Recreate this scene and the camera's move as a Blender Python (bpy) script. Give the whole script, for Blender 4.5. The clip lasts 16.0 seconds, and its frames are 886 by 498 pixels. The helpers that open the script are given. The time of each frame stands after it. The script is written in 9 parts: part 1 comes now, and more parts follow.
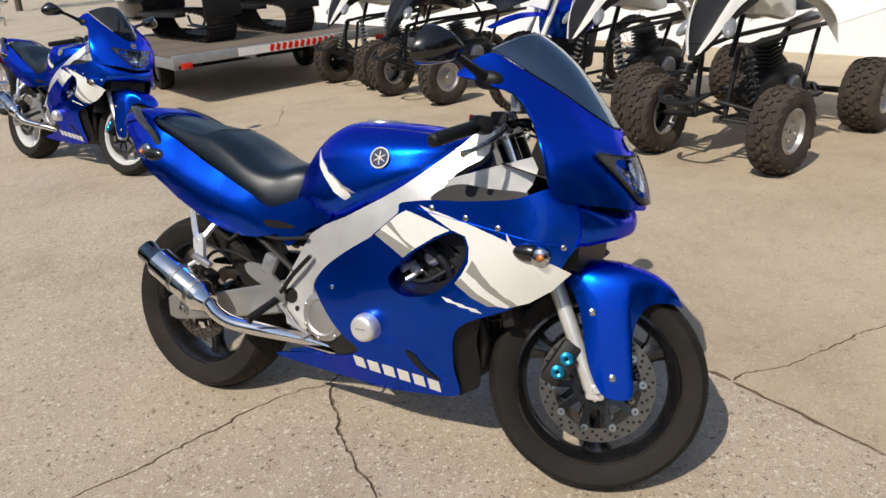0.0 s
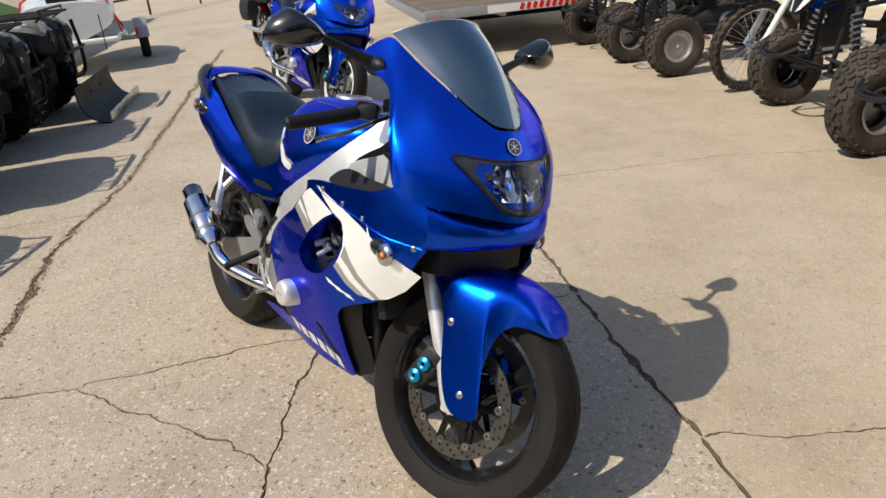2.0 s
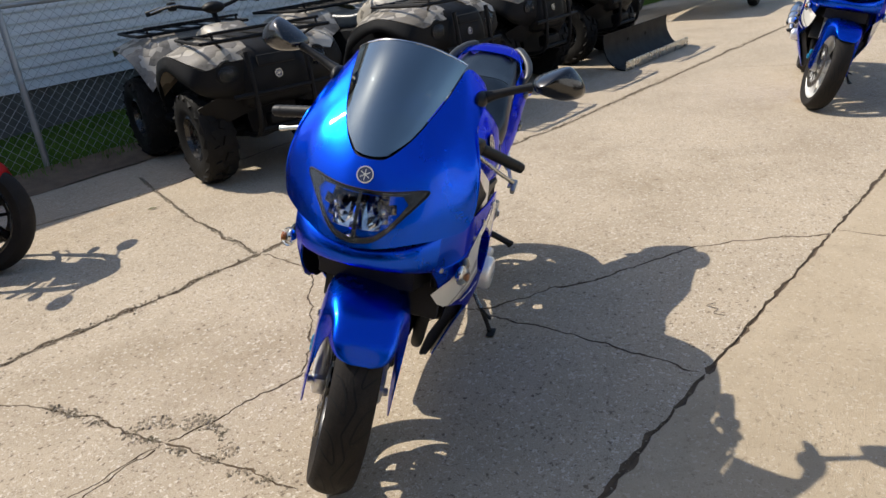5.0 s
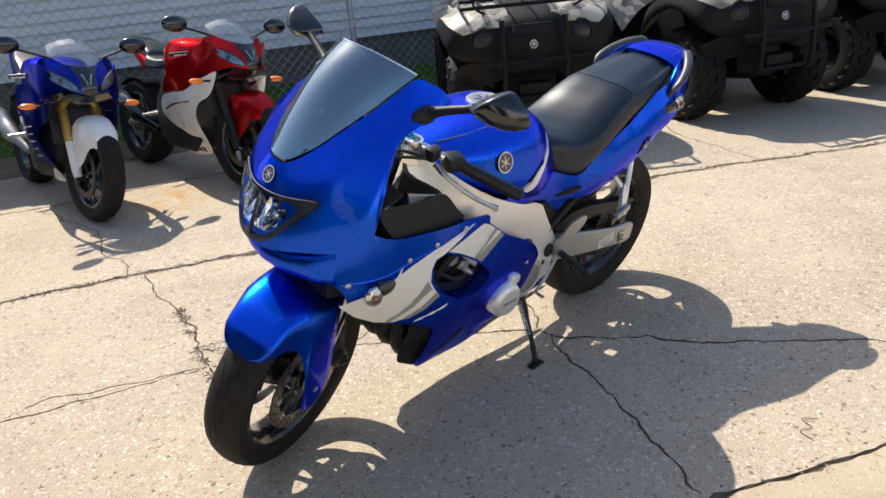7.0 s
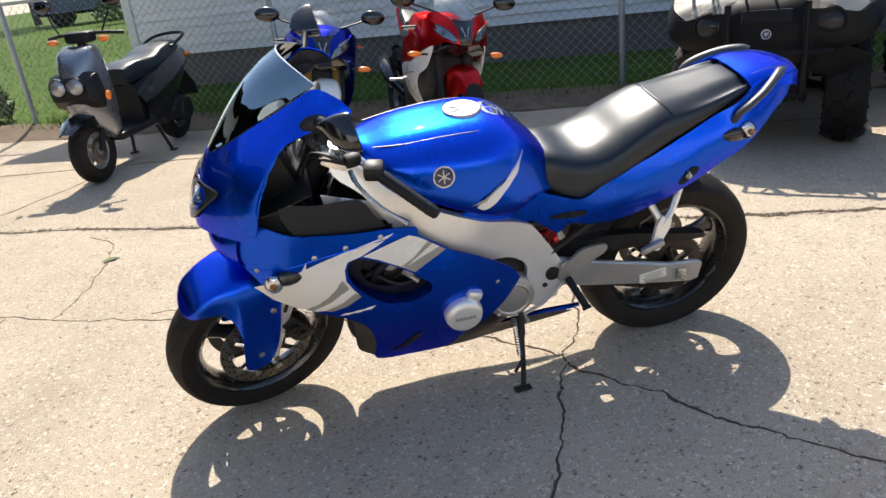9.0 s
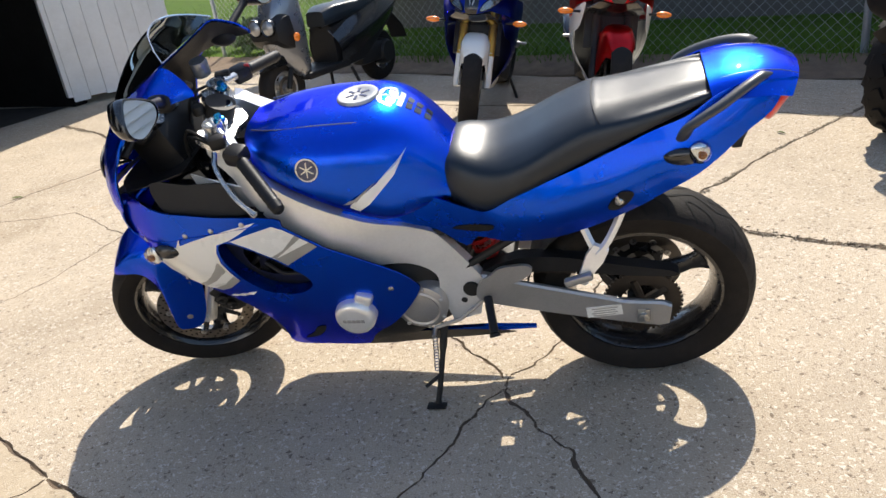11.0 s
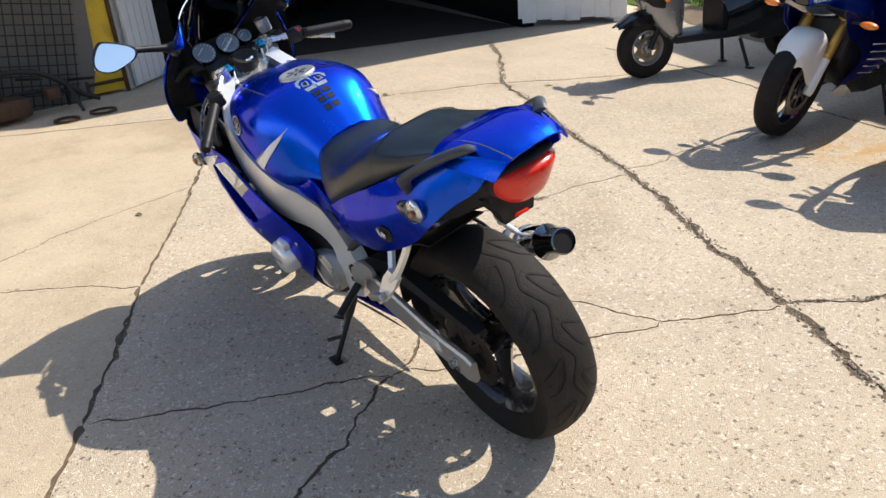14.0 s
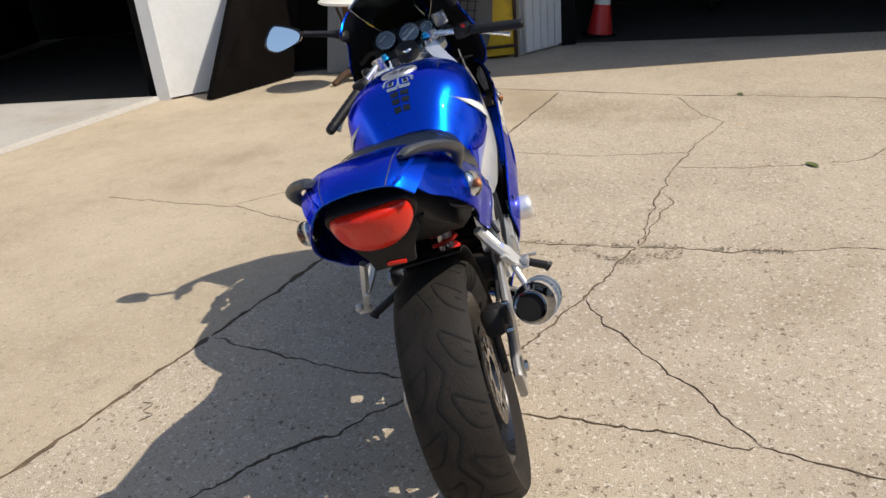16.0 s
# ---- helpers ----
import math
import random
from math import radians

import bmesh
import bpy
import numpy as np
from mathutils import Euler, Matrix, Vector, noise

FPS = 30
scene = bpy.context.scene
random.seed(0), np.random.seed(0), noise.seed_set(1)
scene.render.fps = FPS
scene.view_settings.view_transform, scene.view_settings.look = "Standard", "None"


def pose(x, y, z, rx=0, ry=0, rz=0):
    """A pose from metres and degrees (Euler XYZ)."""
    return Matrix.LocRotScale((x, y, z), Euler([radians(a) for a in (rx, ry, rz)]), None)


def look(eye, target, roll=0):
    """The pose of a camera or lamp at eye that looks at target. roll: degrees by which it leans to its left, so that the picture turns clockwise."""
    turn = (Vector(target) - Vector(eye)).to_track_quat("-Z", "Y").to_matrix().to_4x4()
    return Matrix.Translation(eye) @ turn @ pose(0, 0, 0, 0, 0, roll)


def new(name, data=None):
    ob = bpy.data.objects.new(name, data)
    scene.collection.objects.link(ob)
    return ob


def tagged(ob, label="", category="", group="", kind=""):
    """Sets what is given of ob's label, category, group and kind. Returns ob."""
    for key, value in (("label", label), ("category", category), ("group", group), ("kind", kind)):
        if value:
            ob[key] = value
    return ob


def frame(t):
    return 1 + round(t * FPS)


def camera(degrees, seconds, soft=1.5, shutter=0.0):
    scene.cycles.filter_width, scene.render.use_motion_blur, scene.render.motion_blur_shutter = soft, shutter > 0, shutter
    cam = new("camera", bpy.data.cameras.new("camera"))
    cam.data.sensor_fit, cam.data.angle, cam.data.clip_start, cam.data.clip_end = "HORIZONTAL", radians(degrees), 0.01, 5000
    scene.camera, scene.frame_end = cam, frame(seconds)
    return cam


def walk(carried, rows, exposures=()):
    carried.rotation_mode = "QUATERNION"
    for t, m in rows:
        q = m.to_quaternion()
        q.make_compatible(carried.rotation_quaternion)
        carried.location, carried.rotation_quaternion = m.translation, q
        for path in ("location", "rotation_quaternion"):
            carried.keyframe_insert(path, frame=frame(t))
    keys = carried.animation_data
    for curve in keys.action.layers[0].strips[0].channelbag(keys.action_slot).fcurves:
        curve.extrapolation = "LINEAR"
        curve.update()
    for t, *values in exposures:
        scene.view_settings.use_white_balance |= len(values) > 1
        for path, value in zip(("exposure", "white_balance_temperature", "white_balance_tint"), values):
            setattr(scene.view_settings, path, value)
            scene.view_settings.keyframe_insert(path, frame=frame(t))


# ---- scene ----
cam = camera(61.68, 16.0)
PATH = [
    (0, (1.233, -1.625, 1.394), (0.422, -0.169, 0.715), -4.57),
    (0.5, (1.473, -1.491, 1.367), (0.488, -0.131, 0.720), -3.93),
    (1, (1.753, -1.331, 1.377), (0.601, -0.145, 0.664), -5.36),
    (1.5, (1.872, -1.098, 1.363), (0.627, -0.031, 0.622), -6.43),
    (2, (2.012, -0.880, 1.369), (0.657, 0.066, 0.656), -5.47),
    (2.5, (2.230, -0.644, 1.367), (0.783, 0.165, 0.666), -2.70),
    (3, (2.298, -0.385, 1.351), (0.781, 0.276, 0.642), -4.17),
    (3.5, (2.339, -0.099, 1.368), (0.739, 0.295, 0.645), -6.47),
    (3.7, (2.403, 0.026, 1.372), (0.767, 0.291, 0.671), -6.42),
    (5.8, (2.100, 1.274, 1.383), (0.675, 0.415, 0.696), -7.28),
    (6, (1.999, 1.352, 1.358), (0.622, 0.409, 0.683), -7.24),
    (6.5, (1.775, 1.518, 1.378), (0.521, 0.413, 0.711), -8.25),
    (7, (1.574, 1.752, 1.360), (0.490, 0.489, 0.672), -5.66),
    (7.5, (1.360, 1.916, 1.345), (0.432, 0.531, 0.666), -6.09),
    (8, (1.101, 1.996, 1.353), (0.309, 0.535, 0.662), -6.95),
    (8.5, (0.802, 2.178, 1.360), (0.288, 0.587, 0.696), -6.18),
    (9, (0.528, 2.252, 1.359), (0.219, 0.615, 0.677), -6.79),
    (9.2, (0.406, 2.226, 1.347), (0.125, 0.593, 0.644), -6.06),
    (11.3, (-0.732, 1.991, 1.303), (-0.218, 0.427, 0.577), -6.19),
    (11.5, (-0.846, 1.970, 1.307), (-0.261, 0.420, 0.603), -4.31),
    (12, (-1.165, 1.920, 1.325), (-0.371, 0.464, 0.626), -4.37),
    (12.5, (-1.436, 1.698, 1.319), (-0.455, 0.363, 0.615), -5.81),
    (13, (-1.679, 1.563, 1.324), (-0.544, 0.359, 0.617), -5.46),
    (13.5, (-1.926, 1.394, 1.332), (-0.653, 0.337, 0.624), -5.99),
    (14, (-1.998, 1.119, 1.325), (-0.634, 0.211, 0.579), -4.65),
    (14.5, (-2.108, 0.866, 1.328), (-0.583, 0.225, 0.618), -5.12),
    (15, (-2.223, 0.584, 1.354), (-0.617, 0.189, 0.643), -4.62),
    (15.5, (-2.187, 0.298, 1.344), (-0.570, 0.081, 0.584), -3.07),
    (16, (-2.172, 0.002, 1.327), (-0.529, 0.103, 0.598), -5.25),
]
walk(cam, [(t, look(eye, target, roll)) for t, eye, target, roll in PATH], [(0, -0.2), (1.5, -0.06), (3.5, 0.03), (6, 0.33), (7, 0.58), (9, 0.65), (12.5, 0.62), (14, 0.52), (15, 0.28), (16, 0.1)])


# ---------------------------------------------------------------- light
SUN_TO = Vector((math.cos(radians(82.5)) * math.cos(radians(50)), math.sin(radians(82.5)) * math.cos(radians(50)), -math.sin(radians(50))))
sun_data = bpy.data.lights.new("sun", "SUN")
sun_data.energy, sun_data.angle, sun_data.color = 4.5, radians(0.53), (1.0, 0.93, 0.82)
sun = new("sun", sun_data)
sun.matrix_world = look(-30 * SUN_TO, (0, 0, 0))
world = bpy.data.worlds.new("sky")
scene.world = world
world.use_nodes = True
sky = world.node_tree.nodes.new("ShaderNodeTexSky")
sky.sky_type, sky.sun_disc = "NISHITA", False
sky.sun_elevation, sky.sun_rotation = radians(50), radians(187.5)
world.node_tree.links.new(sky.outputs[0], world.node_tree.nodes["Background"].inputs[0])
world.node_tree.nodes["Background"].inputs[1].default_value = 0.15


# ---------------------------------------------------------------- materials
def mat(name, color, rough=0.5, metal=0.0, vary=0.12, scale=6.0, bump=0.0, bump_scale=60.0, coat=0.0, spec=0.5, dirt=None, dirt_amount=0.0,
        dirt_scale=3.0, rough_vary=0.08, piece=0.0, sheen=0.0):
    """A node material: base colour with variation at two scales, dirt patches, roughness variation and fine relief."""
    m = bpy.data.materials.new(name)
    m.use_nodes = True
    nt = m.node_tree
    b = nt.nodes["Principled BSDF"]
    co = nt.nodes.new("ShaderNodeTexCoord")
    n1 = nt.nodes.new("ShaderNodeTexNoise")
    n1.inputs["Scale"].default_value, n1.inputs["Detail"].default_value, n1.inputs["Roughness"].default_value = scale, 6, 0.65
    n2 = nt.nodes.new("ShaderNodeTexNoise")
    n2.inputs["Scale"].default_value, n2.inputs["Detail"].default_value = scale * 14, 3
    for n in (n1, n2):
        nt.links.new(co.outputs["Object"], n.inputs["Vector"])
    add = nt.nodes.new("ShaderNodeMath")
    add.operation = "MULTIPLY_ADD"
    add.inputs[1].default_value = 0.4
    nt.links.new(n2.outputs["Fac"], add.inputs[0])
    nt.links.new(n1.outputs["Fac"], add.inputs[2])
    ramp = nt.nodes.new("ShaderNodeMapRange")
    ramp.inputs[1].default_value, ramp.inputs[2].default_value = 0.45, 0.95
    ramp.inputs[3].default_value, ramp.inputs[4].default_value = 1 - vary, 1 + vary
    nt.links.new(add.outputs[0], ramp.inputs[0])
    mul = nt.nodes.new("ShaderNodeVectorMath")
    mul.operation = "SCALE"
    mul.inputs[0].default_value = color
    fac = ramp.outputs[0]
    if piece:
        oi = nt.nodes.new("ShaderNodeObjectInfo")
        mr = nt.nodes.new("ShaderNodeMapRange")
        mr.inputs[3].default_value, mr.inputs[4].default_value = 1 - piece, 1 + piece
        nt.links.new(oi.outputs["Random"], mr.inputs[0])
        pm = nt.nodes.new("ShaderNodeMath")
        pm.operation = "MULTIPLY"
        nt.links.new(fac, pm.inputs[0])
        nt.links.new(mr.outputs[0], pm.inputs[1])
        fac = pm.outputs[0]
    nt.links.new(fac, mul.inputs["Scale"])
    out = mul.outputs[0]
    if dirt:
        n3 = nt.nodes.new("ShaderNodeTexNoise")
        n3.inputs["Scale"].default_value, n3.inputs["Detail"].default_value, n3.inputs["Roughness"].default_value = dirt_scale, 8, 0.7
        nt.links.new(co.outputs["Object"], n3.inputs["Vector"])
        r3 = nt.nodes.new("ShaderNodeMapRange")
        r3.inputs[1].default_value, r3.inputs[2].default_value, r3.inputs[4].default_value = 0.48, 0.72, dirt_amount
        nt.links.new(n3.outputs["Fac"], r3.inputs[0])
        mx = nt.nodes.new("ShaderNodeMix")
        mx.data_type = "RGBA"
        mx.inputs["B"].default_value = (*dirt, 1)
        nt.links.new(r3.outputs[0], mx.inputs["Factor"])
        nt.links.new(out, mx.inputs["A"])
        out = mx.outputs["Result"]
    nt.links.new(out, b.inputs["Base Color"])
    rr = nt.nodes.new("ShaderNodeMapRange")
    rr.inputs[1].default_value, rr.inputs[2].default_value = 0.3, 0.7
    rr.inputs[3].default_value, rr.inputs[4].default_value = max(0.02, rough - rough_vary), min(1, rough + rough_vary)
    nt.links.new(n1.outputs["Fac"], rr.inputs[0])
    nt.links.new(rr.outputs[0], b.inputs["Roughness"])
    b.inputs["Metallic"].default_value = metal
    b.inputs["Coat Weight"].default_value = coat
    b.inputs["Coat Roughness"].default_value = 0.03
    b.inputs["Specular IOR Level"].default_value = spec
    b.inputs["Sheen Weight"].default_value = sheen
    if bump:
        n4 = nt.nodes.new("ShaderNodeTexNoise")
        n4.inputs["Scale"].default_value, n4.inputs["Detail"].default_value = bump_scale, 4
        nt.links.new(co.outputs["Object"], n4.inputs["Vector"])
        bp = nt.nodes.new("ShaderNodeBump")
        bp.inputs["Strength"].default_value, bp.inputs["Distance"].default_value = bump, 0.004
        nt.links.new(n4.outputs["Fac"], bp.inputs["Height"])
        nt.links.new(bp.outputs[0], b.inputs["Normal"])
    return m


def glass(name, color, rough=0.02, ior=1.45):
    m = bpy.data.materials.new(name)
    m.use_nodes = True
    b = m.node_tree.nodes["Principled BSDF"]
    b.inputs["Base Color"].default_value = (*color, 1)
    b.inputs["Roughness"].default_value, b.inputs["IOR"].default_value, b.inputs["Transmission Weight"].default_value = rough, ior, 1
    return m


def candy(name, color, rough=0.32):
    """Metallic automotive lacquer: fine flake in the base under a clear coat."""
    m = mat(name, color, rough, 0.96, 0.05, 3.0, coat=0.35, rough_vary=0.03, dirt=(0.05, 0.06, 0.10), dirt_amount=0.05, dirt_scale=9)
    nt = m.node_tree
    vo = nt.nodes.new("ShaderNodeTexVoronoi")
    vo.inputs["Scale"].default_value = 1400
    bp = nt.nodes.new("ShaderNodeBump")
    bp.inputs["Strength"].default_value, bp.inputs["Distance"].default_value = 0.12, 0.0006
    nt.links.new(vo.outputs["Distance"], bp.inputs["Height"])
    nt.links.new(bp.outputs[0], nt.nodes["Principled BSDF"].inputs["Normal"])
    nt.nodes["Principled BSDF"].inputs["Specular Tint"].default_value = (*[0.06 + 0.94 * q / max(color) for q in color], 1)
    return m


BLUE = candy("blue_lacquer", (0.0, 0.076, 0.70), 0.27)
NAVY = candy("navy_lacquer", (0.0, 0.018, 0.26))
DEEP = candy("dark_blue_lacquer", (0.010, 0.022, 0.20))
RED = candy("red_lacquer", (0.60, 0.010, 0.012))
WHITE = mat("white_lacquer", (0.78, 0.77, 0.72), 0.3, 0, 0.03, coat=0.6, dirt=(0.45, 0.42, 0.36), dirt_amount=0.15)
GREY_DECAL = mat("grey_decal", (0.33, 0.32, 0.29), 0.35, 0.2, 0.06, coat=0.5)
SILVER = mat("silver_paint", (0.84, 0.83, 0.80), 0.36, 0.60, 0.07, 9, 0.05, 220, coat=0.25, dirt=(0.36, 0.33, 0.28), dirt_amount=0.2)
ALLOY = mat("cast_alloy", (0.46, 0.45, 0.43), 0.42, 0.75, 0.12, 12, 0.12, 180, dirt=(0.15, 0.13, 0.10), dirt_amount=0.4)
STEEL = mat("steel", (0.50, 0.50, 0.48), 0.28, 1.0, 0.12, 10, dirt=(0.16, 0.11, 0.07), dirt_amount=0.2)
CHROME = mat("chrome", (0.82, 0.82, 0.82), 0.08, 1.0, 0.04, 5, rough_vary=0.05, dirt=(0.40, 0.34, 0.27), dirt_amount=0.15)
DISC = mat("brake_disc", (0.20, 0.18, 0.155), 0.33, 0.9, 0.15, 30, 0.1, 300, dirt=(0.16, 0.11, 0.07), dirt_amount=0.4)
BLACKP = mat("black_plastic", (0.010, 0.010, 0.011), 0.50, 0, 0.2, 10, 0.15, 260, spec=0.3, dirt=(0.06, 0.055, 0.045), dirt_amount=0.12)
BLACKG = mat("gloss_black", (0.006, 0.006, 0.007), 0.22, 0, 0.15, 6, coat=0.6, dirt=(0.09, 0.08, 0.07), dirt_amount=0.10)
DARK = mat("engine_black", (0.012, 0.0115, 0.011), 0.6, 0.2, 0.3, 14, 0.2, 160, dirt=(0.05, 0.04, 0.03), dirt_amount=0.4)
RUBBER = mat("tyre_rubber", (0.017, 0.0145, 0.0125), 0.70, 0, 0.25, 9, 0.25, 220, spec=0.2, dirt=(0.055, 0.045, 0.036), dirt_amount=0.35, dirt_scale=6)
MUDDY = mat("dusty_rubber", (0.036, 0.027, 0.020), 0.85, 0, 0.3, 8, 0.3, 120, dirt=(0.13, 0.095, 0.063), dirt_amount=0.6, dirt_scale=5)
GROOVE = mat("tread_groove", (0.003, 0.003, 0.003), 0.9, 0, 0.2)
# blue cast of the black vinyl stands in for sky sheen
VINYL = mat("seat_vinyl", (0.005, 0.010, 0.016), 0.35, 0, 0.12, 8, 0.12, 420, spec=0.5, dirt=(0.03, 0.035, 0.042), dirt_amount=0.08, rough_vary=0.05)
RIM = mat("black_rim", (0.009, 0.009, 0.010), 0.26, 0.2, 0.2, 8, coat=0.6, dirt=(0.06, 0.05, 0.04), dirt_amount=0.3)
WRIM = mat("white_rim", (0.74, 0.74, 0.72), 0.35, 0.1, 0.05, coat=0.3, dirt=(0.3, 0.27, 0.22), dirt_amount=0.25)
ANOD = mat("blue_anodised", (0.02, 0.32, 0.62), 0.3, 0.8, 0.08)
GOLD = mat("gold_anodised", (0.62, 0.36, 0.07), 0.32, 0.85, 0.1)
BULB = mat("amber_bulb", (0.40, 0.13, 0.03), 0.25, 0, 0.1, coat=0.5)
ORANGE = mat("amber_lens", (0.95, 0.24, 0.015), 0.22, 0, 0.08, coat=0.8)
REDLENS = mat("red_lens", (0.62, 0.018, 0.006), 0.30, 0, 0.08, 20, 0.12, 150, coat=0.35, spec=0.3)
CLEARLENS = mat("frosted_lens", (0.33, 0.33, 0.33), 0.10, 0.45, 0.2, 30, 0.25, 90, coat=0.9)
REFLECTOR = mat("lamp_reflector", (0.66, 0.68, 0.70), 0.10, 1.0, 0.1, 20, 0.15, 60)
SCREEN = glass("mirrored_screen", (0.30, 0.355, 0.375), 0.012)
SMOKE = glass("smoked_screen", (0.06, 0.07, 0.08), 0.03)
SCREEN.node_tree.nodes["Principled BSDF"].inputs["Metallic"].default_value = 0.82
CLEAR = glass("clear_glass", (0.92, 0.94, 0.95), 0.01)
MIRROR = mat("mirror_glass", (0.90, 0.91, 0.92), 0.02, 1.0, 0.01, rough_vary=0.01)
LOGO = mat("pale_emblem", (0.70, 0.66, 0.55), 0.3, 0.4, 0.06)
LOGOBG = mat("emblem_ground", (0.035, 0.04, 0.09), 0.3, 0, 0.1, coat=0.5)
DIAL = mat("dial_face", (0.16, 0.20, 0.24), 0.25, 0.1, 0.2, 20, coat=0.8)
REDP = mat("red_plastic", (0.65, 0.03, 0.025), 0.35, 0, 0.06)
BRIGHT = mat("polished_alloy", (0.80, 0.80, 0.79), 0.26, 0.85, 0.06, 8, dirt=(0.35, 0.32, 0.27), dirt_amount=0.2)
RAILP = mat("grey_rail_plastic", (0.045, 0.047, 0.05), 0.4, 0, 0.15, 10, 0.1, 200)
LAMPGREY = mat("dim_reflector", (0.26, 0.28, 0.30), 0.14, 0.9, 0.4, 40, 0.9, 45)
LAMPBED = mat("lamp_bed", (0.06, 0.065, 0.07), 0.2, 0.6, 0.3, 30, 1.0, 55)
CHAIN = mat("oily_chain", (0.035, 0.028, 0.022), 0.5, 0.6, 0.35, 30, dirt=(0.09, 0.065, 0.04), dirt_amount=0.4)
SMOKED = mat("smoked_chrome", (0.20, 0.21, 0.22), 0.12, 1.0, 0.1, 8, rough_vary=0.05, dirt=(0.10, 0.08, 0.06), dirt_amount=0.2)


# ---------------------------------------------------------------- shapes
def part(name, bm, material, parent=None, label="", smooth=38, solid=0.0, weld=1e-5):
    """One mesh object from a bmesh, under parent."""
    if weld:
        bmesh.ops.remove_doubles(bm, verts=bm.verts[:], dist=weld)
    if solid:
        bmesh.ops.recalc_face_normals(bm, faces=bm.faces[:])
        bmesh.ops.solidify(bm, geom=bm.faces[:], thickness=solid)
    bmesh.ops.recalc_face_normals(bm, faces=bm.faces[:])
    me = bpy.data.meshes.new(name)
    bm.to_mesh(me)
    bm.free()
    me.materials.append(material)
    if smooth:
        me.polygons.foreach_set("use_smooth", [True] * len(me.polygons))
        me.set_sharp_from_angle(angle=radians(smooth))
    ob = new(name, me)
    if parent is not None:
        ob.parent = parent
    if label:
        ob["label"] = label
    return ob


def thing(name, m, label, category, group=""):
    ob = new(name)
    ob.empty_display_size = 0.1
    ob.matrix_world = m
    return tagged(ob, label, category, group)


def V(*a):
    return Vector(a)


def curve(pts, sub=5, closed=False):
    """Catmull-Rom through points of any dimension."""
    p = [np.array(q, float) for q in pts]
    n = len(p)
    out = []
    for i in range(n if closed else n - 1):
        a, b, c, d = (p[(i - 1) % n] if closed or i else 2 * p[0] - p[1]), p[i], p[(i + 1) % n], (p[(i + 2) % n] if closed or i + 2 < n else 2 * p[-1] - p[-2])
        for k in range(sub):
            t = k / sub
            out.append(0.5 * (2 * b + (c - a) * t + (2 * a - 5 * b + 4 * c - d) * t * t + (3 * b - a - 3 * c + d) * t ** 3))
    if not closed:
        out.append(p[-1])
    return out


def quads(bm, rows, wrap=False):
    """Skin a grid of points; wrap closes each row."""
    vs = [[bm.verts.new(Vector(tuple(q))) for q in r] for r in rows]
    for a, b in zip(vs, vs[1:]):
        n = len(a)
        for j in range(n if wrap else n - 1):
            k = (j + 1) % n
            try:
                bm.faces.new((a[j], a[k], b[k], b[j]))
            except ValueError:
                pass
    return vs


def patch(bm, grid, su=4, sv=4, mirror=False):
    """A smooth surface through a grid of control points."""
    rows = [curve(r, sv) for r in grid]
    cols = [curve([r[j] for r in rows], su) for j in range(len(rows[0]))]
    quads(bm, cols)
    if mirror:
        quads(bm, [[(q[0], -q[1], q[2]) for q in c] for c in cols])


def loft(bm, rings, caps=True, sub=0):
    """Skin closed rings; sub smooths along the rings."""
    rs = [[np.array(q, float) for q in r] for r in rings]
    if sub:
        cols = [curve([r[j] for r in rs], sub) for j in range(len(rs[0]))]
        rs = [[c[i] for c in cols] for i in range(len(cols[0]))]
    vs = quads(bm, rs, True)
    if caps:
        for r in (vs[0], vs[-1]):
            try:
                bm.faces.new(r)
            except ValueError:
                pass


def section(x, half, sub=4, power=None):
    """A closed ring at x, mirrored from half points (y, z), top centre to bottom centre."""
    h = curve(half, sub)
    return [(x, q[0], q[1]) for q in h] + [(x, -q[0], q[1]) for q in h[-2:0:-1]]


def tube(bm, pts, r, n=8, caps=True):
    """A round bar along points; r may be a list."""
    p = [Vector(tuple(q)) for q in pts]
    rr = r if isinstance(r, (list, tuple)) else [r] * len(p)
    rows = []
    up = None
    for i, q in enumerate(p):
        d = (p[min(i + 1, len(p) - 1)] - p[max(i - 1, 0)]).normalized()
        if up is None:
            up = Vector((0, 0, 1)) if abs(d.z) < 0.9 else Vector((1, 0, 0))
        s = d.cross(up).normalized()
        up = s.cross(d).normalized()
        rows.append([q + rr[i] * (math.cos(a) * s + math.sin(a) * up) for a in (2 * math.pi * k / n for k in range(n))])
    vs = quads(bm, rows, True)
    if caps:
        bm.faces.new(vs[0])
        bm.faces.new(vs[-1])


def bar(bm, a, b, r, n=8, r2=None):
    tube(bm, (a, b), [r, r if r2 is None else r2], n)


def box(bm, size, m=None, bevel=0.0, seg=2):
    """A box of that size about m's origin, with rounded edges."""
    g = bmesh.ops.create_cube(bm, size=1.0)["verts"]
    bmesh.ops.scale(bm, vec=size, verts=g)
    if bevel:
        es = list({e for v in g for e in v.link_edges})
        g = list({v for f in bmesh.ops.bevel(bm, geom=es, offset=bevel, segments=seg, affect="EDGES", profile=0.5)["faces"] for v in f.verts} | {v for v in g if v.is_valid})
    if m is not None:
        bmesh.ops.transform(bm, matrix=m, verts=g)


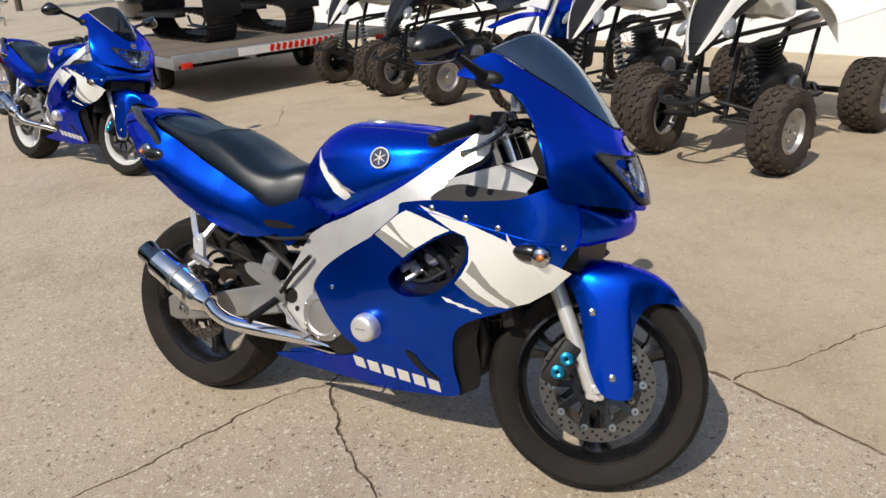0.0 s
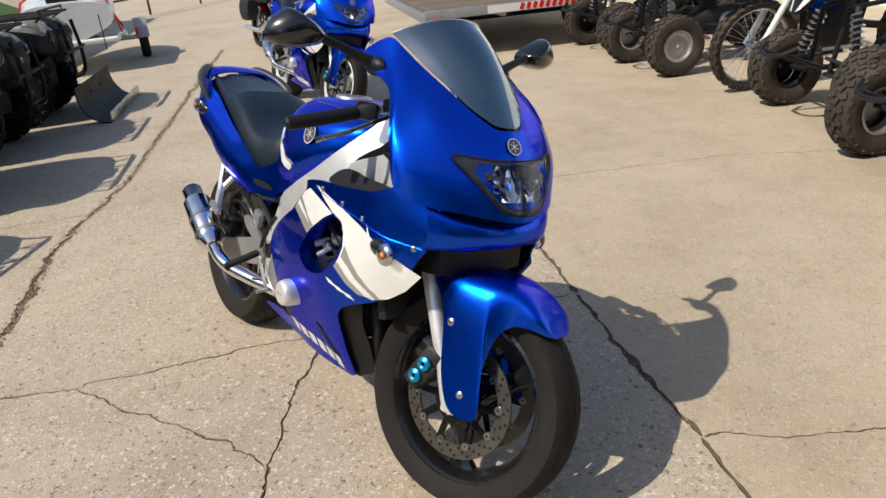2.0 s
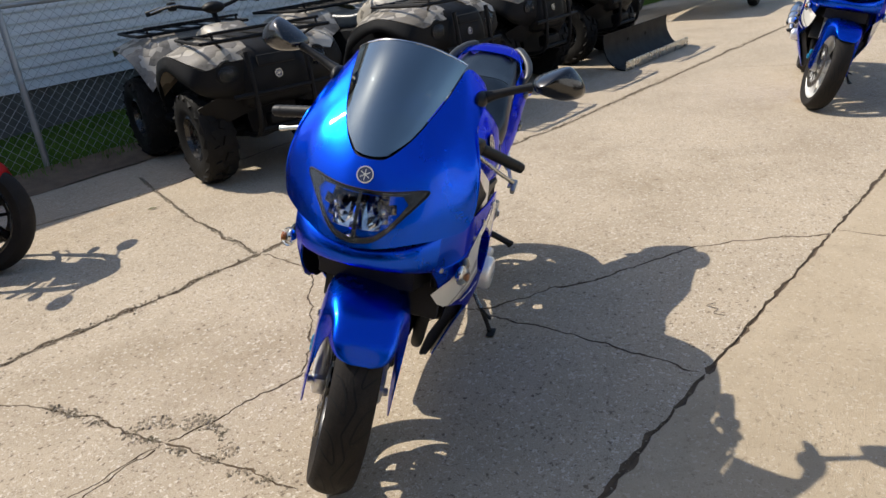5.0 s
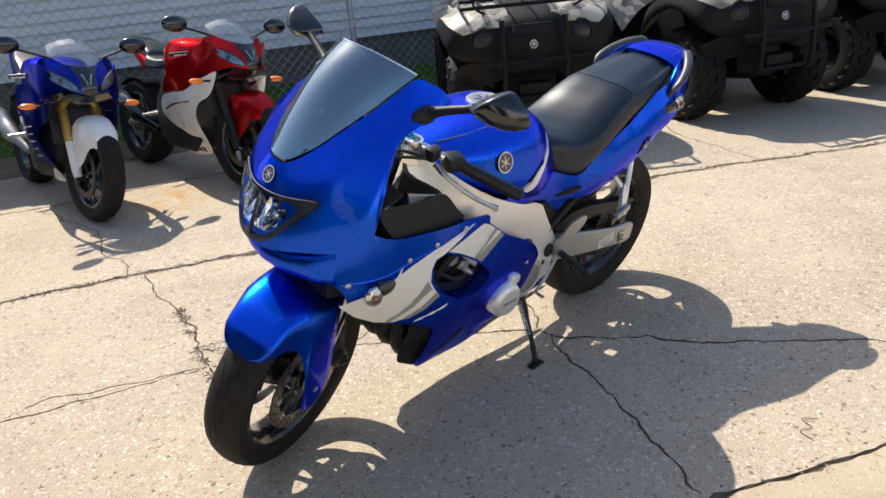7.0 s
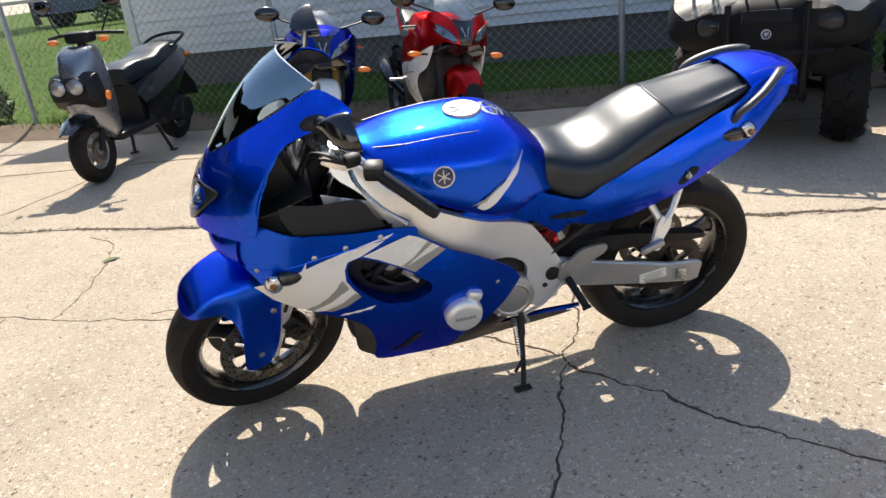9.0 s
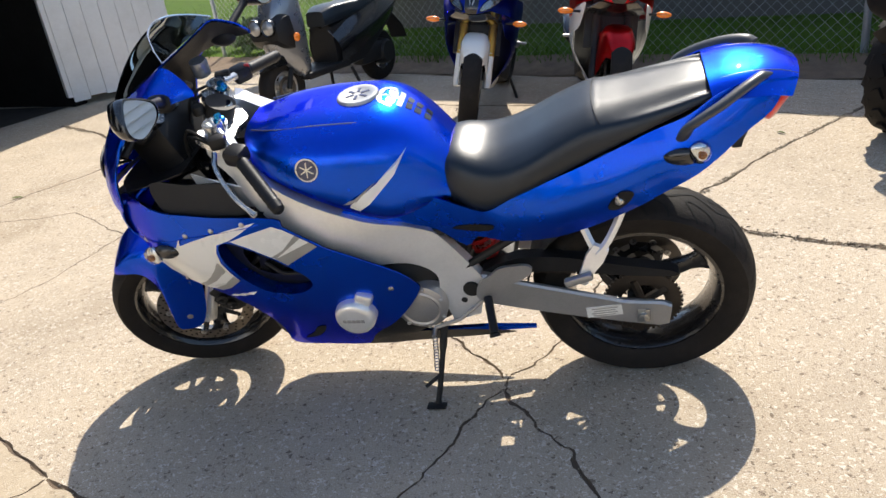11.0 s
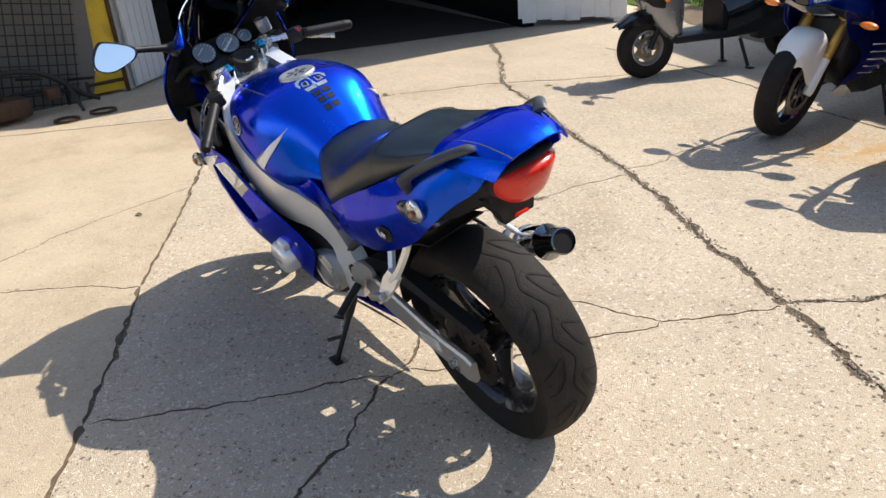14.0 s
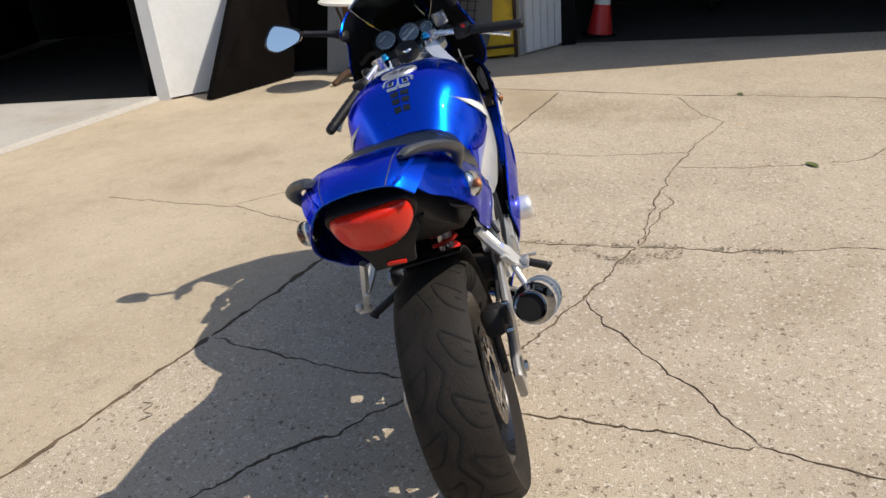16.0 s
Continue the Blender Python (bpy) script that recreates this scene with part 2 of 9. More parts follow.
def lathe(bm, prof, centre=(0, 0, 0), n=32, axis="y", close=False):
    """Turn a profile of (radius, along) about an axis through centre."""
    c = Vector(centre)
    rows = []
    for k in range(n):
        a = 2 * math.pi * k / n
        ca, sa = math.cos(a), math.sin(a)
        row = []
        for r, h in prof:
            q = {"y": (r * ca, h, r * sa), "x": (h, r * ca, r * sa), "z": (r * ca, r * sa, h)}[axis]
            row.append(c + Vector(q))
        rows.append(row)
    rows.append(rows[0])
    if close:
        rows = [r + [r[0]] for r in rows]
    quads(bm, rows)


def ball(bm, centre, r, scale=(1, 1, 1), seg=10):
    g = bmesh.ops.create_uvsphere(bm, u_segments=seg, v_segments=max(6, seg // 2 + 1), radius=r)["verts"]
    bmesh.ops.scale(bm, vec=scale, verts=g)
    bmesh.ops.translate(bm, vec=centre, verts=g)


def tps(ctrl):
    """A smooth height over the plane through control values (a, b, height)."""
    c = np.array(ctrl, float)
    n = len(c)
    d = np.hypot(c[:, None, 0] - c[None, :, 0], c[:, None, 1] - c[None, :, 1])
    k = np.where(d > 0, d * d * np.log(d + 1e-12), 0) + 2e-5 * np.eye(n)
    p = np.c_[np.ones(n), c[:, :2]]
    w = np.linalg.solve(np.block([[k, p], [p.T, np.zeros((3, 3))]]), np.r_[c[:, 2], 0, 0, 0])

    def f(a, b):
        r = np.hypot(c[:, 0] - a, c[:, 1] - b)
        return float((w[:n] * np.where(r > 0, r * r * np.log(r + 1e-12), 0)).sum() + w[n] + w[n + 1] * a + w[n + 2] * b)
    return f


def inside(p, poly):
    x, y = p[0], p[1]
    hit = False
    for i in range(len(poly)):
        (x1, y1), (x2, y2) = poly[i - 1], poly[i]
        if (y1 > y) != (y2 > y) and x < (x2 - x1) * (y - y1) / (y2 - y1) + x1:
            hit = not hit
    return hit


def sheet(bm, outline, place, holes=(), step=0.03):
    """Triangulate an outline with holes and lift each point by place(a, b)."""
    from mathutils.geometry import delaunay_2d_cdt
    loops = [list(map(tuple, outline))] + [list(map(tuple, h)) for h in holes]
    pts, edges = [], []
    for lp in loops:
        k = len(pts)
        pts += lp
        edges += [(k + i, k + (i + 1) % len(lp)) for i in range(len(lp))]
    o = np.array(loops[0])
    rim = np.array(pts)
    for a in np.arange(o[:, 0].min() + step / 2, o[:, 0].max(), step):
        for b in np.arange(o[:, 1].min() + step / 2, o[:, 1].max(), step):
            if np.hypot(rim[:, 0] - a, rim[:, 1] - b).min() > step * 0.5 and inside((a, b), loops[0]) and not any(inside((a, b), h) for h in loops[1:]):
                pts.append((a, b))
    vs, _, fs, *_ = delaunay_2d_cdt([Vector(p[:2]) for p in pts], edges, [], 0, 1e-6)
    bv = [bm.verts.new(place(v[0], v[1])) for v in vs]
    for f in fs:
        c = sum((vs[i] for i in f), Vector((0, 0))) / len(f)
        if inside(c, loops[0]) and not any(inside(c, h) for h in loops[1:]):
            try:
                bm.faces.new([bv[i] for i in f])
            except ValueError:
                pass
    for v in [v for v in bm.verts if not v.link_faces]:
        bm.verts.remove(v)


def oval(a, b, ra, rb, n=24, turn=0.0):
    t = radians(turn)
    return [(a + ra * math.cos(q) * math.cos(t) - rb * math.sin(q) * math.sin(t), b + ra * math.cos(q) * math.sin(t) + rb * math.sin(q) * math.cos(t))
            for q in (2 * math.pi * k / n for k in range(n))]


def turned(bm, m):
    bmesh.ops.transform(bm, matrix=m, verts=bm.verts[:])
    return bm


def B():
    return bmesh.new()


# ---------------------------------------------------------------- ground
def concrete(name, base, dark, speck=1.0):
    m = bpy.data.materials.new(name)
    m.use_nodes = True
    nt = m.node_tree
    b = nt.nodes["Principled BSDF"]
    co = nt.nodes.new("ShaderNodeTexCoord")

    def noise_(scale, detail, rough=0.6):
        n = nt.nodes.new("ShaderNodeTexNoise")
        n.inputs["Scale"].default_value, n.inputs["Detail"].default_value, n.inputs["Roughness"].default_value = scale, detail, rough
        nt.links.new(co.outputs["Object"], n.inputs["Vector"])
        return n.outputs["Fac"]

    def rng(v, a, b_, c, d):
        r = nt.nodes.new("ShaderNodeMapRange")
        for i, q in enumerate((a, b_, c, d)):
            r.inputs[i + 1].default_value = q
        nt.links.new(v, r.inputs[0])
        return r.outputs[0]

    def mix(f, a, col):
        x = nt.nodes.new("ShaderNodeMix")
        x.data_type = "RGBA"
        nt.links.new(f, x.inputs["Factor"])
        if isinstance(a, tuple):
            x.inputs["A"].default_value = (*a, 1)
        else:
            nt.links.new(a, x.inputs["A"])
        x.inputs["B"].default_value = (*col, 1)
        return x.outputs["Result"]
    c = mix(rng(noise_(0.9, 9, 0.7), 0.40, 0.68, 0, 1), base, dark)
    c = mix(rng(noise_(5, 6, 0.65), 0.55, 0.75, 0, 0.35), c, tuple(q * 0.72 for q in dark))
    c = mix(rng(noise_(190, 2), 0.54, 0.62, 0, 0.5 * speck), c, (0.62, 0.56, 0.46))
    c = mix(rng(noise_(260, 2), 0.56, 0.64, 0, 0.42 * speck), c, (0.24, 0.185, 0.13))
    c = mix(rng(noise_(2.3, 2), 0.70, 0.78, 0, 0.35), c, (0.42, 0.27, 0.13))
    c = mix(rng(noise_(0.45, 4), 0.58, 0.70, 0, 0.55), c, (0.33, 0.255, 0.165))
    # single stones and small open pits, each of its own size, with ragged outlines
    wob = nt.nodes.new("ShaderNodeTexNoise")
    wob.inputs["Scale"].default_value, wob.inputs["Detail"].default_value = 70, 3
    nt.links.new(co.outputs["Object"], wob.inputs["Vector"])
    wv = nt.nodes.new("ShaderNodeVectorMath")
    wv.operation = "MULTIPLY_ADD"
    wv.inputs[1].default_value = (0.035, 0.035, 0.035)
    nt.links.new(wob.outputs["Color"], wv.inputs[0])
    nt.links.new(co.outputs["Object"], wv.inputs[2])
    pits = None
    for scale, size, amount, col, ch in ((105, 0.72, 0.62, (0.74, 0.68, 0.57), 2), (120, 0.66, 0.60, (0.20, 0.145, 0.10), 1), (62, 0.46, 0.72, (0.13, 0.092, 0.062), 0)):
        vo = nt.nodes.new("ShaderNodeTexVoronoi")
        vo.inputs["Scale"].default_value = scale
        nt.links.new(wv.outputs[0], vo.inputs["Vector"])
        sp = nt.nodes.new("ShaderNodeSeparateColor")
        nt.links.new(vo.outputs["Color"], sp.inputs[0])
        pw = nt.nodes.new("ShaderNodeMath")
        pw.operation = "POWER"
        nt.links.new(sp.outputs[ch], pw.inputs[0])
        pw.inputs[1].default_value = 4.5
        df = nt.nodes.new("ShaderNodeMath")
        df.operation = "MULTIPLY_ADD"
        nt.links.new(pw.outputs[0], df.inputs[0])
        df.inputs[1].default_value = -size
        nt.links.new(vo.outputs["Distance"], df.inputs[2])
        pits = rng(df.outputs[0], -0.05, 0.02, 1, 0)
        c = mix(rng(df.outputs[0], -0.05, 0.02, amount * (speck if speck == 1 else speck + 0.15), 0), c, col)
    # rusty run-off beside the parked machines
    ds = nt.nodes.new("ShaderNodeVectorMath")
    ds.operation = "DISTANCE"
    nt.links.new(wv.outputs[0], ds.inputs[0])
    ds.inputs[1].default_value = (-0.12, -2.80, 0)
    ru = nt.nodes.new("ShaderNodeMath")
    ru.operation = "MULTIPLY"
    nt.links.new(rng(ds.outputs["Value"], 0.05, 0.42, 0.85, 0), ru.inputs[0])
    nt.links.new(rng(noise_(7, 6, 0.7), 0.42, 0.62, 0, 1), ru.inputs[1])
    c = mix(ru.outputs[0], c, (0.50, 0.27, 0.07))
    nt.links.new(c, b.inputs["Base Color"])
    b.inputs["Roughness"].default_value = 0.88
    b.inputs["Specular IOR Level"].default_value = 0.25
    h = nt.nodes.new("ShaderNodeMath")
    h.operation = "MULTIPLY_ADD"
    nt.links.new(noise_(60, 5, 0.7), h.inputs[0])
    h.inputs[1].default_value = 0.7
    nt.links.new(noise_(220, 3), h.inputs[2])
    bp = nt.nodes.new("ShaderNodeBump")
    bp.inputs["Strength"].default_value, bp.inputs["Distance"].default_value = 0.7, 0.006
    h2 = nt.nodes.new("ShaderNodeMath")
    h2.operation = "MULTIPLY_ADD"
    nt.links.new(pits, h2.inputs[0])
    h2.inputs[1].default_value = -1.2
    nt.links.new(h.outputs[0], h2.inputs[2])
    nt.links.new(h2.outputs[0], bp.inputs["Height"])
    nt.links.new(bp.outputs[0], b.inputs["Normal"])
    return m


ROUGH_CONC = concrete("aggregate_concrete", (0.50, 0.410, 0.300), (0.395, 0.320, 0.232))
SMOOTH_CONC = concrete("smooth_concrete", (0.505, 0.412, 0.292), (0.385, 0.305, 0.205), 0.25)
DIRT = mat("crack_dirt", (0.105, 0.072, 0.044), 0.95, 0, 0.4, 30, 0.5, 150)
CRACKS = [
    ("seam", .017, [(-7.43, 4.86), (-2.73, 2.49), (-1.02, 1.63), (0.16, 1.03), (0.59, 0.82), (1.02, 0.63), (1.95, 0.13), (2.67, -0.22), (3.71, -0.66)]),
    ("joint", .030, [(-9.0, 3.2), (-5.2, 1.25), (-3.13, 0.20), (-2.59, -0.16), (-2.15, -0.45), (-1.34, -0.78), (-0.80, -1.08), (-0.58, -1.20), (-0.22, -1.36), (0.13, -1.58), (0.56, -1.78), (1.00, -1.97), (1.48, -2.18), (1.93, -2.43), (2.73, -2.75), (3.73, -3.54), (4.4, -3.95)]),
    ("crack", .009, [(-0.80, -1.08), (-0.76, -0.98), (-0.59, -0.68), (-0.56, -0.55), (-0.50, -0.40), (-0.41, -0.11), (-0.32, 0.06), (-0.23, 0.17)]),
    ("crack", .012, [(-0.23, 0.13), (-0.15, 0.02), (0.02, -0.15), (0.19, -0.27), (0.27, -0.35), (0.41, -0.45), (0.55, -0.52), (0.70, -0.64)]),
    ("crack", .006, [(0.27, -0.36), (0.11, -0.39), (0.00, -0.44), (-0.14, -0.50), (-0.27, -0.56), (-0.39, -0.61), (-0.59, -0.68)]),
    ("crack", .009, [(0.50, -1.74), (0.57, -1.40), (0.57, -1.22), (0.59, -0.99), (0.67, -0.80), (0.70, -0.64), (0.78, -0.35), (0.85, -0.10)]),
    ("crack", .007, [(0.70, -0.64), (0.97, -0.74), (1.69, -1.04), (1.96, -1.20), (2.52, -1.57), (2.74, -1.49), (3.26, -1.47)]),
    ("crack", .005, [(1.72, -1.06), (1.65, -1.21), (1.58, -1.71), (1.61, -2.01), (1.77, -2.20)]),
    ("crack", .005, [(2.22, -0.10), (2.13, -0.38), (2.00, -0.69), (1.94, -1.19)]),
    ("crack", .009, [(-0.25, 0.12), (-0.17, 0.32), (-0.07, 0.56), (0.01, 0.73), (0.07, 0.85), (0.14, 0.96), (0.16, 1.03)]),
    ("crack", .012, [(-0.23, 0.17), (-0.27, 0.26), (-0.39, 0.40), (-0.46, 0.52), (-0.54, 0.65), (-0.65, 0.79), (-0.80, 0.95), (-0.88, 1.06), (-0.97, 1.36), (-1.02, 1.63)]),
    ("crack", .006, [(1.02, 0.63), (1.20, 0.82), (1.58, 1.33), (1.64, 1.55), (1.9, 2.2)]),
    ("crack", .005, [(1.60, 1.35), (1.79, 1.04), (2.00, 0.59), (2.15, 0.04)]),
    ("crack", .005, [(-1.06, 1.66), (-0.93, 2.02), (-0.65, 2.50), (-0.44, 2.88), (0.1, 3.4)]),
    ("crack", .006, [(-5.60, 3.95), (-6.00, 4.21), (-6.03, 4.85)]),
    ("crack", .006, [(-3.2, 2.75), (-3.31, 3.21), (-3.28, 3.58), (-3.80, 4.30), (-3.35, 4.81)]),
    ("lip", .016, [(4.6, 0.9), (3.98, -0.30), (3.74, -0.76), (3.32, -1.51), (2.84, -2.65), (2.18, -3.46), (1.75, -4.2)]),
    ("joint", .012, [(-0.80, -1.10), (-1.35, -1.84), (-1.74, -2.29), (-2.2, -2.8)]),
    ("joint", .010, [(3.1, -4.35), (1.16, -3.78), (0.49, -3.45), (-1.19, -2.90), (-1.75, -2.50), (-3.2, -1.9)]),
    ("crack", .006, [(0.56, -1.78), (0.51, -1.95), (0.54, -2.22), (0.42, -2.60), (0.52, -3.40)]),
    ("crack", .006, [(1.27, -0.92), (1.16, -0.90), (0.96, -0.78), (0.72, -0.65)]),
    ("crack", .005, [(-2.6, -0.15), (-2.9, -0.9), (-3.4, -1.5)]),
    ("crack", .005, [(-4.3, 3.2), (-4.9, 2.6), (-5.1, 1.6)]),
]
rg = random.Random(5)
segs = []     # centre lines with half-widths, jagged
for kind, w, pts in CRACKS:
    fine = []
    for (x0, y0), (x1, y1) in zip(pts, pts[1:]):
        l = math.hypot(x1 - x0, y1 - y0)
        near = min(math.hypot(x0, y0), math.hypot(x1, y1)) < 3.2
        n = max(2, int(l / ((0.016 if kind == "crack" else 0.03) if near else 0.10)))
        ox, oy = rg.uniform(0, 50), rg.uniform(0, 50)
        for k in range(n):
            t = k / n
            j = (0.0022 if near else 0.006) * (1 if k else 0.3)
            e = (0.010 if kind == "seam" else 0.030) * min(1, 4 * t, 4 * (1 - t))
            wx, wy = noise.noise((ox, 9 * t * l, 1.7)), noise.noise((oy, 9 * t * l, 8.3))
            fine.append((x0 + (x1 - x0) * t + rg.gauss(0, j) + e * wx, y0 + (y1 - y0) * t + rg.gauss(0, j) + e * wy))
    fine.append(pts[-1])
    hw = [(0.48 if kind != "crack" else 0.36) * w * (0.30 + 0.9 * abs(noise.noise((q[0] * 3.1, q[1] * 3.1, w * 90))) + 0.8 * abs(noise.noise((q[0] * 17, q[1] * 17, w * 50)))) * (1.25 if kind == "joint" else 1) + 0.0012 for q in fine]
    segs.append((fine, hw, w))


def build_ground():
    from mathutils.geometry import delaunay_2d_cdt
    pts, edges, mid = [], [], []
    F = 16.0
    for x, y in ((-F, -F), (F, -F), (F, F), (-F, F)):
        pts.append((x, y))
        mid.append(0)
    edges += [(0, 1), (1, 2), (2, 3), (3, 0)]
    polys = []
    for fine, hw, w in segs:
        lft, rgt, cen = [], [], []
        for i, (x, y) in enumerate(fine):
            a, b = fine[max(i - 1, 0)], fine[min(i + 1, len(fine) - 1)]
            d = math.hypot(b[0] - a[0], b[1] - a[1]) or 1
            nx, ny = -(b[1] - a[1]) / d, (b[0] - a[0]) / d
            h = hw[i] if 0 < i < len(fine) - 1 else 0.0012
            jl, jr = rg.uniform(.5, 1.7), rg.uniform(.5, 1.7)
            lft.append((x + nx * h * jl, y + ny * h * jl))
            rgt.append((x - nx * h * jr, y - ny * h * jr))
            cen.append((x, y))
        for row in (lft, rgt):
            k = len(pts)
            pts.extend(row)
            mid.extend([0] * len(row))
            edges.extend((k + i, k + i + 1) for i in range(len(row) - 1))
        k = len(pts)
        pts.extend(cen[1:-1])
        mid.extend([1] * (len(cen) - 2))
        polys.append(lft + rgt[::-1])
    vs, es, fs, ov, oe, of = delaunay_2d_cdt([Vector(p) for p in pts], edges, [], 0, 1e-5)
    allc = np.array([q for f, _, _ in segs for q in f])
    allw = np.array([q for _, h, _ in segs for q in h])
    deep = []
    for i, v in enumerate(vs):
        d = np.hypot(allc[:, 0] - v[0], allc[:, 1] - v[1])
        k = int(np.argmin(d - allw * 0.4))
        z = 0.0
        if any(o < len(mid) and mid[o] for o in ov[i]):
            z = -min(0.007, 0.75 * allw[k] + 0.0015)
        deep.append(z)
    bm = B()
    bv = [bm.verts.new((v[0], v[1], z)) for v, z in zip(vs, deep)]
    lay = []
    for f in fs:
        face = bm.faces.new([bv[i] for i in f])
        if any(deep[i] < 0 for i in f):
            face.material_index = 1
        else:
            c = sum((vs[i] for i in f), Vector((0, 0))) / len(f)
            face.material_index = 2 if 0.429 * c[0] + 0.903 * c[1] > 1.0 else 0
    # outer apron to the horizon
    F2 = 400.0
    o = [bm.verts.new(q) for q in ((-F2, -F2, 0), (F2, -F2, 0), (F2, F2, 0), (-F2, F2, 0))]
    bm.verts.ensure_lookup_table()
    near = sorted((v for v in bm.verts if abs(abs(v.co.x) - F) < 1e-3 and abs(abs(v.co.y) - F) < 1e-3), key=lambda v: math.atan2(v.co.y, v.co.x))
    far = sorted(o, key=lambda v: math.atan2(v.co.y, v.co.x))
    for i in range(4):
        bm.faces.new((near[i], far[i], far[(i + 1) % 4], near[(i + 1) % 4]))
    me = bpy.data.meshes.new("ground")
    bmesh.ops.recalc_face_normals(bm, faces=bm.faces[:])
    bm.to_mesh(me)
    bm.free()
    for q in (ROUGH_CONC, DIRT, SMOOTH_CONC):
        me.materials.append(q)
    return tagged(new("ground", me), "tan weathered concrete yard with long cracks and open joints", "ground", kind="structure")


ground = build_ground()

# grit, crumbs and dry moss lying in the wide joints
GRIT = mat("joint_grit", (0.30, 0.245, 0.175), 0.95, 0, 0.6, 25, dirt=(0.115, 0.10, 0.05), dirt_amount=0.9, dirt_scale=14)
rg2 = random.Random(17)
verts, faces = [], []
for kind, w, pts in CRACKS:
    many = {"joint": 420, "lip": 130, "seam": 60, "crack": 55}[kind]
    for (x0, y0), (x1, y1) in zip(pts, pts[1:]):
        l = math.hypot(x1 - x0, y1 - y0)
        if min(math.hypot(x0, y0), math.hypot(x1, y1)) > 6.5:
            continue
        nx, ny = -(y1 - y0) / l, (x1 - x0) / l
        for k in range(int(l * many)):
            t = rg2.random()
            o = rg2.gauss(0, w * (0.5 if kind != "crack" else 1.2))
            if noise.noise((3 * (x0 + (x1 - x0) * t), 3 * (y0 + (y1 - y0) * t), 7)) < (-.35 if kind == "joint" else -.02):
                continue
            s = rg2.uniform(.0016, .0052) * (1.35 if kind == "joint" else 1)
            c = Vector((x0 + (x1 - x0) * t + nx * o, y0 + (y1 - y0) * t + ny * o, (-.004 if abs(o) < w * .4 else .0) + s * .3))
            b = len(verts)
            for q in ((1, 0, 0), (0, 1, 0), (-1, 0, 0), (0, -1, 0), (0, 0, .8), (0, 0, -.8)):
                verts.append(c + s * Vector((q[0] * rg2.uniform(.6, 1.5), q[1] * rg2.uniform(.6, 1.5), q[2] * rg2.uniform(.6, 1.2))))
            for i in range(4):
                faces.append((b + i, b + (i + 1) % 4, b + 4))
                faces.append((b + (i + 1) % 4, b + i, b + 5))
# crumbled patch beside the front wheel
SPALL = [(.605, -.86), (.565, -.76), (.545, -.64), (.53, -.515), (.64, -.43), (.747, -.34), (.775, -.39), (.74, -.54), (.712, -.665), (.66, -.76)]
for k in range(3600):
    if k % 4 == 0:
        f = rg2.random()
        x, y = .555 + .29 * f + rg2.gauss(0, .012), -1.22 + 1.08 * f + rg2.gauss(0, .018)
        rim = 1
    else:
        x, y = rg2.uniform(.50, .80), rg2.uniform(-.88, -.32)
        rim = min(math.hypot(x - px_, y - py_) for px_, py_ in SPALL) < .045
        if not inside((x, y), SPALL):
            continue
    if noise.noise((x * 11, y * 11, 2)) < (-.02 if rim else .14):
        continue
    s = rg2.uniform(.0014, .0046) * (1.8 if rg2.random() < .08 else 1)
    b = len(verts)
    for d in ((1, 0, 0), (0, 1, 0), (-1, 0, 0), (0, -1, 0), (0, 0, .7), (0, 0, -.7)):
        verts.append(Vector((x, y, s * .3)) + s * Vector((d[0] * rg2.uniform(.6, 1.6), d[1] * rg2.uniform(.6, 1.6), d[2])))
    for i in range(4):
        faces.append((b + i, b + (i + 1) % 4, b + 4))
        faces.append((b + (i + 1) % 4, b + i, b + 5))
me = bpy.data.meshes.new("grit")
me.from_pydata([tuple(v) for v in verts], [], faces)
me.materials.append(GRIT)
tagged(new("grit", me), "grit and dry moss crumbs in the concrete joints", "grit", kind="stuff")


# ---------------------------------------------------------------- motorcycles
def tyre(bm, c, R, w, crown=0.5, n=56, rim=0.216):
    """A road tyre: rounded crown, side walls and bead."""
    s = R - rim
    prof = []
    for k in range(13):
        a = -1 + 2 * k / 12
        prof.append((R - s * crown * (1 - math.cos(a * 1.25)) * 0.95, w / 2 * math.sin(a * 1.25) / math.sin(1.25)))
    prof = [(rim, -w * 0.36), (rim + s * 0.25, -w * 0.46)] + prof + [(rim + s * 0.25, w * 0.46), (rim, w * 0.36)]
    lathe(bm, prof, c, n)


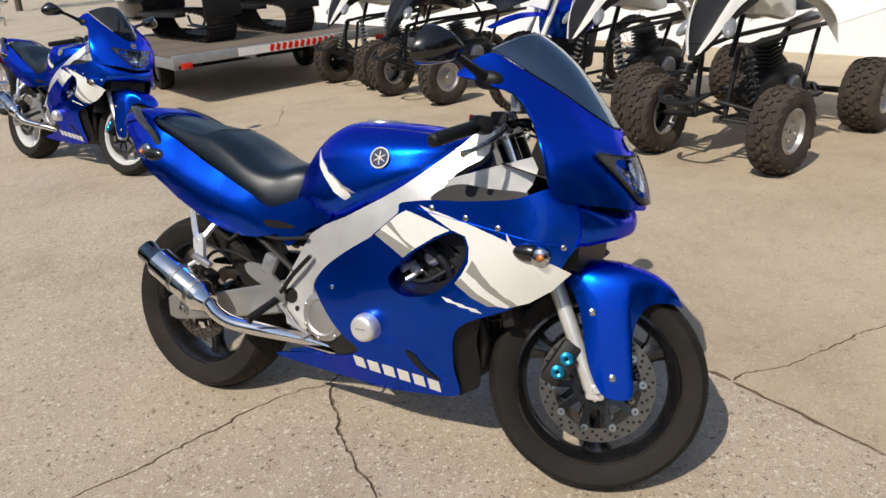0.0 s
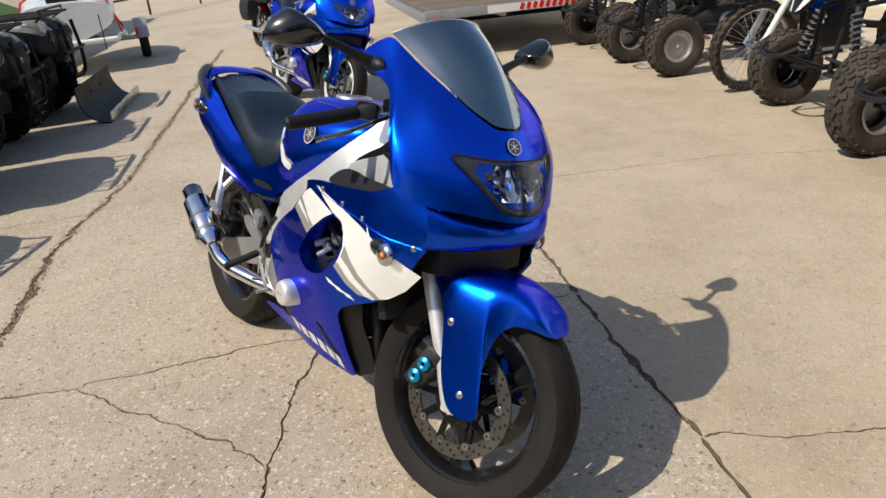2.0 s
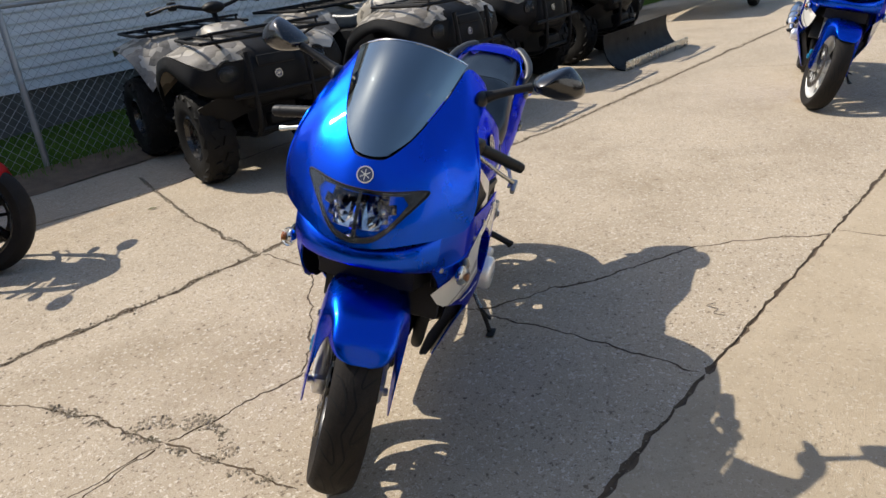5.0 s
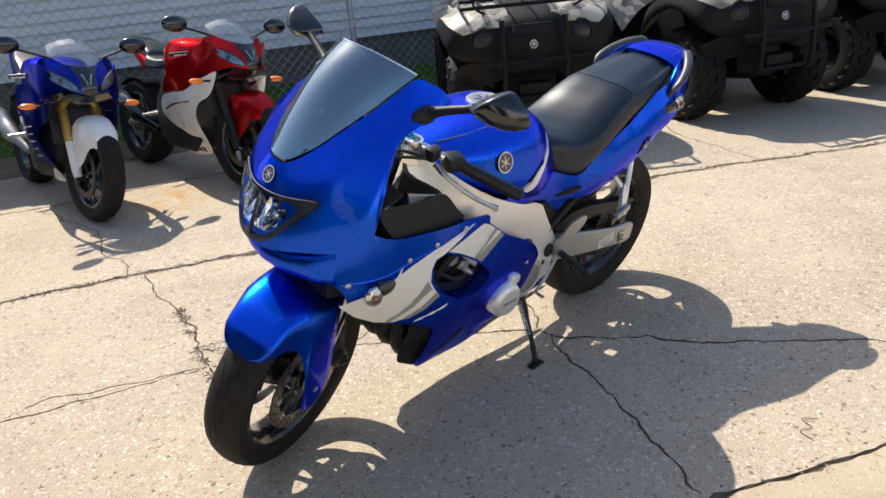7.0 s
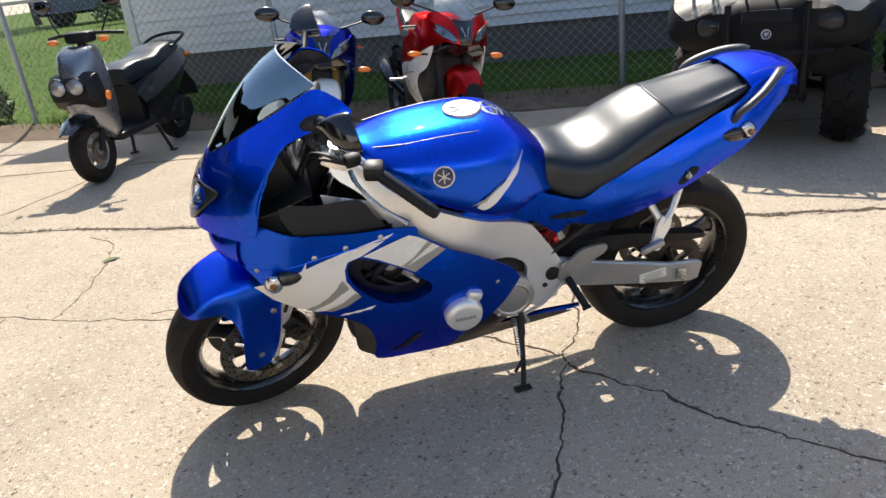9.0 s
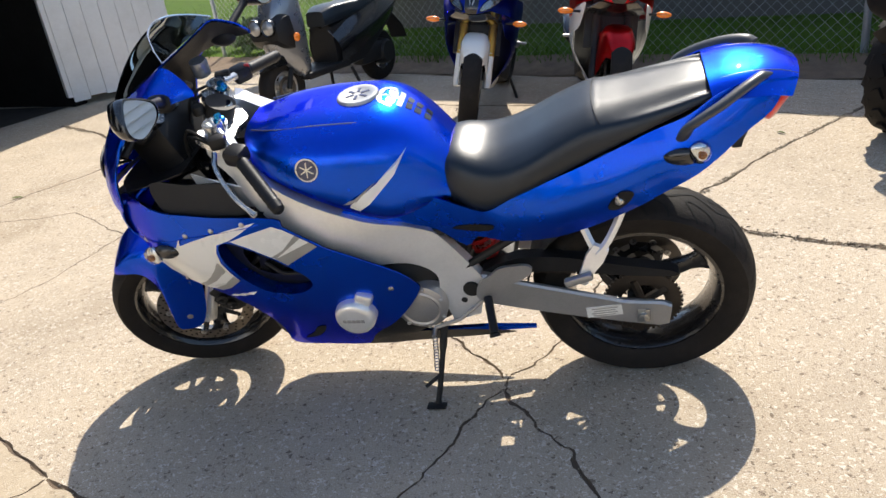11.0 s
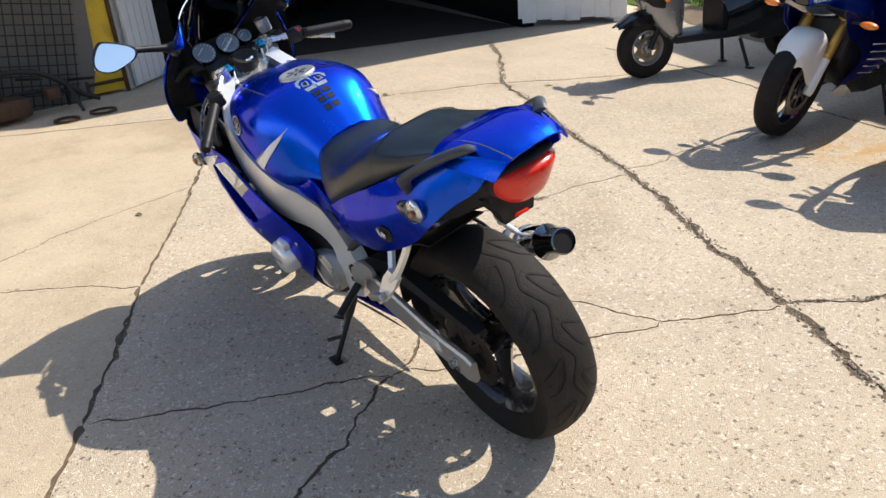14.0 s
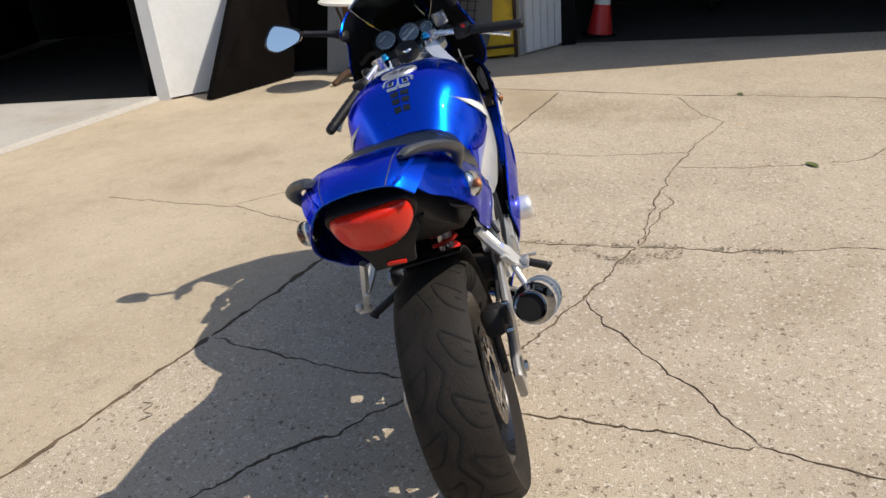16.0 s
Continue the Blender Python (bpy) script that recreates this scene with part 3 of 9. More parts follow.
def tread(bm, c, R, w, count, crown=0.5, rim=0.216, depth=0.0009):
    """Long curved rain grooves that run round the tyre."""
    s = R - rim

    def at(a, v):
        q = v * 1.25
        r = R - s * crown * (1 - math.cos(q)) * 0.95 + depth
        return Vector((c[0] + r * math.cos(a), c[1] + w / 2 * math.sin(q) / math.sin(1.25), c[2] + r * math.sin(a)))
    for k in range(count):
        for side in (1, -1):
            a0 = 2 * math.pi * (k + (0.5 if side < 0 else 0)) / count
            da = 2 * math.pi / count
            zig = curve([(a0, 0.13), (a0 + da * 0.06, 0.115), (a0 + da * 0.44, -0.115), (a0 + da * 0.5, -0.13), (a0 + da * 0.56, -0.115), (a0 + da * 0.94, 0.115), (a0 + da, 0.13)], 3)
            tongue = curve([(a0 + da * 0.62, 0.86), (a0 + da * 0.52, 0.58), (a0 + da * 0.40, 0.33), (a0 + da * 0.35, 0.22), (a0 + da * 0.40, 0.17), (a0 + da * 0.52, 0.20), (a0 + da * 0.78, 0.34), (a0 + da * 0.96, 0.55), (a0 + da * 1.03, 0.86)], 4)
            slash = curve([(a0 + da * 0.74, 0.62), (a0 + da * 0.77, 0.72), (a0 + da * 0.79, 0.82)], 3)
            dot = [Vector((a0 + da * 0.24, 0.135)), Vector((a0 + da * 0.255, 0.135))]
            for pa, hw in ((zig if side > 0 else [], 0.030), (tongue, 0.030), (slash, 0.014), (dot, 0.028)):
                rows = []
                for i, q in enumerate(pa):
                    d = pa[min(i + 1, len(pa) - 1)] - pa[max(i - 1, 0)]
                    l = math.hypot(d[0] * R, d[1] * w / 2) or 1
                    nx, ny = -d[1] * w / 2 / l, d[0] * R / l
                    h = hw * w / 2
                    rows.append([at(q[0] + nx * h / R, side * (q[1] + ny * h / (w / 2))), at(q[0] - nx * h / R, side * (q[1] - ny * h / (w / 2)))])
                if rows:
                    quads(bm, rows)


def cast_rim(bm, c, w, rim=0.216, spokes=3, hub=0.045):
    """A cast wheel: lipped rim, hub and tapered spokes."""
    x = w * 0.36
    lathe(bm, [(rim + 0.006, -x), (rim - 0.006, -x - 0.004), (rim - 0.022, -x * 0.72), (rim - 0.030, 0), (rim - 0.022, x * 0.72), (rim - 0.006, x + 0.004), (rim + 0.006, x),
               (rim - 0.004, x * 0.7), (rim - 0.014, 0), (rim - 0.004, -x * 0.7)], c, 56, close=True)
    lathe(bm, [(0.012, -0.06), (hub * 0.9, -0.06), (hub, -0.035), (hub, 0.035), (hub * 0.9, 0.06), (0.012, 0.06)], c, 24)
    for k in range(spokes):
        a = 2 * math.pi * k / spokes + 0.5
        rows = []
        for r, hw, ht in ((hub * 0.7, 0.046, 0.026), (0.09, 0.030, 0.021), (0.14, 0.024, 0.018), (rim - 0.05, 0.030, 0.017), (rim - 0.018, 0.052, 0.020)):
            sw = a + (r - hub) * 0.9
            d, t = Vector((math.cos(sw), 0, math.sin(sw))), Vector((-math.sin(sw), 0, math.cos(sw)))
            o = Vector(c) + d * r
            rows.append([o + t * (hw * math.cos(q)) + Vector((0, ht * math.sin(q), 0)) for q in (2 * math.pi * j / 10 for j in range(10))])
        loft(bm, rows)


def disc_rotor(bm, c, y, ro, ri, n=48):
    c = Vector(c) + Vector((0, y, 0))
    lathe(bm, [(ri, -0.0025), (ro, -0.0025), (ro, 0.0025), (ri, 0.0025)], c, n, close=True)


def disc_carrier(parent, c, y, ri, turn, n=10, rivets=True):
    """The dark spider that holds the rotor, and its bright rivets."""
    c = Vector(c) + Vector((0, y, 0))
    bm = B()
    star = []
    for k in range(n):
        for da, r in ((-.12, .064), (.0, ri + .004), (.14, ri + .004), (.20, .064)):
            a = 2 * math.pi * k / n + da
            star.append((r * math.cos(a), r * math.sin(a)))
    sheet(bm, star, lambda p, q: c + Vector((p, -.004, q)), holes=[oval(0, 0, .045, .045, 24)], step=.2)
    bmesh.ops.solidify(bm, geom=bm.faces[:], thickness=.008)
    part("disc_carrier", turned(bm, turn), RIM, parent)
    for k in range(n if rivets else 0):
        a = 2 * math.pi * k / n + 0.12
        bm = B()
        lathe(bm, [(0.003, -0.0052), (0.010, -0.005), (0.010, 0.005), (0.003, 0.0052)], c + Vector((math.cos(a), 0, math.sin(a))) * (ri + 0.003), 10)
        part("disc_rivet", turned(bm, turn), STEEL, parent)


def disc_holes(bm, c, y, ro, ri, side):
    """Drilled holes, shown as dark rounds on the rotor's outer face."""
    c = Vector(c) + Vector((0, y + side * 0.0028, 0))
    for k in range(24):
        for j in range(3):
            a, r = 2 * math.pi * (k + j * 0.33) / 24, ri + (ro - ri) * (0.22 + 0.28 * j)
            o = c + r * Vector((math.cos(a), 0, math.sin(a)))
            bm.faces.new([bm.verts.new(o + 0.0042 * Vector((math.cos(b), 0, math.sin(b)))) for b in (math.pi * 2 * i / 8 for i in range(8))])


def emblem(bm, o, u, v, r, rings=True):
    """A plain round emblem: ring with crossed bars. o: centre, u, v: its two directions."""
    u, v = Vector(u).normalized(), Vector(v).normalized()
    nrm = u.cross(v)
    for r0, r1 in ((r * 0.86, r),):
        rows = [[Vector(o) + q * (math.cos(a) * u + math.sin(a) * v) + nrm * 0.0012 for q in (r0, r1)] for a in (2 * math.pi * k / 32 for k in range(33))]
        quads(bm, rows)
    for k in range(6):
        a = math.pi / 6 + k * math.pi / 3
        d, t = math.cos(a) * u + math.sin(a) * v, -math.sin(a) * u + math.cos(a) * v
        p = Vector(o) + nrm * 0.0012
        bm.faces.new([bm.verts.new(p + q) for q in (t * r * 0.06, d * r * 0.62 + t * r * 0.05, d * r * 0.66, d * r * 0.62 - t * r * 0.05, -t * r * 0.06)])


def disc_face(bm, o, u, v, r, lift=0.0004, n=32):
    u, v = Vector(u).normalized(), Vector(v).normalized()
    nrm = u.cross(v)
    bm.faces.new([bm.verts.new(Vector(o) + nrm * lift + r * (math.cos(a) * u + math.sin(a) * v)) for a in (2 * math.pi * k / n for k in range(n))])


def screw(bm, o, nrm, r=0.008):
    m = Vector((0, 0, 1)).rotation_difference(Vector(nrm)).to_matrix().to_4x4()
    k = bmesh.new()
    lathe(k, [(0.0, 0.003), (r * 0.45, 0.003), (r * 0.5, 0.004), (r, 0.002), (r, -0.002)], (0, 0, 0), 12, "z")
    bmesh.ops.transform(k, matrix=Matrix.Translation(o) @ m, verts=k.verts[:])
    me = bpy.data.meshes.new("tmp")
    k.to_mesh(me)
    k.free()
    bm.from_mesh(me)
    bpy.data.meshes.remove(me)


def spring(bm, a, b, r, turns=7, wire=.006):
    a, b = Vector(a), Vector(b)
    d = (b - a)
    s = d.cross(Vector((1, 0, 0.01))).normalized()
    t = d.cross(s).normalized()
    n = turns * 8
    tube(bm, [a + d * (k / n) + r * (math.cos(k * math.pi / 4) * s + math.sin(k * math.pi / 4) * t) for k in range(n + 1)], wire, 5)


AX_F, AX_R = (0.737, 0.0, 0.284), (-0.648, 0.0, 0.300)
RAKE = Vector((-math.sin(radians(25)), 0, math.cos(radians(25))))

# half-width of the side fairing over (x, z)
FAIR = tps([(0.64, 0.645, .222), (0.345, 0.74, .252), (0.525, 0.704, .240), (0.681, 0.667, .193), (0.012, 0.481, .215), (0.10, 0.42, .226), (0.40, 0.43, .232),
            (0.40, 0.23, .150), (0.10, 0.25, .165), (-0.06, 0.46, .200), (0.24, 0.745, .246), (0.30, 0.60, .250), (0.76, 0.82, .130), (0.72, 0.71, .180),
            (0.63, 0.55, .195), (0.47, 0.45, .215), (0.46, 0.33, .165), (0.60, 0.80, .232), (0.50, 0.77, .243), (0.15, 0.64, .238), (-0.28, 0.19, .100),
            (0.0, 0.30, .182), (0.0, 0.20, .125), (0.30, 0.17, .120), (0.2, 0.34, .200)])
SPAR = tps([(0.42, 0.93, .110), (0.36, 0.88, .150), (0.30, 0.83, .184), (0.20, 0.74, .204), (0.06, 0.65, .196), (-0.12, 0.607, .146), (-0.10, 0.473, .150), (-0.227, 0.442, .141),
            (-0.20, 0.33, .151), (-0.13, 0.31, .158)])
TAIL = tps([(-0.05, 0.68, .158), (-0.12, 0.63, .148), (-0.2, 0.62, .152), (-0.30, 0.65, .170), (-0.4, 0.67, .186), (-0.5, 0.705, .189), (-0.6, 0.75, .188), (-0.70, 0.80, .182), (-0.77, 0.83, .172), (-0.27, .69, .164), (-.33, .708, .163), (-.44, .762, .158), (-.56, .814, .150), (-.68, .866, .138), (-.4, .59, .160), (-.5, .615, .163), (-.6, .66, .166), (-.70, .72, .164),
            (-0.75, 0.93, .128), (-0.85, 0.90, .128), (-0.90, 0.93, .108), (-0.95, 0.90, .098), (-0.97, 0.94, .076), (-0.82, .955, .108)])
HOLE = [(0.406, .681), (0.438, .670), (0.444, .630), (0.430, .592), (0.400, .552), (0.350, .513), (0.300, .499), (0.258, .498), (0.220, .518), (0.218, .545), (0.246, .578), (0.297, .621), (0.360, .661)]


def roundel(root, o, u, v, r, name="emblem"):
    bm = B()
    disc_face(bm, o, u, v, r)
    e = part(name, bm, LOGOBG, root, "dark round tank emblem with pale ring")
    bm = B()
    emblem(bm, o, u, v, r)
    part("emblem_ring", bm, LOGO, e)


def sport_tourer(m, label, rim_mat, steer=19, stand=True, white_panel=WHITE, tinted=SCREEN):
    """The faired blue sport motorcycle with twin-spar frame, standing on its side stand."""
    root = thing("sport_motorcycle", m, label, "motorcycle", "parked motorcycles")
    A = Vector((0.864, 0, 0))
    st = Matrix.Translation(A) @ Matrix.Rotation(radians(steer), 4, RAKE) @ Matrix.Translation(-A)

    sw = Matrix.Translation((0, -0.014, 0)) @ st
    ax = Vector(AX_F)
    top_ = Vector((0.439, 0, 0.959))
    FORK = (top_ - ax).normalized()

    # wheels
    for nm, c, R, w, turn, rot in (("front_wheel", AX_F, 0.289, 0.118, sw, 0.150), ("rear_wheel", AX_R, 0.306, 0.170, Matrix(), 0.122)):
        bm = B()
        cast_rim(bm, c, w)
        wh = part(nm, turned(bm, turn), rim_mat, root)
        bm = B()
        tyre(bm, c, R, w)
        part("tyre", turned(bm, turn), RUBBER, wh, "worn black road tyre, dusty side walls")
        bm = B()
        tread(bm, c, R, w, 13 if w < 0.15 else 14)
        part("tread_groove", turned(bm, turn), GROOVE, wh)
        for y in ((0.062, -0.062) if nm == "front_wheel" else (-0.070,)):
            bm = B()
            disc_rotor(bm, c, y, rot, rot - 0.036)
            part("brake_disc", turned(bm, turn), DISC, wh, "drilled steel brake disc")
            disc_carrier(wh, c, y, rot - 0.036, turn)
            if abs(y) < 1:
                bm = B()
                disc_holes(bm, c, y, rot, rot - 0.036, 1 if y > 0 else -1)
                part("disc_hole", turned(bm, turn), GROOVE, wh)
    # sprocket and chain on the left
    bm = B()
    lathe(bm, [(0.06, 0.084), (0.098, 0.084), (0.104, 0.088), (0.098, 0.092), (0.06, 0.092)], AX_R, 44, close=True)
    for k in range(44):
        a = 2 * math.pi * k / 44
        o = Vector(AX_R) + Vector((0.105 * math.cos(a), 0.088, 0.105 * math.sin(a)))
        box(bm, (0.007, 0.006, 0.007), Matrix.Translation(o) @ Matrix.Rotation(-a, 4, "Y"))
    for k in range(5):
        a = 2 * math.pi * k / 5
        bar(bm, Vector(AX_R) + Vector((0, .088, 0)), Vector(AX_R) + Vector((0.08 * math.cos(a), .088, 0.08 * math.sin(a))), 0.012, 6)
    part("sprocket", bm, CHAIN, root)
    for (x0, z0, x1, z1) in ((AX_R[0], AX_R[2] + 0.103, -0.155, 0.438), (AX_R[0], AX_R[2] - 0.103, -0.155, 0.362)):
        n = 34
        bm = B()
        bar(bm, (x0, 0.088, z0), (x1, 0.088, z1), 0.003, 4)
        for k in range(n):
            t = (k + 0.5) / n
            o = Vector((x0 + (x1 - x0) * t, 0.088, z0 + (z1 - z0) * t))
            box(bm, (0.0135, 0.015 if k % 2 else 0.009, 0.011), Matrix.Translation(o) @ Matrix.Rotation(-math.atan2(z1 - z0, x1 - x0), 4, "Y"))
        part("chain", bm, CHAIN, root, "oily drive chain")
    bm = B()
    g = [(x, z) for x, z in curve([(-0.22, 0.445), (-0.32, 0.49), (-0.45, 0.485), (-0.60, 0.452), (-0.72, 0.430), (-0.73, 0.410), (-0.60, 0.418), (-0.45, 0.440), (-0.32, 0.436), (-0.23, 0.42)], 2, True)]
    sheet(bm, g, lambda x, z: V(x, 0.116, z), step=0.05)
    part("chain_guard", bm, BLACKP, root, solid=0.036)

    # swingarm: two arms and cross piece
    for s in (1, -1):
        bm = B()
        up, lo = [(-0.17, .455), (-0.24, .450), (-0.33, .423), (-0.47, .385), (-0.60, .350), (-0.70, .342), (-0.722, .330)], [(-0.17, .375), (-0.24, .345), (-0.33, .325), (-0.47, .295), (-0.60, .270), (-0.69, .255), (-0.716, .262)]
        rings = []
        for i, ((xu, zu), (xl, zl)) in enumerate(zip(up, lo)):
            y0, y1 = s * (0.107 + 0.017 * min(1, i / 2)), s * (0.138 + 0.006 * min(1, i / 2))
            e = 0.006
            rings.append([(xu, y0, zu - e), (xu, y0 + s * e, zu), (xu, y1 - s * e, zu), (xu, y1, zu - e), (xl, y1, zl + e), (xl, y1 - s * e, zl), (xl, y0 + s * e, zl), (xl, y0, zl + e)])
        loft(bm, rings)
        arm = part("swingarm", bm, ALLOY, root, "grey cast alloy swingarm")
        bm = B()
        box(bm, (0.034, 0.006, 0.045), Matrix.Translation((-0.648, s * 0.147, 0.300)), 0.004)
        lathe(bm, [(0.0, s * 0.160), (0.010, s * 0.160), (0.014, s * 0.158), (0.014, s * 0.148)], (-0.648, 0, 0.300), 6)
        part("axle_nut", bm, STEEL, arm)
        if s > 0:
            bm = B()
            box(bm, (0.095, 0.002, 0.036), Matrix.Translation((-0.545, 0.1455, 0.318)) @ Matrix.Rotation(radians(7), 4, "Y"), 0)
            part("sticker", bm, WHITE, arm, "worn white label")
            bm = B()
            for k in range(4):
                box(bm, (0.07 - 0.012 * (k % 2), 0.0006, 0.003), Matrix.Translation((-0.545, 0.1468, 0.329 - 0.008 * k)) @ Matrix.Rotation(radians(7), 4, "Y"))
            part("sticker_line", bm, GREY_DECAL, arm)
    bm = B()
    box(bm, (0.10, 0.24, 0.06), Matrix.Translation((-0.25, 0, 0.40)), 0.012)
    bar(bm, (-0.19, -0.15, 0.412), (-0.19, 0.15, 0.412), 0.024, 14)
    part("swingarm_bridge", bm, DARK, root)
    bm = B()
    tube(bm, curve([(-0.24, 0, 0.36), (-0.20, 0, 0.50), (-0.17, 0, 0.66)], 3), 0.024, 12)
    sk = part("rear_shock", bm, STEEL, root, "rear shock absorber with a red coil spring")
    bm = B()
    spring(bm, (-0.232, 0, 0.40), (-0.178, 0, 0.63), 0.036, 8, 0.0065)
    part("coil_spring", bm, REDP, sk, "red coil spring")

    # engine and gearbox
    bm = B()
    rings = []
    for x, hw, z0, z1 in ((-0.17, .10, .30, .46), (-0.10, .130, .26, .50), (0.0, .175, .235, .52), (0.12, .18, .225, .50), (0.20, .17, .23, .44), (0.26, .13, .26, .40)):
        rings.append(section(x, [(0, z1), (hw * .7, z1), (hw, z1 - .03), (hw, z0 + .06), (hw * .7, z0), (0, z0)], 2))
    loft(bm, rings)
    part("crankcase", bm, DARK, root, "dark oily engine crankcase")
    bm = B()
    for k in range(8):
        box(bm, (0.19 - 0.004 * k, 0.36, 0.012), Matrix.Translation((0.24 + 0.02 * k, 0, 0.46 + 0.028 * k)) @ Matrix.Rotation(radians(35), 4, "Y"), 0.003)
    box(bm, (0.14, 0.34, 0.22), Matrix.Translation((0.30, 0, 0.56)) @ Matrix.Rotation(radians(35), 4, "Y"), 0.02)
    part("cylinder_block", bm, DARK, root)
    for s in (1, -1):
        bm = B()
        for (x, z, r) in ((0.318, 0.600, 0.024), (0.268, 0.560, 0.017)):
            lathe(bm, [(0, s * 0.196), (r * 0.7, s * 0.196), (r, s * 0.190), (r, s * 0.14)], (x, 0, z), 14)
        bar(bm, (0.255, s * 0.17, 0.575), (0.232, s * 0.205, 0.560), 0.012, 10)
        bar(bm, (0.285, s * 0.18, 0.560), (0.245, s * 0.200, 0.530), 0.008, 8)
        part("water_fitting", bm, ALLOY, root, "grey alloy water fitting in the fairing opening")
        bm = B()
        tube(bm, curve([(0.22, s * 0.17, 0.60), (0.27, s * 0.19, 0.63), (0.33, s * 0.19, 0.61), (0.37, s * 0.18, 0.56), (0.36, s * 0.17, 0.50)], 4), 0.013, 10)
        tube(bm, curve([(0.25, s * 0.19, 0.53), (0.31, s * 0.20, 0.535), (0.38, s * 0.18, 0.58)], 4), 0.007, 8)
        part("water_hose", bm, BLACKP, root, "black rubber water hose")
        # round casing covers
        cx, cz, r = (0.125, 0.405, 0.058) if s > 0 else (0.140, 0.387, 0.040)
        bm = B()
        lathe(bm, [(0, s * 0.262), (r * 0.62, s * 0.262), (r * 0.80, s * 0.260), (r * 0.92, s * 0.254), (r, s * 0.242), (r, s * 0.16)], (cx, 0, cz), 36)
        cov = part("engine_cover", bm, SILVER, root, "round silver crankcase cover")
        bm = B()
        if s > 0:
            for k in range(5):
                box(bm, (0.010 + 0.002 * (k % 2), 0.0015, 0.010), Matrix.Translation((cx - 0.026 + 0.013 * k, 0.2628, cz)))
        else:
            box(bm, (0.030, 0.0015, 0.004), Matrix.Translation((cx, -0.2628, cz)))
        part("cast_mark", bm, ALLOY, cov)
        if s > 0:
            bm = B()
            box(bm, (0.05, 0.05, 0.036), Matrix.Translation((cx - 0.035, 0.222, cz + 0.058)) @ Matrix.Rotation(radians(-20), 4, "Y"), 0.012)
            part("cover_boss", bm, SILVER, root)
        bm = B()
        lathe(bm, [(0, s * 0.185), (0.062, s * 0.185), (0.075, s * 0.178), (0.078, s * 0.12)], (-0.045, 0, 0.375), 28)
        lathe(bm, [(0.050, s * 0.186), (0.056, s * 0.190), (0.062, s * 0.186)], (-0.045, 0, 0.375), 28)
        for k in range(7):
            a = k * 0.9
            screw(bm, (-0.045 + 0.069 * math.cos(a), s * 0.184, 0.375 + 0.069 * math.sin(a)), (0, s, 0), 0.006)
        part("clutch_cover" if s < 0 else "sprocket_cover", bm, ALLOY, root, "grey ribbed engine side cover")

    # radiator and dark inner panels behind the fairing
    bm = B()
    box(bm, (0.035, 0.34, 0.26), Matrix.Translation((0.50, 0, 0.56)) @ Matrix.Rotation(radians(-18), 4, "Y"), 0.006)
    rd = part("radiator", bm, DARK, root)
    for k in range(17):
        bm = B()
        box(bm, (0.038, 0.30, 0.004), Matrix.Translation((0.502 + 0.0045 * (k - 8) * 0.3, 0, 0.56 + 0.0145 * (k - 8))) @ Matrix.Rotation(radians(-18), 4, "Y"))
        part("fin", bm, DARK, rd)
    bm = B()
    for s in (1, -1):
        sheet(bm, curve([(0.20, 0.72), (0.36, 0.745), (0.55, 0.75), (0.66, 0.72), (0.62, 0.58), (0.46, 0.50), (0.40, 0.36), (0.20, 0.33), (0.05, 0.36), (0.0, 0.48), (0.12, 0.62)], 3, True),
              lambda x, z: V(x, s * (FAIR(x, z) - 0.05), z), holes=[curve([(0.25, 0.53), (0.38, 0.55), (0.40, 0.63), (0.28, 0.64)], 3, True)], step=0.06)
    part("inner_panel", bm, BLACKP, root, solid=0.003)
    bm = B()
    for k in range(4):
        y = -0.12 + 0.08 * k
        tube(bm, curve([(0.36, y, 0.50), (0.44, y, 0.42), (0.42, y * .8, 0.27), (0.25, y * .5, 0.20), (0.05, y * .3 - .04, 0.19)], 4), 0.019, 10)
    part("exhaust_header", bm, DARK, root)

    # frame spars
    spar = [(0.425, .955), (0.370, .900), (0.302, .838), (0.199, .766), (0.080, .703), (0.023, .676), (-0.050, .648), (-0.105, .618), (-0.126, .600), (-0.180, .518), (-0.222, .448), (-0.228, .425), (-0.208, .335), (-0.198, .322), (-0.132, .308), (-0.124, .320), (-0.104, .41), (-0.100, .473),
            (-0.035, .525), (0.070, .545), (0.165, .595), (0.255, .675), (0.320, .752), (0.370, .825), (0.440, .880)]
    for s in (1, -1):
        bm = B()
        sheet(bm, curve(spar, 3, True), lambda x, z: V(x, s * SPAR(x, z), z), step=0.035)
        sp = part("frame_spar", bm, SILVER, root, "silver painted alloy frame spar", solid=0.042)
        bm = B()
        yb = SPAR(-.165, .375)
        lathe(bm, [(0.0, s * (yb + .001)), (0.009, s * (yb + .001)), (0.009, s * (yb - .01))], (-0.165, 0, 0.375), 16)
        part("pivot_bolt", bm, DARK, sp)
        bm = B()
        tube(bm, curve([(0.40, s * 0.10, 0.865), (0.33, s * 0.16, 0.80), (0.28, s * 0.185, 0.76)], 3), 0.004, 6)
        part("spar_seam", bm, DARK, sp)
        bm = B()
        sheet(bm, curve([(-0.05, .71), (0.10, .714), (0.085, .694), (0.023, .660), (-0.042, .615), (-0.090, .568), (-0.135, .590), (-0.17, .620), (-0.17, .69)], 2, True), lambda x, z: V(x, s * (SPAR(x, z) - 0.021), z), step=0.035)
        part("side_cover", bm, BLUE, root, solid=0.004)
        bm = B()
        cover = [(0.21, .735), (0.255, .770), (0.30, .792), (0.437, .837), (0.576, .879), (0.592, .849), (0.579, .810), (0.55, .772), (0.40, .750)]
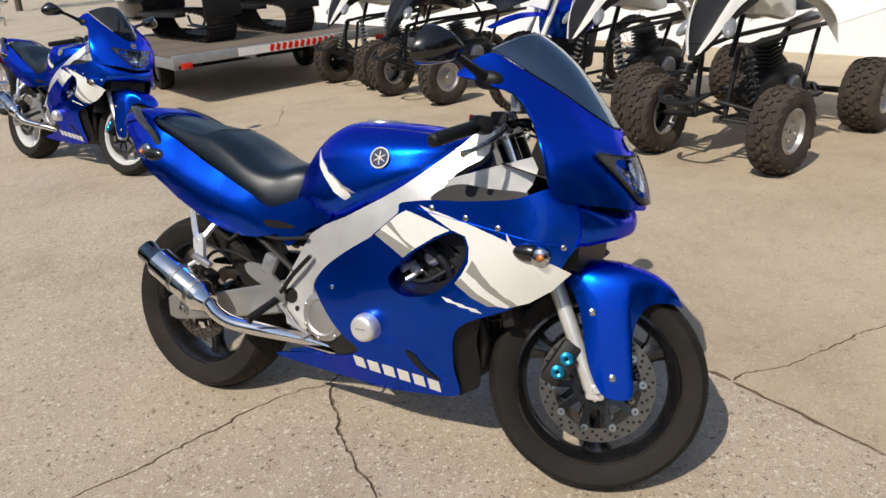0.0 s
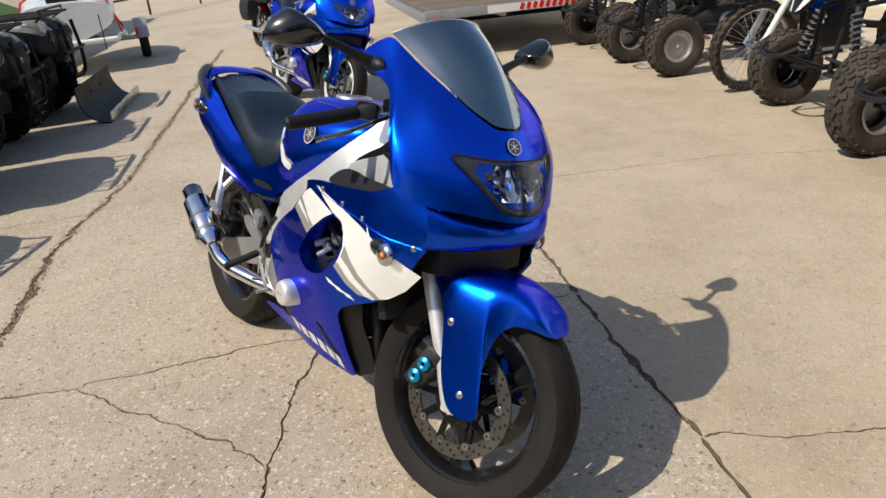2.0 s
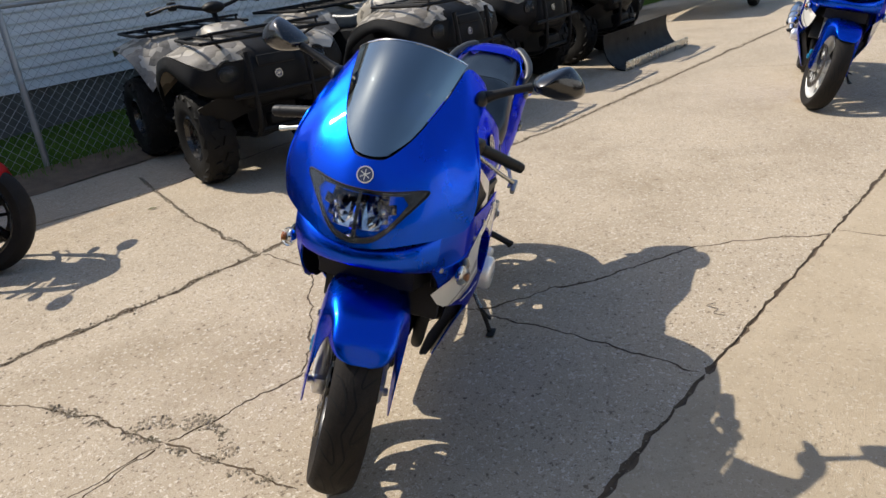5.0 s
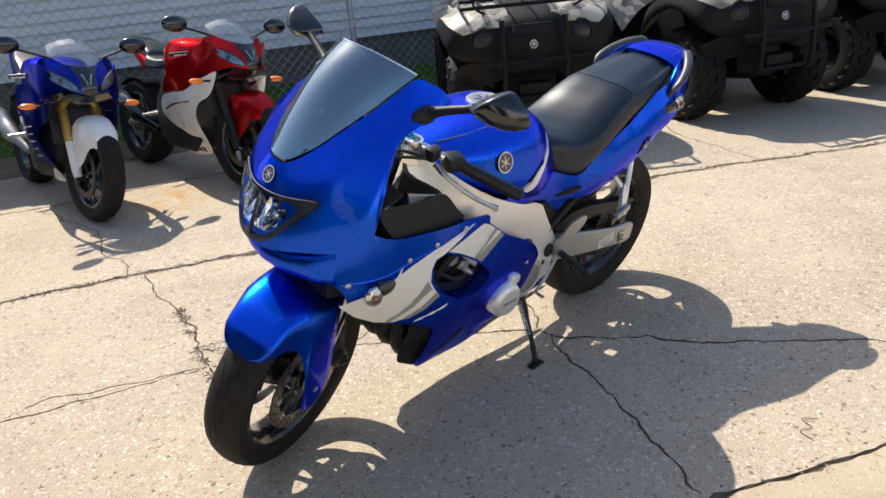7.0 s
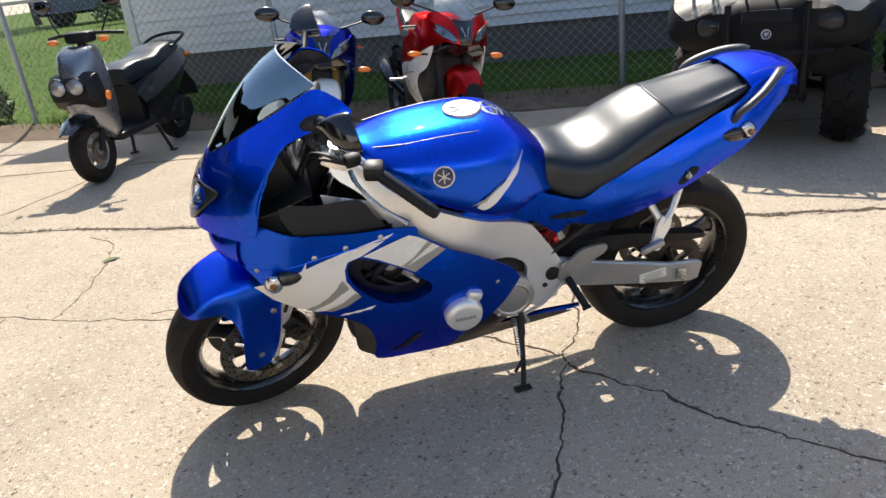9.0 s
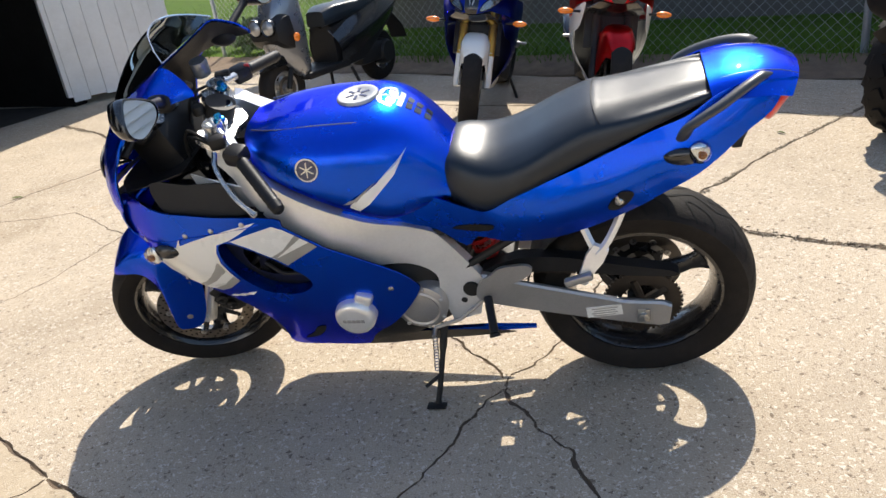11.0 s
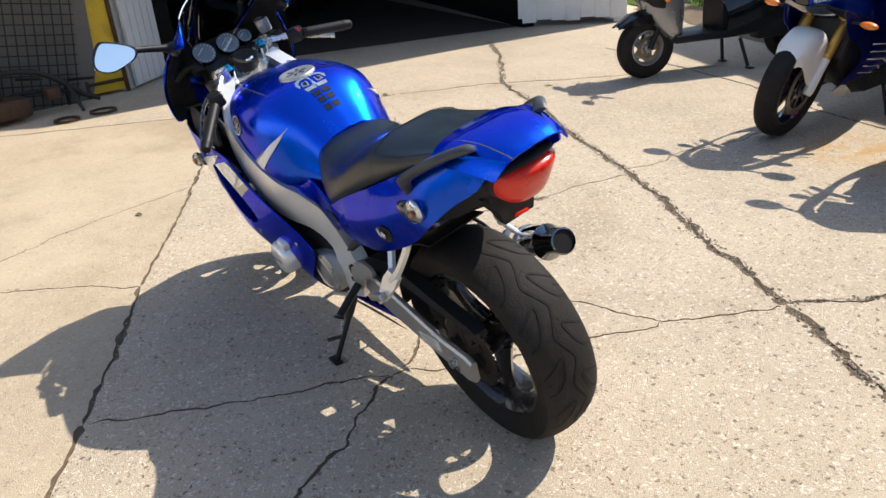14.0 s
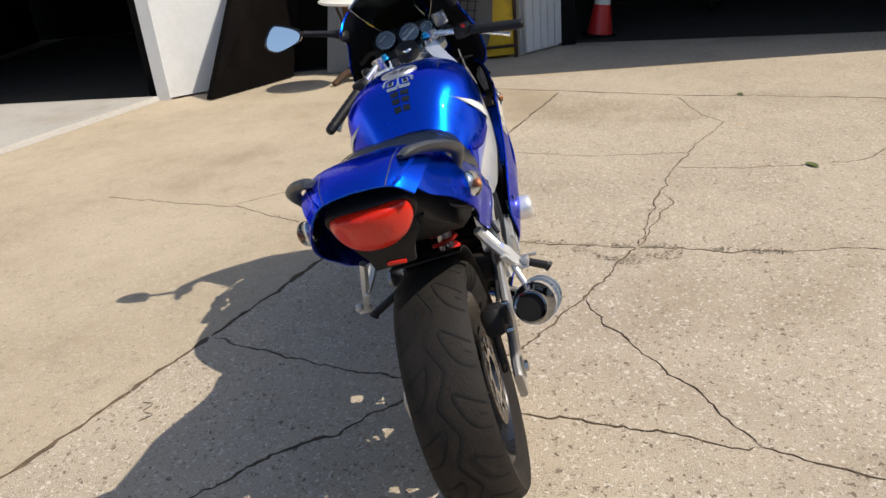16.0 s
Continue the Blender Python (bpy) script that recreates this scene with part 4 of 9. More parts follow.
        sheet(bm, cover if s < 0 else cover[:4] + [(0.48, .85), (0.47, .79)] + cover[8:], lambda x, z: V(x, s * (0.180 - 0.10 * max(0, x - .4)), z), step=0.035)
        part("cockpit_panel", bm, SILVER, root, "silver white inner cockpit panel", solid=0.004)
    bm = B()
    bar(bm, Vector((0.50, 0, 0.80)), Vector((0.50, 0, 0.80)) + 0.18 * RAKE, 0.04, 16)
    part("steering_head", bm, DARK, root)
    # sub-frame, battery box, inner mudguard: the dark mass under the seat
    bm = B()
    loft(bm, [section(x, [(0, z1), (hw, z1), (hw, z0), (0, z0)], 1) for x, hw, z0, z1 in ((-0.10, .11, .56, .72), (-0.25, .10, .56, .74), (-0.42, .09, .60, .80), (-0.60, .085, .68, .86), (-0.78, .08, .76, .90), (-0.90, .07, .82, .90))])
    part("under_tray", bm, BLACKP, root, "black plastic under-seat tray")
    bm = B()
    for s in (1, -1):
        tube(bm, [(-0.10, s * 0.13, 0.60), (-0.35, s * 0.13, 0.63), (-0.62, s * 0.12, 0.74), (-0.80, s * 0.09, 0.83)], 0.012, 8)
        tube(bm, [(-0.15, s * 0.13, 0.46), (-0.40, s * 0.13, 0.62)], 0.011, 8)
    part("sub_frame", bm, DARK, root)
    # unseen part before the tyre added to block sun patches in the shadow
    bm = B()
    quads(bm, [[(-0.648 + r * math.cos(a), y, 0.300 + r * math.sin(a)) for y in (-0.088, -0.05, 0, 0.05, 0.088)] for r, a in ((0.322, radians(q)) for q in range(2, 84, 8))])
    part("inner_mudguard", bm, BLACKP, root, solid=0.004)

    # fairing sides
    out = [(0.738, .735), (0.722, .780), (0.700, .806), (0.651, .812), (0.571, .781), (0.499, .770), (0.424, .763), (0.348, .760), (0.287, .752), (0.246, .742), (0.243, .722), (0.228, .706),
           (0.165, .655), (0.148, .640), (0.067, .592), (-0.017, .533), (-0.058, .482), (-0.058, .455), (-0.015, .392), (0.041, .335), (0.085, .300), (0.02, .264), (-0.12, .236), (-0.265, .206), (-0.27, .190), (-0.06, .180), (0.15, .176),
           (0.30, .190), (0.392, .214), (0.388, .300), (0.402, .395), (0.440, .445), (0.542, .489), (0.585, .518), (0.629, .545), (0.667, .590), (0.690, .640), (0.724, .690)]
    side_parts = []
    for s in (1, -1):
        bm = B()
        cut = out if s < 0 else [q for q in out if not (q[0] < .2 and q[1] < .29)]
        if s > 0:
            k = cut.index((0.085, .300)) + 1
            cut = cut[:k] + [(.118, .262), (.140, .220), (.175, .190)] + cut[k:]
        sheet(bm, curve(cut, 3, True), lambda x, z: V(x, s * FAIR(x, z), z), holes=[curve(HOLE, 3, True)], step=0.028)
        fs = part("side_fairing", bm, BLUE, root, "metallic blue side fairing with white sweep", solid=0.004)
        side_parts.append(fs)
        if s > 0:
            bm = B()
            loft(bm, [[(x, y0, z0), (x, y0, z1), (x, y0 + .010, z1 - .003), (x, y0 + .008, z0 + .004)] for x, y0, z0, z1 in ((.10, .095, .178, .20), (-.05, .085, .180, .212), (-.20, .060, .168, .198), (-.34, .030, .150, .166))])
            part("belly_tail", bm, BLUE, fs, "pointed blue tail of the belly pan")
        bm = B()
        sheet(bm, curve([(.375, .206), (.412, .220), (.440, .240), (.446, .30), (.446, .38), (.462, .45), (.42, .44), (.385, .39), (.372, .30)], 3, True), lambda x, z: V(x, s * (FAIR(x, z) - .014 - .25 * max(0, x - .38)), z), step=.04)
        part("belly_front", bm, BLACKP, fs, "black open front of the belly pan", solid=.003)
        bm = B()
        sheet(bm, curve(out, 3, True), lambda x, z: V(x, s * (FAIR(x, z) - .007), z), holes=[curve(HOLE, 3, True)], step=0.05)
        part("fairing_liner", bm, BLACKP, fs, "black unpainted inside of the fairing")

        def flat(pts, material, name, lift, sub=3, smooth=True, lab=""):
            q = B()
            sheet(q, curve(pts, sub, True) if sub else pts, lambda x, z: V(x, s * (FAIR(x, z) + lift), z), step=0.028)
            part(name, q, material, fs, lab)
        flat([(0.308, .744), (0.38, .727), (0.451, .707), (0.52, .684), (0.586, .660), (0.65, .630), (0.700, .602), (0.656, .554), (0.600, .516), (0.545, .497), (0.500, .503), (0.460, .524), (0.420, .556), (0.436, .580), (0.452, .612), (0.452, .650), (0.441, .676), (0.40, .690), (0.36, .712)],
             white_panel, "white_panel", 0.0015, 0)
        flat([(0.462, .618), (0.447, .586), (0.500, .540), (0.555, .502), (0.575, .506), (0.510, .556)], GREY_DECAL, "grey_stripe", 0.0028, 0)
        flat([(0.432, .568), (0.416, .553), (0.460, .518), (0.500, .498), (0.525, .500), (0.475, .530)], GREY_DECAL, "grey_stripe", 0.0028, 0)
        flat([(0.566, .668), (0.548, .695), (0.553, .672)], white_panel, "white_panel", 0.0028, 0)
        # model name as bars
        for k in range(3):
            x0 = 0.380 + 0.032 * k
            flat([(x0, .513 - .010 * k), (x0 + .026, .508 - .010 * k), (x0 + .040, .496 - .010 * k), (x0 + .014, .500 - .010 * k)], white_panel, "model_mark", 0.0015, 0)
        # upper white flash beside the frame
        flat([(0.186, .668), (0.240, .712), (0.269, .727), (0.352, .704), (0.398, .687), (0.355, .666), (0.290, .623)], white_panel, "white_flash", 0.0015, 0)
        flat([(0.168, .652), (0.186, .668), (0.290, .623), (0.262, .600)], GREY_DECAL, "grey_stripe", 0.0015, 0)
        flat([(0.205, .684), (0.217, .694), (0.262, .650), (0.300, .630), (0.285, .626)], GREY_DECAL, "grey_stripe", 0.0028, 0)
        # name strip low on the fairing as bars
        for k in range(6 if s < 0 else 0):
            x0 = 0.060 + 0.048 * k
            z0 = 0.277 - 0.0055 * k
            flat([(x0, z0), (x0 + .036, z0 - .004), (x0 + .036, z0 - .042), (x0, z0 - .038)], white_panel, "name_mark", 0.0015, 0)
        # dark vent low in the fairing
        flat([(0.245, .330), (0.275, .322), (0.300, .285), (0.345, .248), (0.30, .258), (0.265, .29)], GROOVE, "side_vent", 0.0018, 2)
        # inward lip round the engine opening
        bm = B()
        h = curve(HOLE, 3, True)
        h.append(h[0])
        quads(bm, [[(x, s * (FAIR(x, z) - d), z) for d in (0.0005, 0.02, 0.045)] for x, z in h])
        part("opening_lip", bm, BLUE, fs)
        for x, z in ((0.345, .74), (0.525, .704), (0.681, .667), (0.012, .481), (0.44, .722)):
            e = 0.01
            nrm = Vector((-(FAIR(x + e, z) - FAIR(x - e, z)) / 2 / e, 1, -(FAIR(x, z + e) - FAIR(x, z - e)) / 2 / e)).normalized()
            bm = B()
            screw(bm, (x, s * (FAIR(x, z) + 0.001), z), (nrm.x, s * nrm.y, nrm.z), 0.0075)
            part("fairing_screw", bm, STEEL, fs)
        # crease below the upper band
        bm = B()
        tube(bm, [(x, s * (FAIR(x, z) - 0.0005), z) for x, z in curve([(0.70, .668), (0.60, .682), (0.50, .700), (0.40, .718), (0.30, .735)], 4)], 0.0022, 6)
        part("crease", bm, BLUE, fs)
        # front indicator
        bm = B()
        o = Vector((0.632, s * 0.232, 0.648))
        ball(bm, o + Vector((-0.028, s * 0.004, 0.004)), 0.030, (1.3, 0.55, 0.75), 14)
        si = part("indicator", bm, BLACKG, root, "clear-lens front indicator")
        bm = B()
        ball(bm, o + Vector((0.010, s * 0.012, -0.002)), 0.027, (0.95, 0.75, 1.0), 16)
        part("lens", bm, CLEAR, si, "clear plastic lens").visible_shadow = False
        bm = B()
        ball(bm, o + Vector((0.006, s * 0.007, -0.002)), 0.022, (0.9, 0.55, 0.95), 12)
        part("lamp_bowl", bm, REFLECTOR, si)
        bm = B()
        ball(bm, o + Vector((0.012, s * 0.021, -0.002)), 0.009, (1, 0.7, 1), 10)
        part("bulb", bm, BULB, si)
        # air duct: black inner piece between cowl and frame, larger on the left
        up = 0.0 if s < 0 else 0.032
        bm = B()
        sheet(bm, curve([(0.330, .757), (0.345, .780), (0.378, .797 + up), (0.422, .803 + up), (0.483, .797 + 1.2 * up), (0.59, .794 + 1.6 * up), (0.56, .768), (0.486, .758), (0.407, .754)], 3, True), lambda x, z: V(x, s * (0.228 - 0.35 * (z - 0.76)), z), step=0.04)
        part("air_duct", bm, BLACKP, root, "black plastic air duct blade", solid=0.012)
        bm = B()
        tube(bm, curve([(0.62, s * 0.20, 0.93), (0.60, s * 0.14, 0.96), (0.58, s * 0.08, 0.93)], 3), 0.01, 8)
        part("screen_stay", bm, DARK, root)

    # chin: a short beak that runs back under the cowl; a black sheet stands for the shadow gap above it
    bm = B()
    patch(bm, [[(0.772, 0, .750), (0.796, 0, .732), (0.803, 0, .704), (0.785, 0, .681), (0.71, 0, .662)],
               [(0.760, .08, .754), (0.784, .080, .736), (0.791, .078, .705), (0.774, .075, .679), (0.70, .070, .660)],
               [(0.730, .140, .768), (0.756, .142, .745), (0.764, .141, .708), (0.746, .138, .676), (0.68, .128, .658)],
               [(0.692, .184, .792), (0.712, .190, .766), (0.722, .190, .716), (0.710, .184, .674), (0.655, .170, .656)]], 4, 4, True)
    ch = part("chin_fairing", bm, BLUE, root, "metallic blue beak under the headlamp", solid=0.003)
    bm = B()
    patch(bm, [[(.755, -.150, .790), (.795, 0, .752), (.755, .150, .790)], [(.722, -.150, .775), (.748, 0, .733), (.722, .150, .775)]], 4, 6)
    part("chin_gap_shade", bm, BLACKP, ch, solid=0.002)
    bm = B()
    loft(bm, [[(x, y, z) for y, z in ((-w, .70), (0, .715), (w, .70), (w, .60), (0, .58), (-w, .60))] for x, w in ((0.70, .13), (0.62, .16), (0.55, .17))])
    part("front_duct", bm, BLACKP, root)
    bm = B()
    patch(bm, [[(.765, 0, .79), (.62, 0, .82), (.50, 0, .86)], [(.74, .10, .80), (.62, .12, .82), (.5, .12, .86)], [(.66, .20, .83), (.60, .20, .84), (.5, .18, .86)]], 3, 3, True)
    part("nose_liner", bm, BLACKP, root, solid=0.003)

    # headlamp cowl
    cowl = [[(.748, 0, .950), (.778, 0, .895), (.812, 0, .815), (.826, 0, .752)],
            [(.738, .04, .955), (.770, .05, .897), (.804, .058, .816), (.814, .062, .757)],
            [(.690, .080, .990), (.738, .105, .915), (.766, .128, .828), (.775, .132, .768)],
            [(.630, .108, 1.032), (.686, .160, .950), (.711, .193, .850), (.717, .198, .776)],
            [(.560, .128, 1.072), (.622, .184, .988), (.657, .238, .888), (.662, .246, .798)],
            [(.500, .140, 1.107), (.552, .184, 1.042), (.606, .226, .966), (.634, .252, .900)],
            [(.450, .150, 1.132), (.470, .174, 1.092), (.518, .198, 1.050), (.570, .216, 1.010)],
            [(.400, .172, 1.110), (.405, .188, 1.092), (.425, .200, 1.074), (.455, .210, 1.056)],
            [(.372, .186, 1.082), (.371, .188, 1.079), (.371, .190, 1.076), (.372, .192, 1.072)]]
    bm = B()
    patch(bm, cowl, 4, 4, True)
    COWLX = tps([(s * q[1], q[2], q[0]) for r in cowl[:6] for q in r for s in ((1, -1) if q[1] else (1,))])
    half = [(0, .768), (.045, .776), (.078, .802), (.104, .832), (.130, .862), (.152, .891), (.135, .895), (.10, .891), (.05, .888), (0, .888)]
    full = curve(half, 3) + [V(-q[0], q[1]) for q in curve(half, 3)[-2:0:-1]]
    full = [(q[0], q[1]) for q in full]
    well = [(.004, .780), (.045, .787), (.074, .811), (.096, .838), (.112, .864), (.098, .881), (.05, .880), (.004, .880)]     # one reflector's mouth
    gone = [f for f in bm.faces if f.calc_center_median().x > .68 and any(inside((sy * f.calc_center_median().y, f.calc_center_median().z), [(0, .79), (.05, .80), (.075, .82), (.095, .850), (.095, .870), (0, .870)]) for sy in (1, -1))]
    bmesh.ops.delete(bm, geom=gone, context="FACES")
    co = part("upper_cowl", bm, BLUE, root, "metallic blue headlamp cowl", solid=0.004)
    bm = B()
    patch(bm, cowl, 4, 4, True)
    bmesh.ops.delete(bm, geom=[f for f in bm.faces if f.calc_center_median().x > .70 and abs(f.calc_center_median().y) < .13 and .77 < f.calc_center_median().z < .89], context="FACES")
    for v in bm.verts:
        v.co += (Vector((.50, 0, .96)) - v.co).normalized() * .008
    part("cowl_liner", bm, BLACKP, co, "black unpainted inside of the cowl")
    roundel(co, (.7675, 0, .918), (0, 1, 0), (-0.5, 0, 0.86), 0.021)
    # headlamp: dark bezel, two faceted bowls with a bulb cap each, a fluted centre, a clear lens
    bm = B()
    sheet(bm, full, lambda y, z: V(COWLX(y, z) + .0055, y, z), holes=[[(sy * y, z) for y, z in well] for sy in (1, -1)], step=.02)
    hl = part("headlamp", bm, LAMPBED, root, "clear headlamp with faceted chrome reflectors")
    bm = B()
    tube(bm, [(COWLX(y, z) + .006, y, z) for y, z in full + full[:1]], .0026, 6)
    part("lamp_seal", bm, BLACKP, hl)
    for sy in (1, -1):
        bm = B()
        mouth = [(q[0], q[1]) for q in curve(well, 3, True)]
        cy, cz = .056, .836
        rows = []
        for f, dp in ((1, 0), (.90, .014), (.76, .027), (.58, .037), (.38, .043), (.16, .046)):
            rows.append([(COWLX(y, z) + .0052 - dp - .25 * dp * (z - cz) / .05, sy * (cy + (y - cy) * f), cz + (z - cz) * f) for y, z in mouth])
        quads(bm, rows, True)
        bm.faces.new([bm.verts.new(q) for q in rows[-1]])
        rf = part("reflector", bm, REFLECTOR, hl, "faceted chrome reflector bowl", smooth=0)
        bm = B()
        ball(bm, (COWLX(cy, cz) - .024, sy * cy, cz), .012, (1.3, 1, 1), 14)
        part("bulb_cap", bm, CHROME, rf)
    bm = B()
    sheet(bm, full, lambda y, z: V(COWLX(y, z) + .0085 + .004 * min(1, max(0, 1 - abs(y) / .16)) ** .5, y, z), step=.02)
    part("lamp_glass", bm, CLEAR, hl).visible_shadow = False
    # screen
    ctr = [(.744, 0, .957), (.712, 0, 1.003), (.668, 0, 1.062), (.622, 0, 1.114), (.572, 0, 1.157), (.522, 0, 1.190)]
    edg = [(.734, .040, .962), (.687, .080, .996), (.627, .106, 1.038), (.557, .126, 1.079), (.497, .138, 1.114), (.447, .146, 1.141)]
    rows = []
    for c_, e_ in zip(ctr, edg):
        c_, e_ = np.array(c_), np.array(e_)
        row = []
        for t in (-1, -.8, -.5, -.25, 0, .25, .5, .8, 1):
            a = abs(t)
            q = c_ + (e_ - c_) * np.array([a ** 2.0, a, a ** 2.2])
            q[1] = e_[1] * t
            row.append(q)
        rows.append(row)
    bm = B()
    patch(bm, rows, 4, 3)
    sc = part("windscreen", bm, tinted, root, "smoked grey plastic windscreen", solid=0.003)
    sc.visible_shadow = True
    bm = B()
    for r in (rows[-1],):
        tube(bm, curve(r, 4), 0.0022, 6)
    part("screen_edge", bm, CHROME, sc)

    # fork, triple clamp, bars (turned with the steering)
    for s in (1, -1):
        bm = B()
        lo = ax + V(-.014, s * 0.080, -.002)
        tube(bm, [lo - FORK * 0.03 + V(.01, 0, 0), lo, lo + 0.10 * FORK, lo + 0.34 * FORK], [0.018, 0.023, 0.020, 0.022], 16)
        box(bm, (0.05, 0.034, 0.055), Matrix.Translation(lo + V(.010, 0, -.006)), 0.01)
        lathe(bm, [(0, s * 0.112), (0.010, s * 0.112), (0.012, s * 0.108), (0.012, s * 0.09)], (lo.x + .012, 0, lo.z), 12)
        fl = part("fork_leg", turned(bm, sw), SILVER, root, "silver lower fork leg")
        bm = B()
        bar(bm, lo + 0.33 * FORK, lo + 0.74 * FORK, 0.0205, 16)
        part("fork_tube", turned(bm, st), CHROME, fl)
        bm = B()
        lathe(bm, [(0, 0.018), (0.009, 0.018), (0.010, 0.010), (0.014, 0.008), (0.016, 0)], lo + 0.74 * FORK, 16, "z")
        part("fork_cap", turned(bm, st), ANOD, fl, "blue anodised fork cap")
        # caliper behind the leg with two blue bolts
        bm = B()
        cm = Matrix.Translation(ax + V(-.097, s * 0.075, .054)) @ Matrix.Rotation(radians(29), 4, "Y")
        box(bm, (0.055, 0.060, 0.125), cm, 0.012)
        box(bm, (0.030, 0.070, 0.060), cm @ Matrix.Translation((0.02, 0, 0)), 0.006)
        cal = part("brake_caliper", turned(bm, sw), DARK, root, "dark brake caliper with blue bolts")
        bm = B()
        for dz in (-0.021, 0.020):
            k = B()
            lathe(k, [(0.005, s * 0.012), (0.010, s * 0.014), (0.0175, s * 0.010), (0.0175, 0)], (0, 0, 0), 18)
            bmesh.ops.transform(k, matrix=cm @ Matrix.Translation((0.004, s * 0.034, dz)), verts=k.verts[:])
            me = bpy.data.meshes.new("tmp")
            k.to_mesh(me)
            k.free()
            bm.from_mesh(me)
            bpy.data.meshes.remove(me)
        part("caliper_bolt", turned(bm, sw), ANOD if s < 0 else DARK, cal, "blue anodised caliper bolt" if s < 0 else "")
        bm = B()
        tube(bm, curve([(0.665, s * 0.085, 0.43), (0.63, s * 0.09, 0.52), (0.60, s * 0.08, 0.62), (0.56, s * 0.06, 0.72)], 4), 0.005, 6)
        part("brake_hose", turned(bm, st), BLACKP, root)
        # clip-on bar with grip, lever, mirror
        g0, g1 = Vector((0.430, s * 0.115, 0.955)), Vector((0.307, s * 0.361, 0.864))
        d = (g1 - g0).normalized()
        bm = B()
        tube(bm, [g0, g0 + d * 0.14], 0.0112, 12)
        lathe(bm, [(0.019, -0.016), (0.026, -0.016), (0.026, 0.016), (0.019, 0.016)], g0 + V(0.01, -s * .015, .0), 18, "z", close=True)
        hb = part("handlebar", turned(bm, st), BRIGHT, root, "silver clip-on handlebar")
        bm = B()
        n = 15
        reach = (g1 - g0).length
        tube(bm, [g0 + d * (0.125 + (reach - 0.137) * k / n) for k in range(n + 1)], [0.0165 + (0.0015 if k % 2 else 0) for k in range(n + 1)], 12)
        lathe_pts = [g1 - d * 0.012, g1 + d * 0.010, g1 + d * 0.016]
        tube(bm, lathe_pts, [0.0175, 0.016, 0.010], 12)
        part("grip", turned(bm, st), BLACKP, hb, "black ribbed rubber grip")
        bm = B()
        box(bm, (0.055, 0.052, 0.045), Matrix.Translation(g0 + d * 0.098) @ Matrix.Rotation(-s * radians(30), 4, "Z"), 0.012)
        box(bm, (0.045, 0.03, 0.035), Matrix.Translation(g0 + d * 0.05 + V(.02, 0, .008)), 0.008)
        part("switch_box", turned(bm, st), BLACKP, hb)
        if s < 0:
            bm = B()
            box(bm, (0.014, 0.014, 0.016), Matrix.Translation(g0 + d * 0.098 + V(-.024, 0, .016)), 0.003)
            part("stop_switch", turned(bm, st), REDP, hb, "red engine stop switch")
        bm = B()
        lv = [g0 + d * 0.07 + V(.045, 0, -.004), g0 + d * 0.11 + V(.062, s * .012, -.012), g0 + d * 0.19 + V(.066, s * .01, -.026), g0 + d * 0.26 + V(.050, s * .004, -.036)]
        tube(bm, curve(lv, 5), [0.0075] * 4 + [0.006] * 10 + [0.007, 0.009], 8)
        part("brake_lever" if s < 0 else "clutch_lever", turned(bm, st), STEEL, hb, "bare metal lever")
        if s < 0:
            bm = B()
            lathe(bm, [(0.0, 0.045), (0.024, 0.045), (0.026, 0.040), (0.024, 0.0), (0.0, 0.0)], (0.48, -0.165, 0.965), 18, "z")
            part("brake_reservoir", turned(bm, st), CLEARLENS, hb, "pale plastic brake fluid reservoir")
        bm = B()
        for k in range(2):
            tube(bm, curve([g0 + d * 0.06 + V(.03, 0, 0), g0 + V(.08, -s * .03, -.02 * k), V(0.54, s * (.07 - .03 * k), 0.87), V(.52, s * .05, .74)], 4), 0.0042, 6)
        part("control_cable", turned(bm, st), BLACKP, root)

        # mirror: stalk from the cowl ear and a wedge-shaped head
        bm = B()
        ball(bm, (.462, s * .196, 1.062), .030, (1.35, 0.6, 0.8), 12)
        tube(bm, curve([(.452, s * .205, 1.070), (.440, s * .26, 1.092), (.428, s * .318, 1.112)], 3), [.017, .013, .0115, .011, .0105, .010, .012], 10)
        mi = part("mirror", bm, BLACKP, root, "black wedge-shaped rear-view mirror")
        glass_ = [(.318, 1.116), (.332, 1.098), (.372, 1.088), (.412, 1.086), (.440, 1.100), (.447, 1.118), (.436, 1.142), (.408, 1.168), (.388, 1.168), (.352, 1.150), (.326, 1.132)]
        rim = [(q[0], q[1]) for q in curve(glass_, 3, True)]
        bm = B()
        rows = []
        for f, dx, dy, dz in ((.94, -.002, 0, 0), (1.04, 0, 0, 0), (1.05, .010, 0, 0), (.97, .030, -.004, -.001), (.80, .050, -.012, -.003), (.52, .064, -.024, -.005), (.20, .071, -.036, -.006)):
            rows.append([(.388 + dx + .22 * (z - 1.125), s * (.385 + (y - .385) * f + dy), 1.125 + (z - 1.125) * f + dz) for y, z in rim])
        quads(bm, rows, True)
        bm.faces.new([bm.verts.new(q) for q in rows[-1]])
        part("mirror_head", bm, BLACKG, mi, "glossy black pointed mirror shell")
        bm = B()
        bm.faces.new([bm.verts.new((.3885 + .22 * (z - 1.125), s * (.385 + (y - .385) * .96), 1.125 + (z - 1.125) * .96)) for y, z in rim])
        part("mirror_glass", bm, MIRROR, mi)
    bm = B()
    tc = Vector((0.757, 0, 0.288)) + 0.715 * RAKE
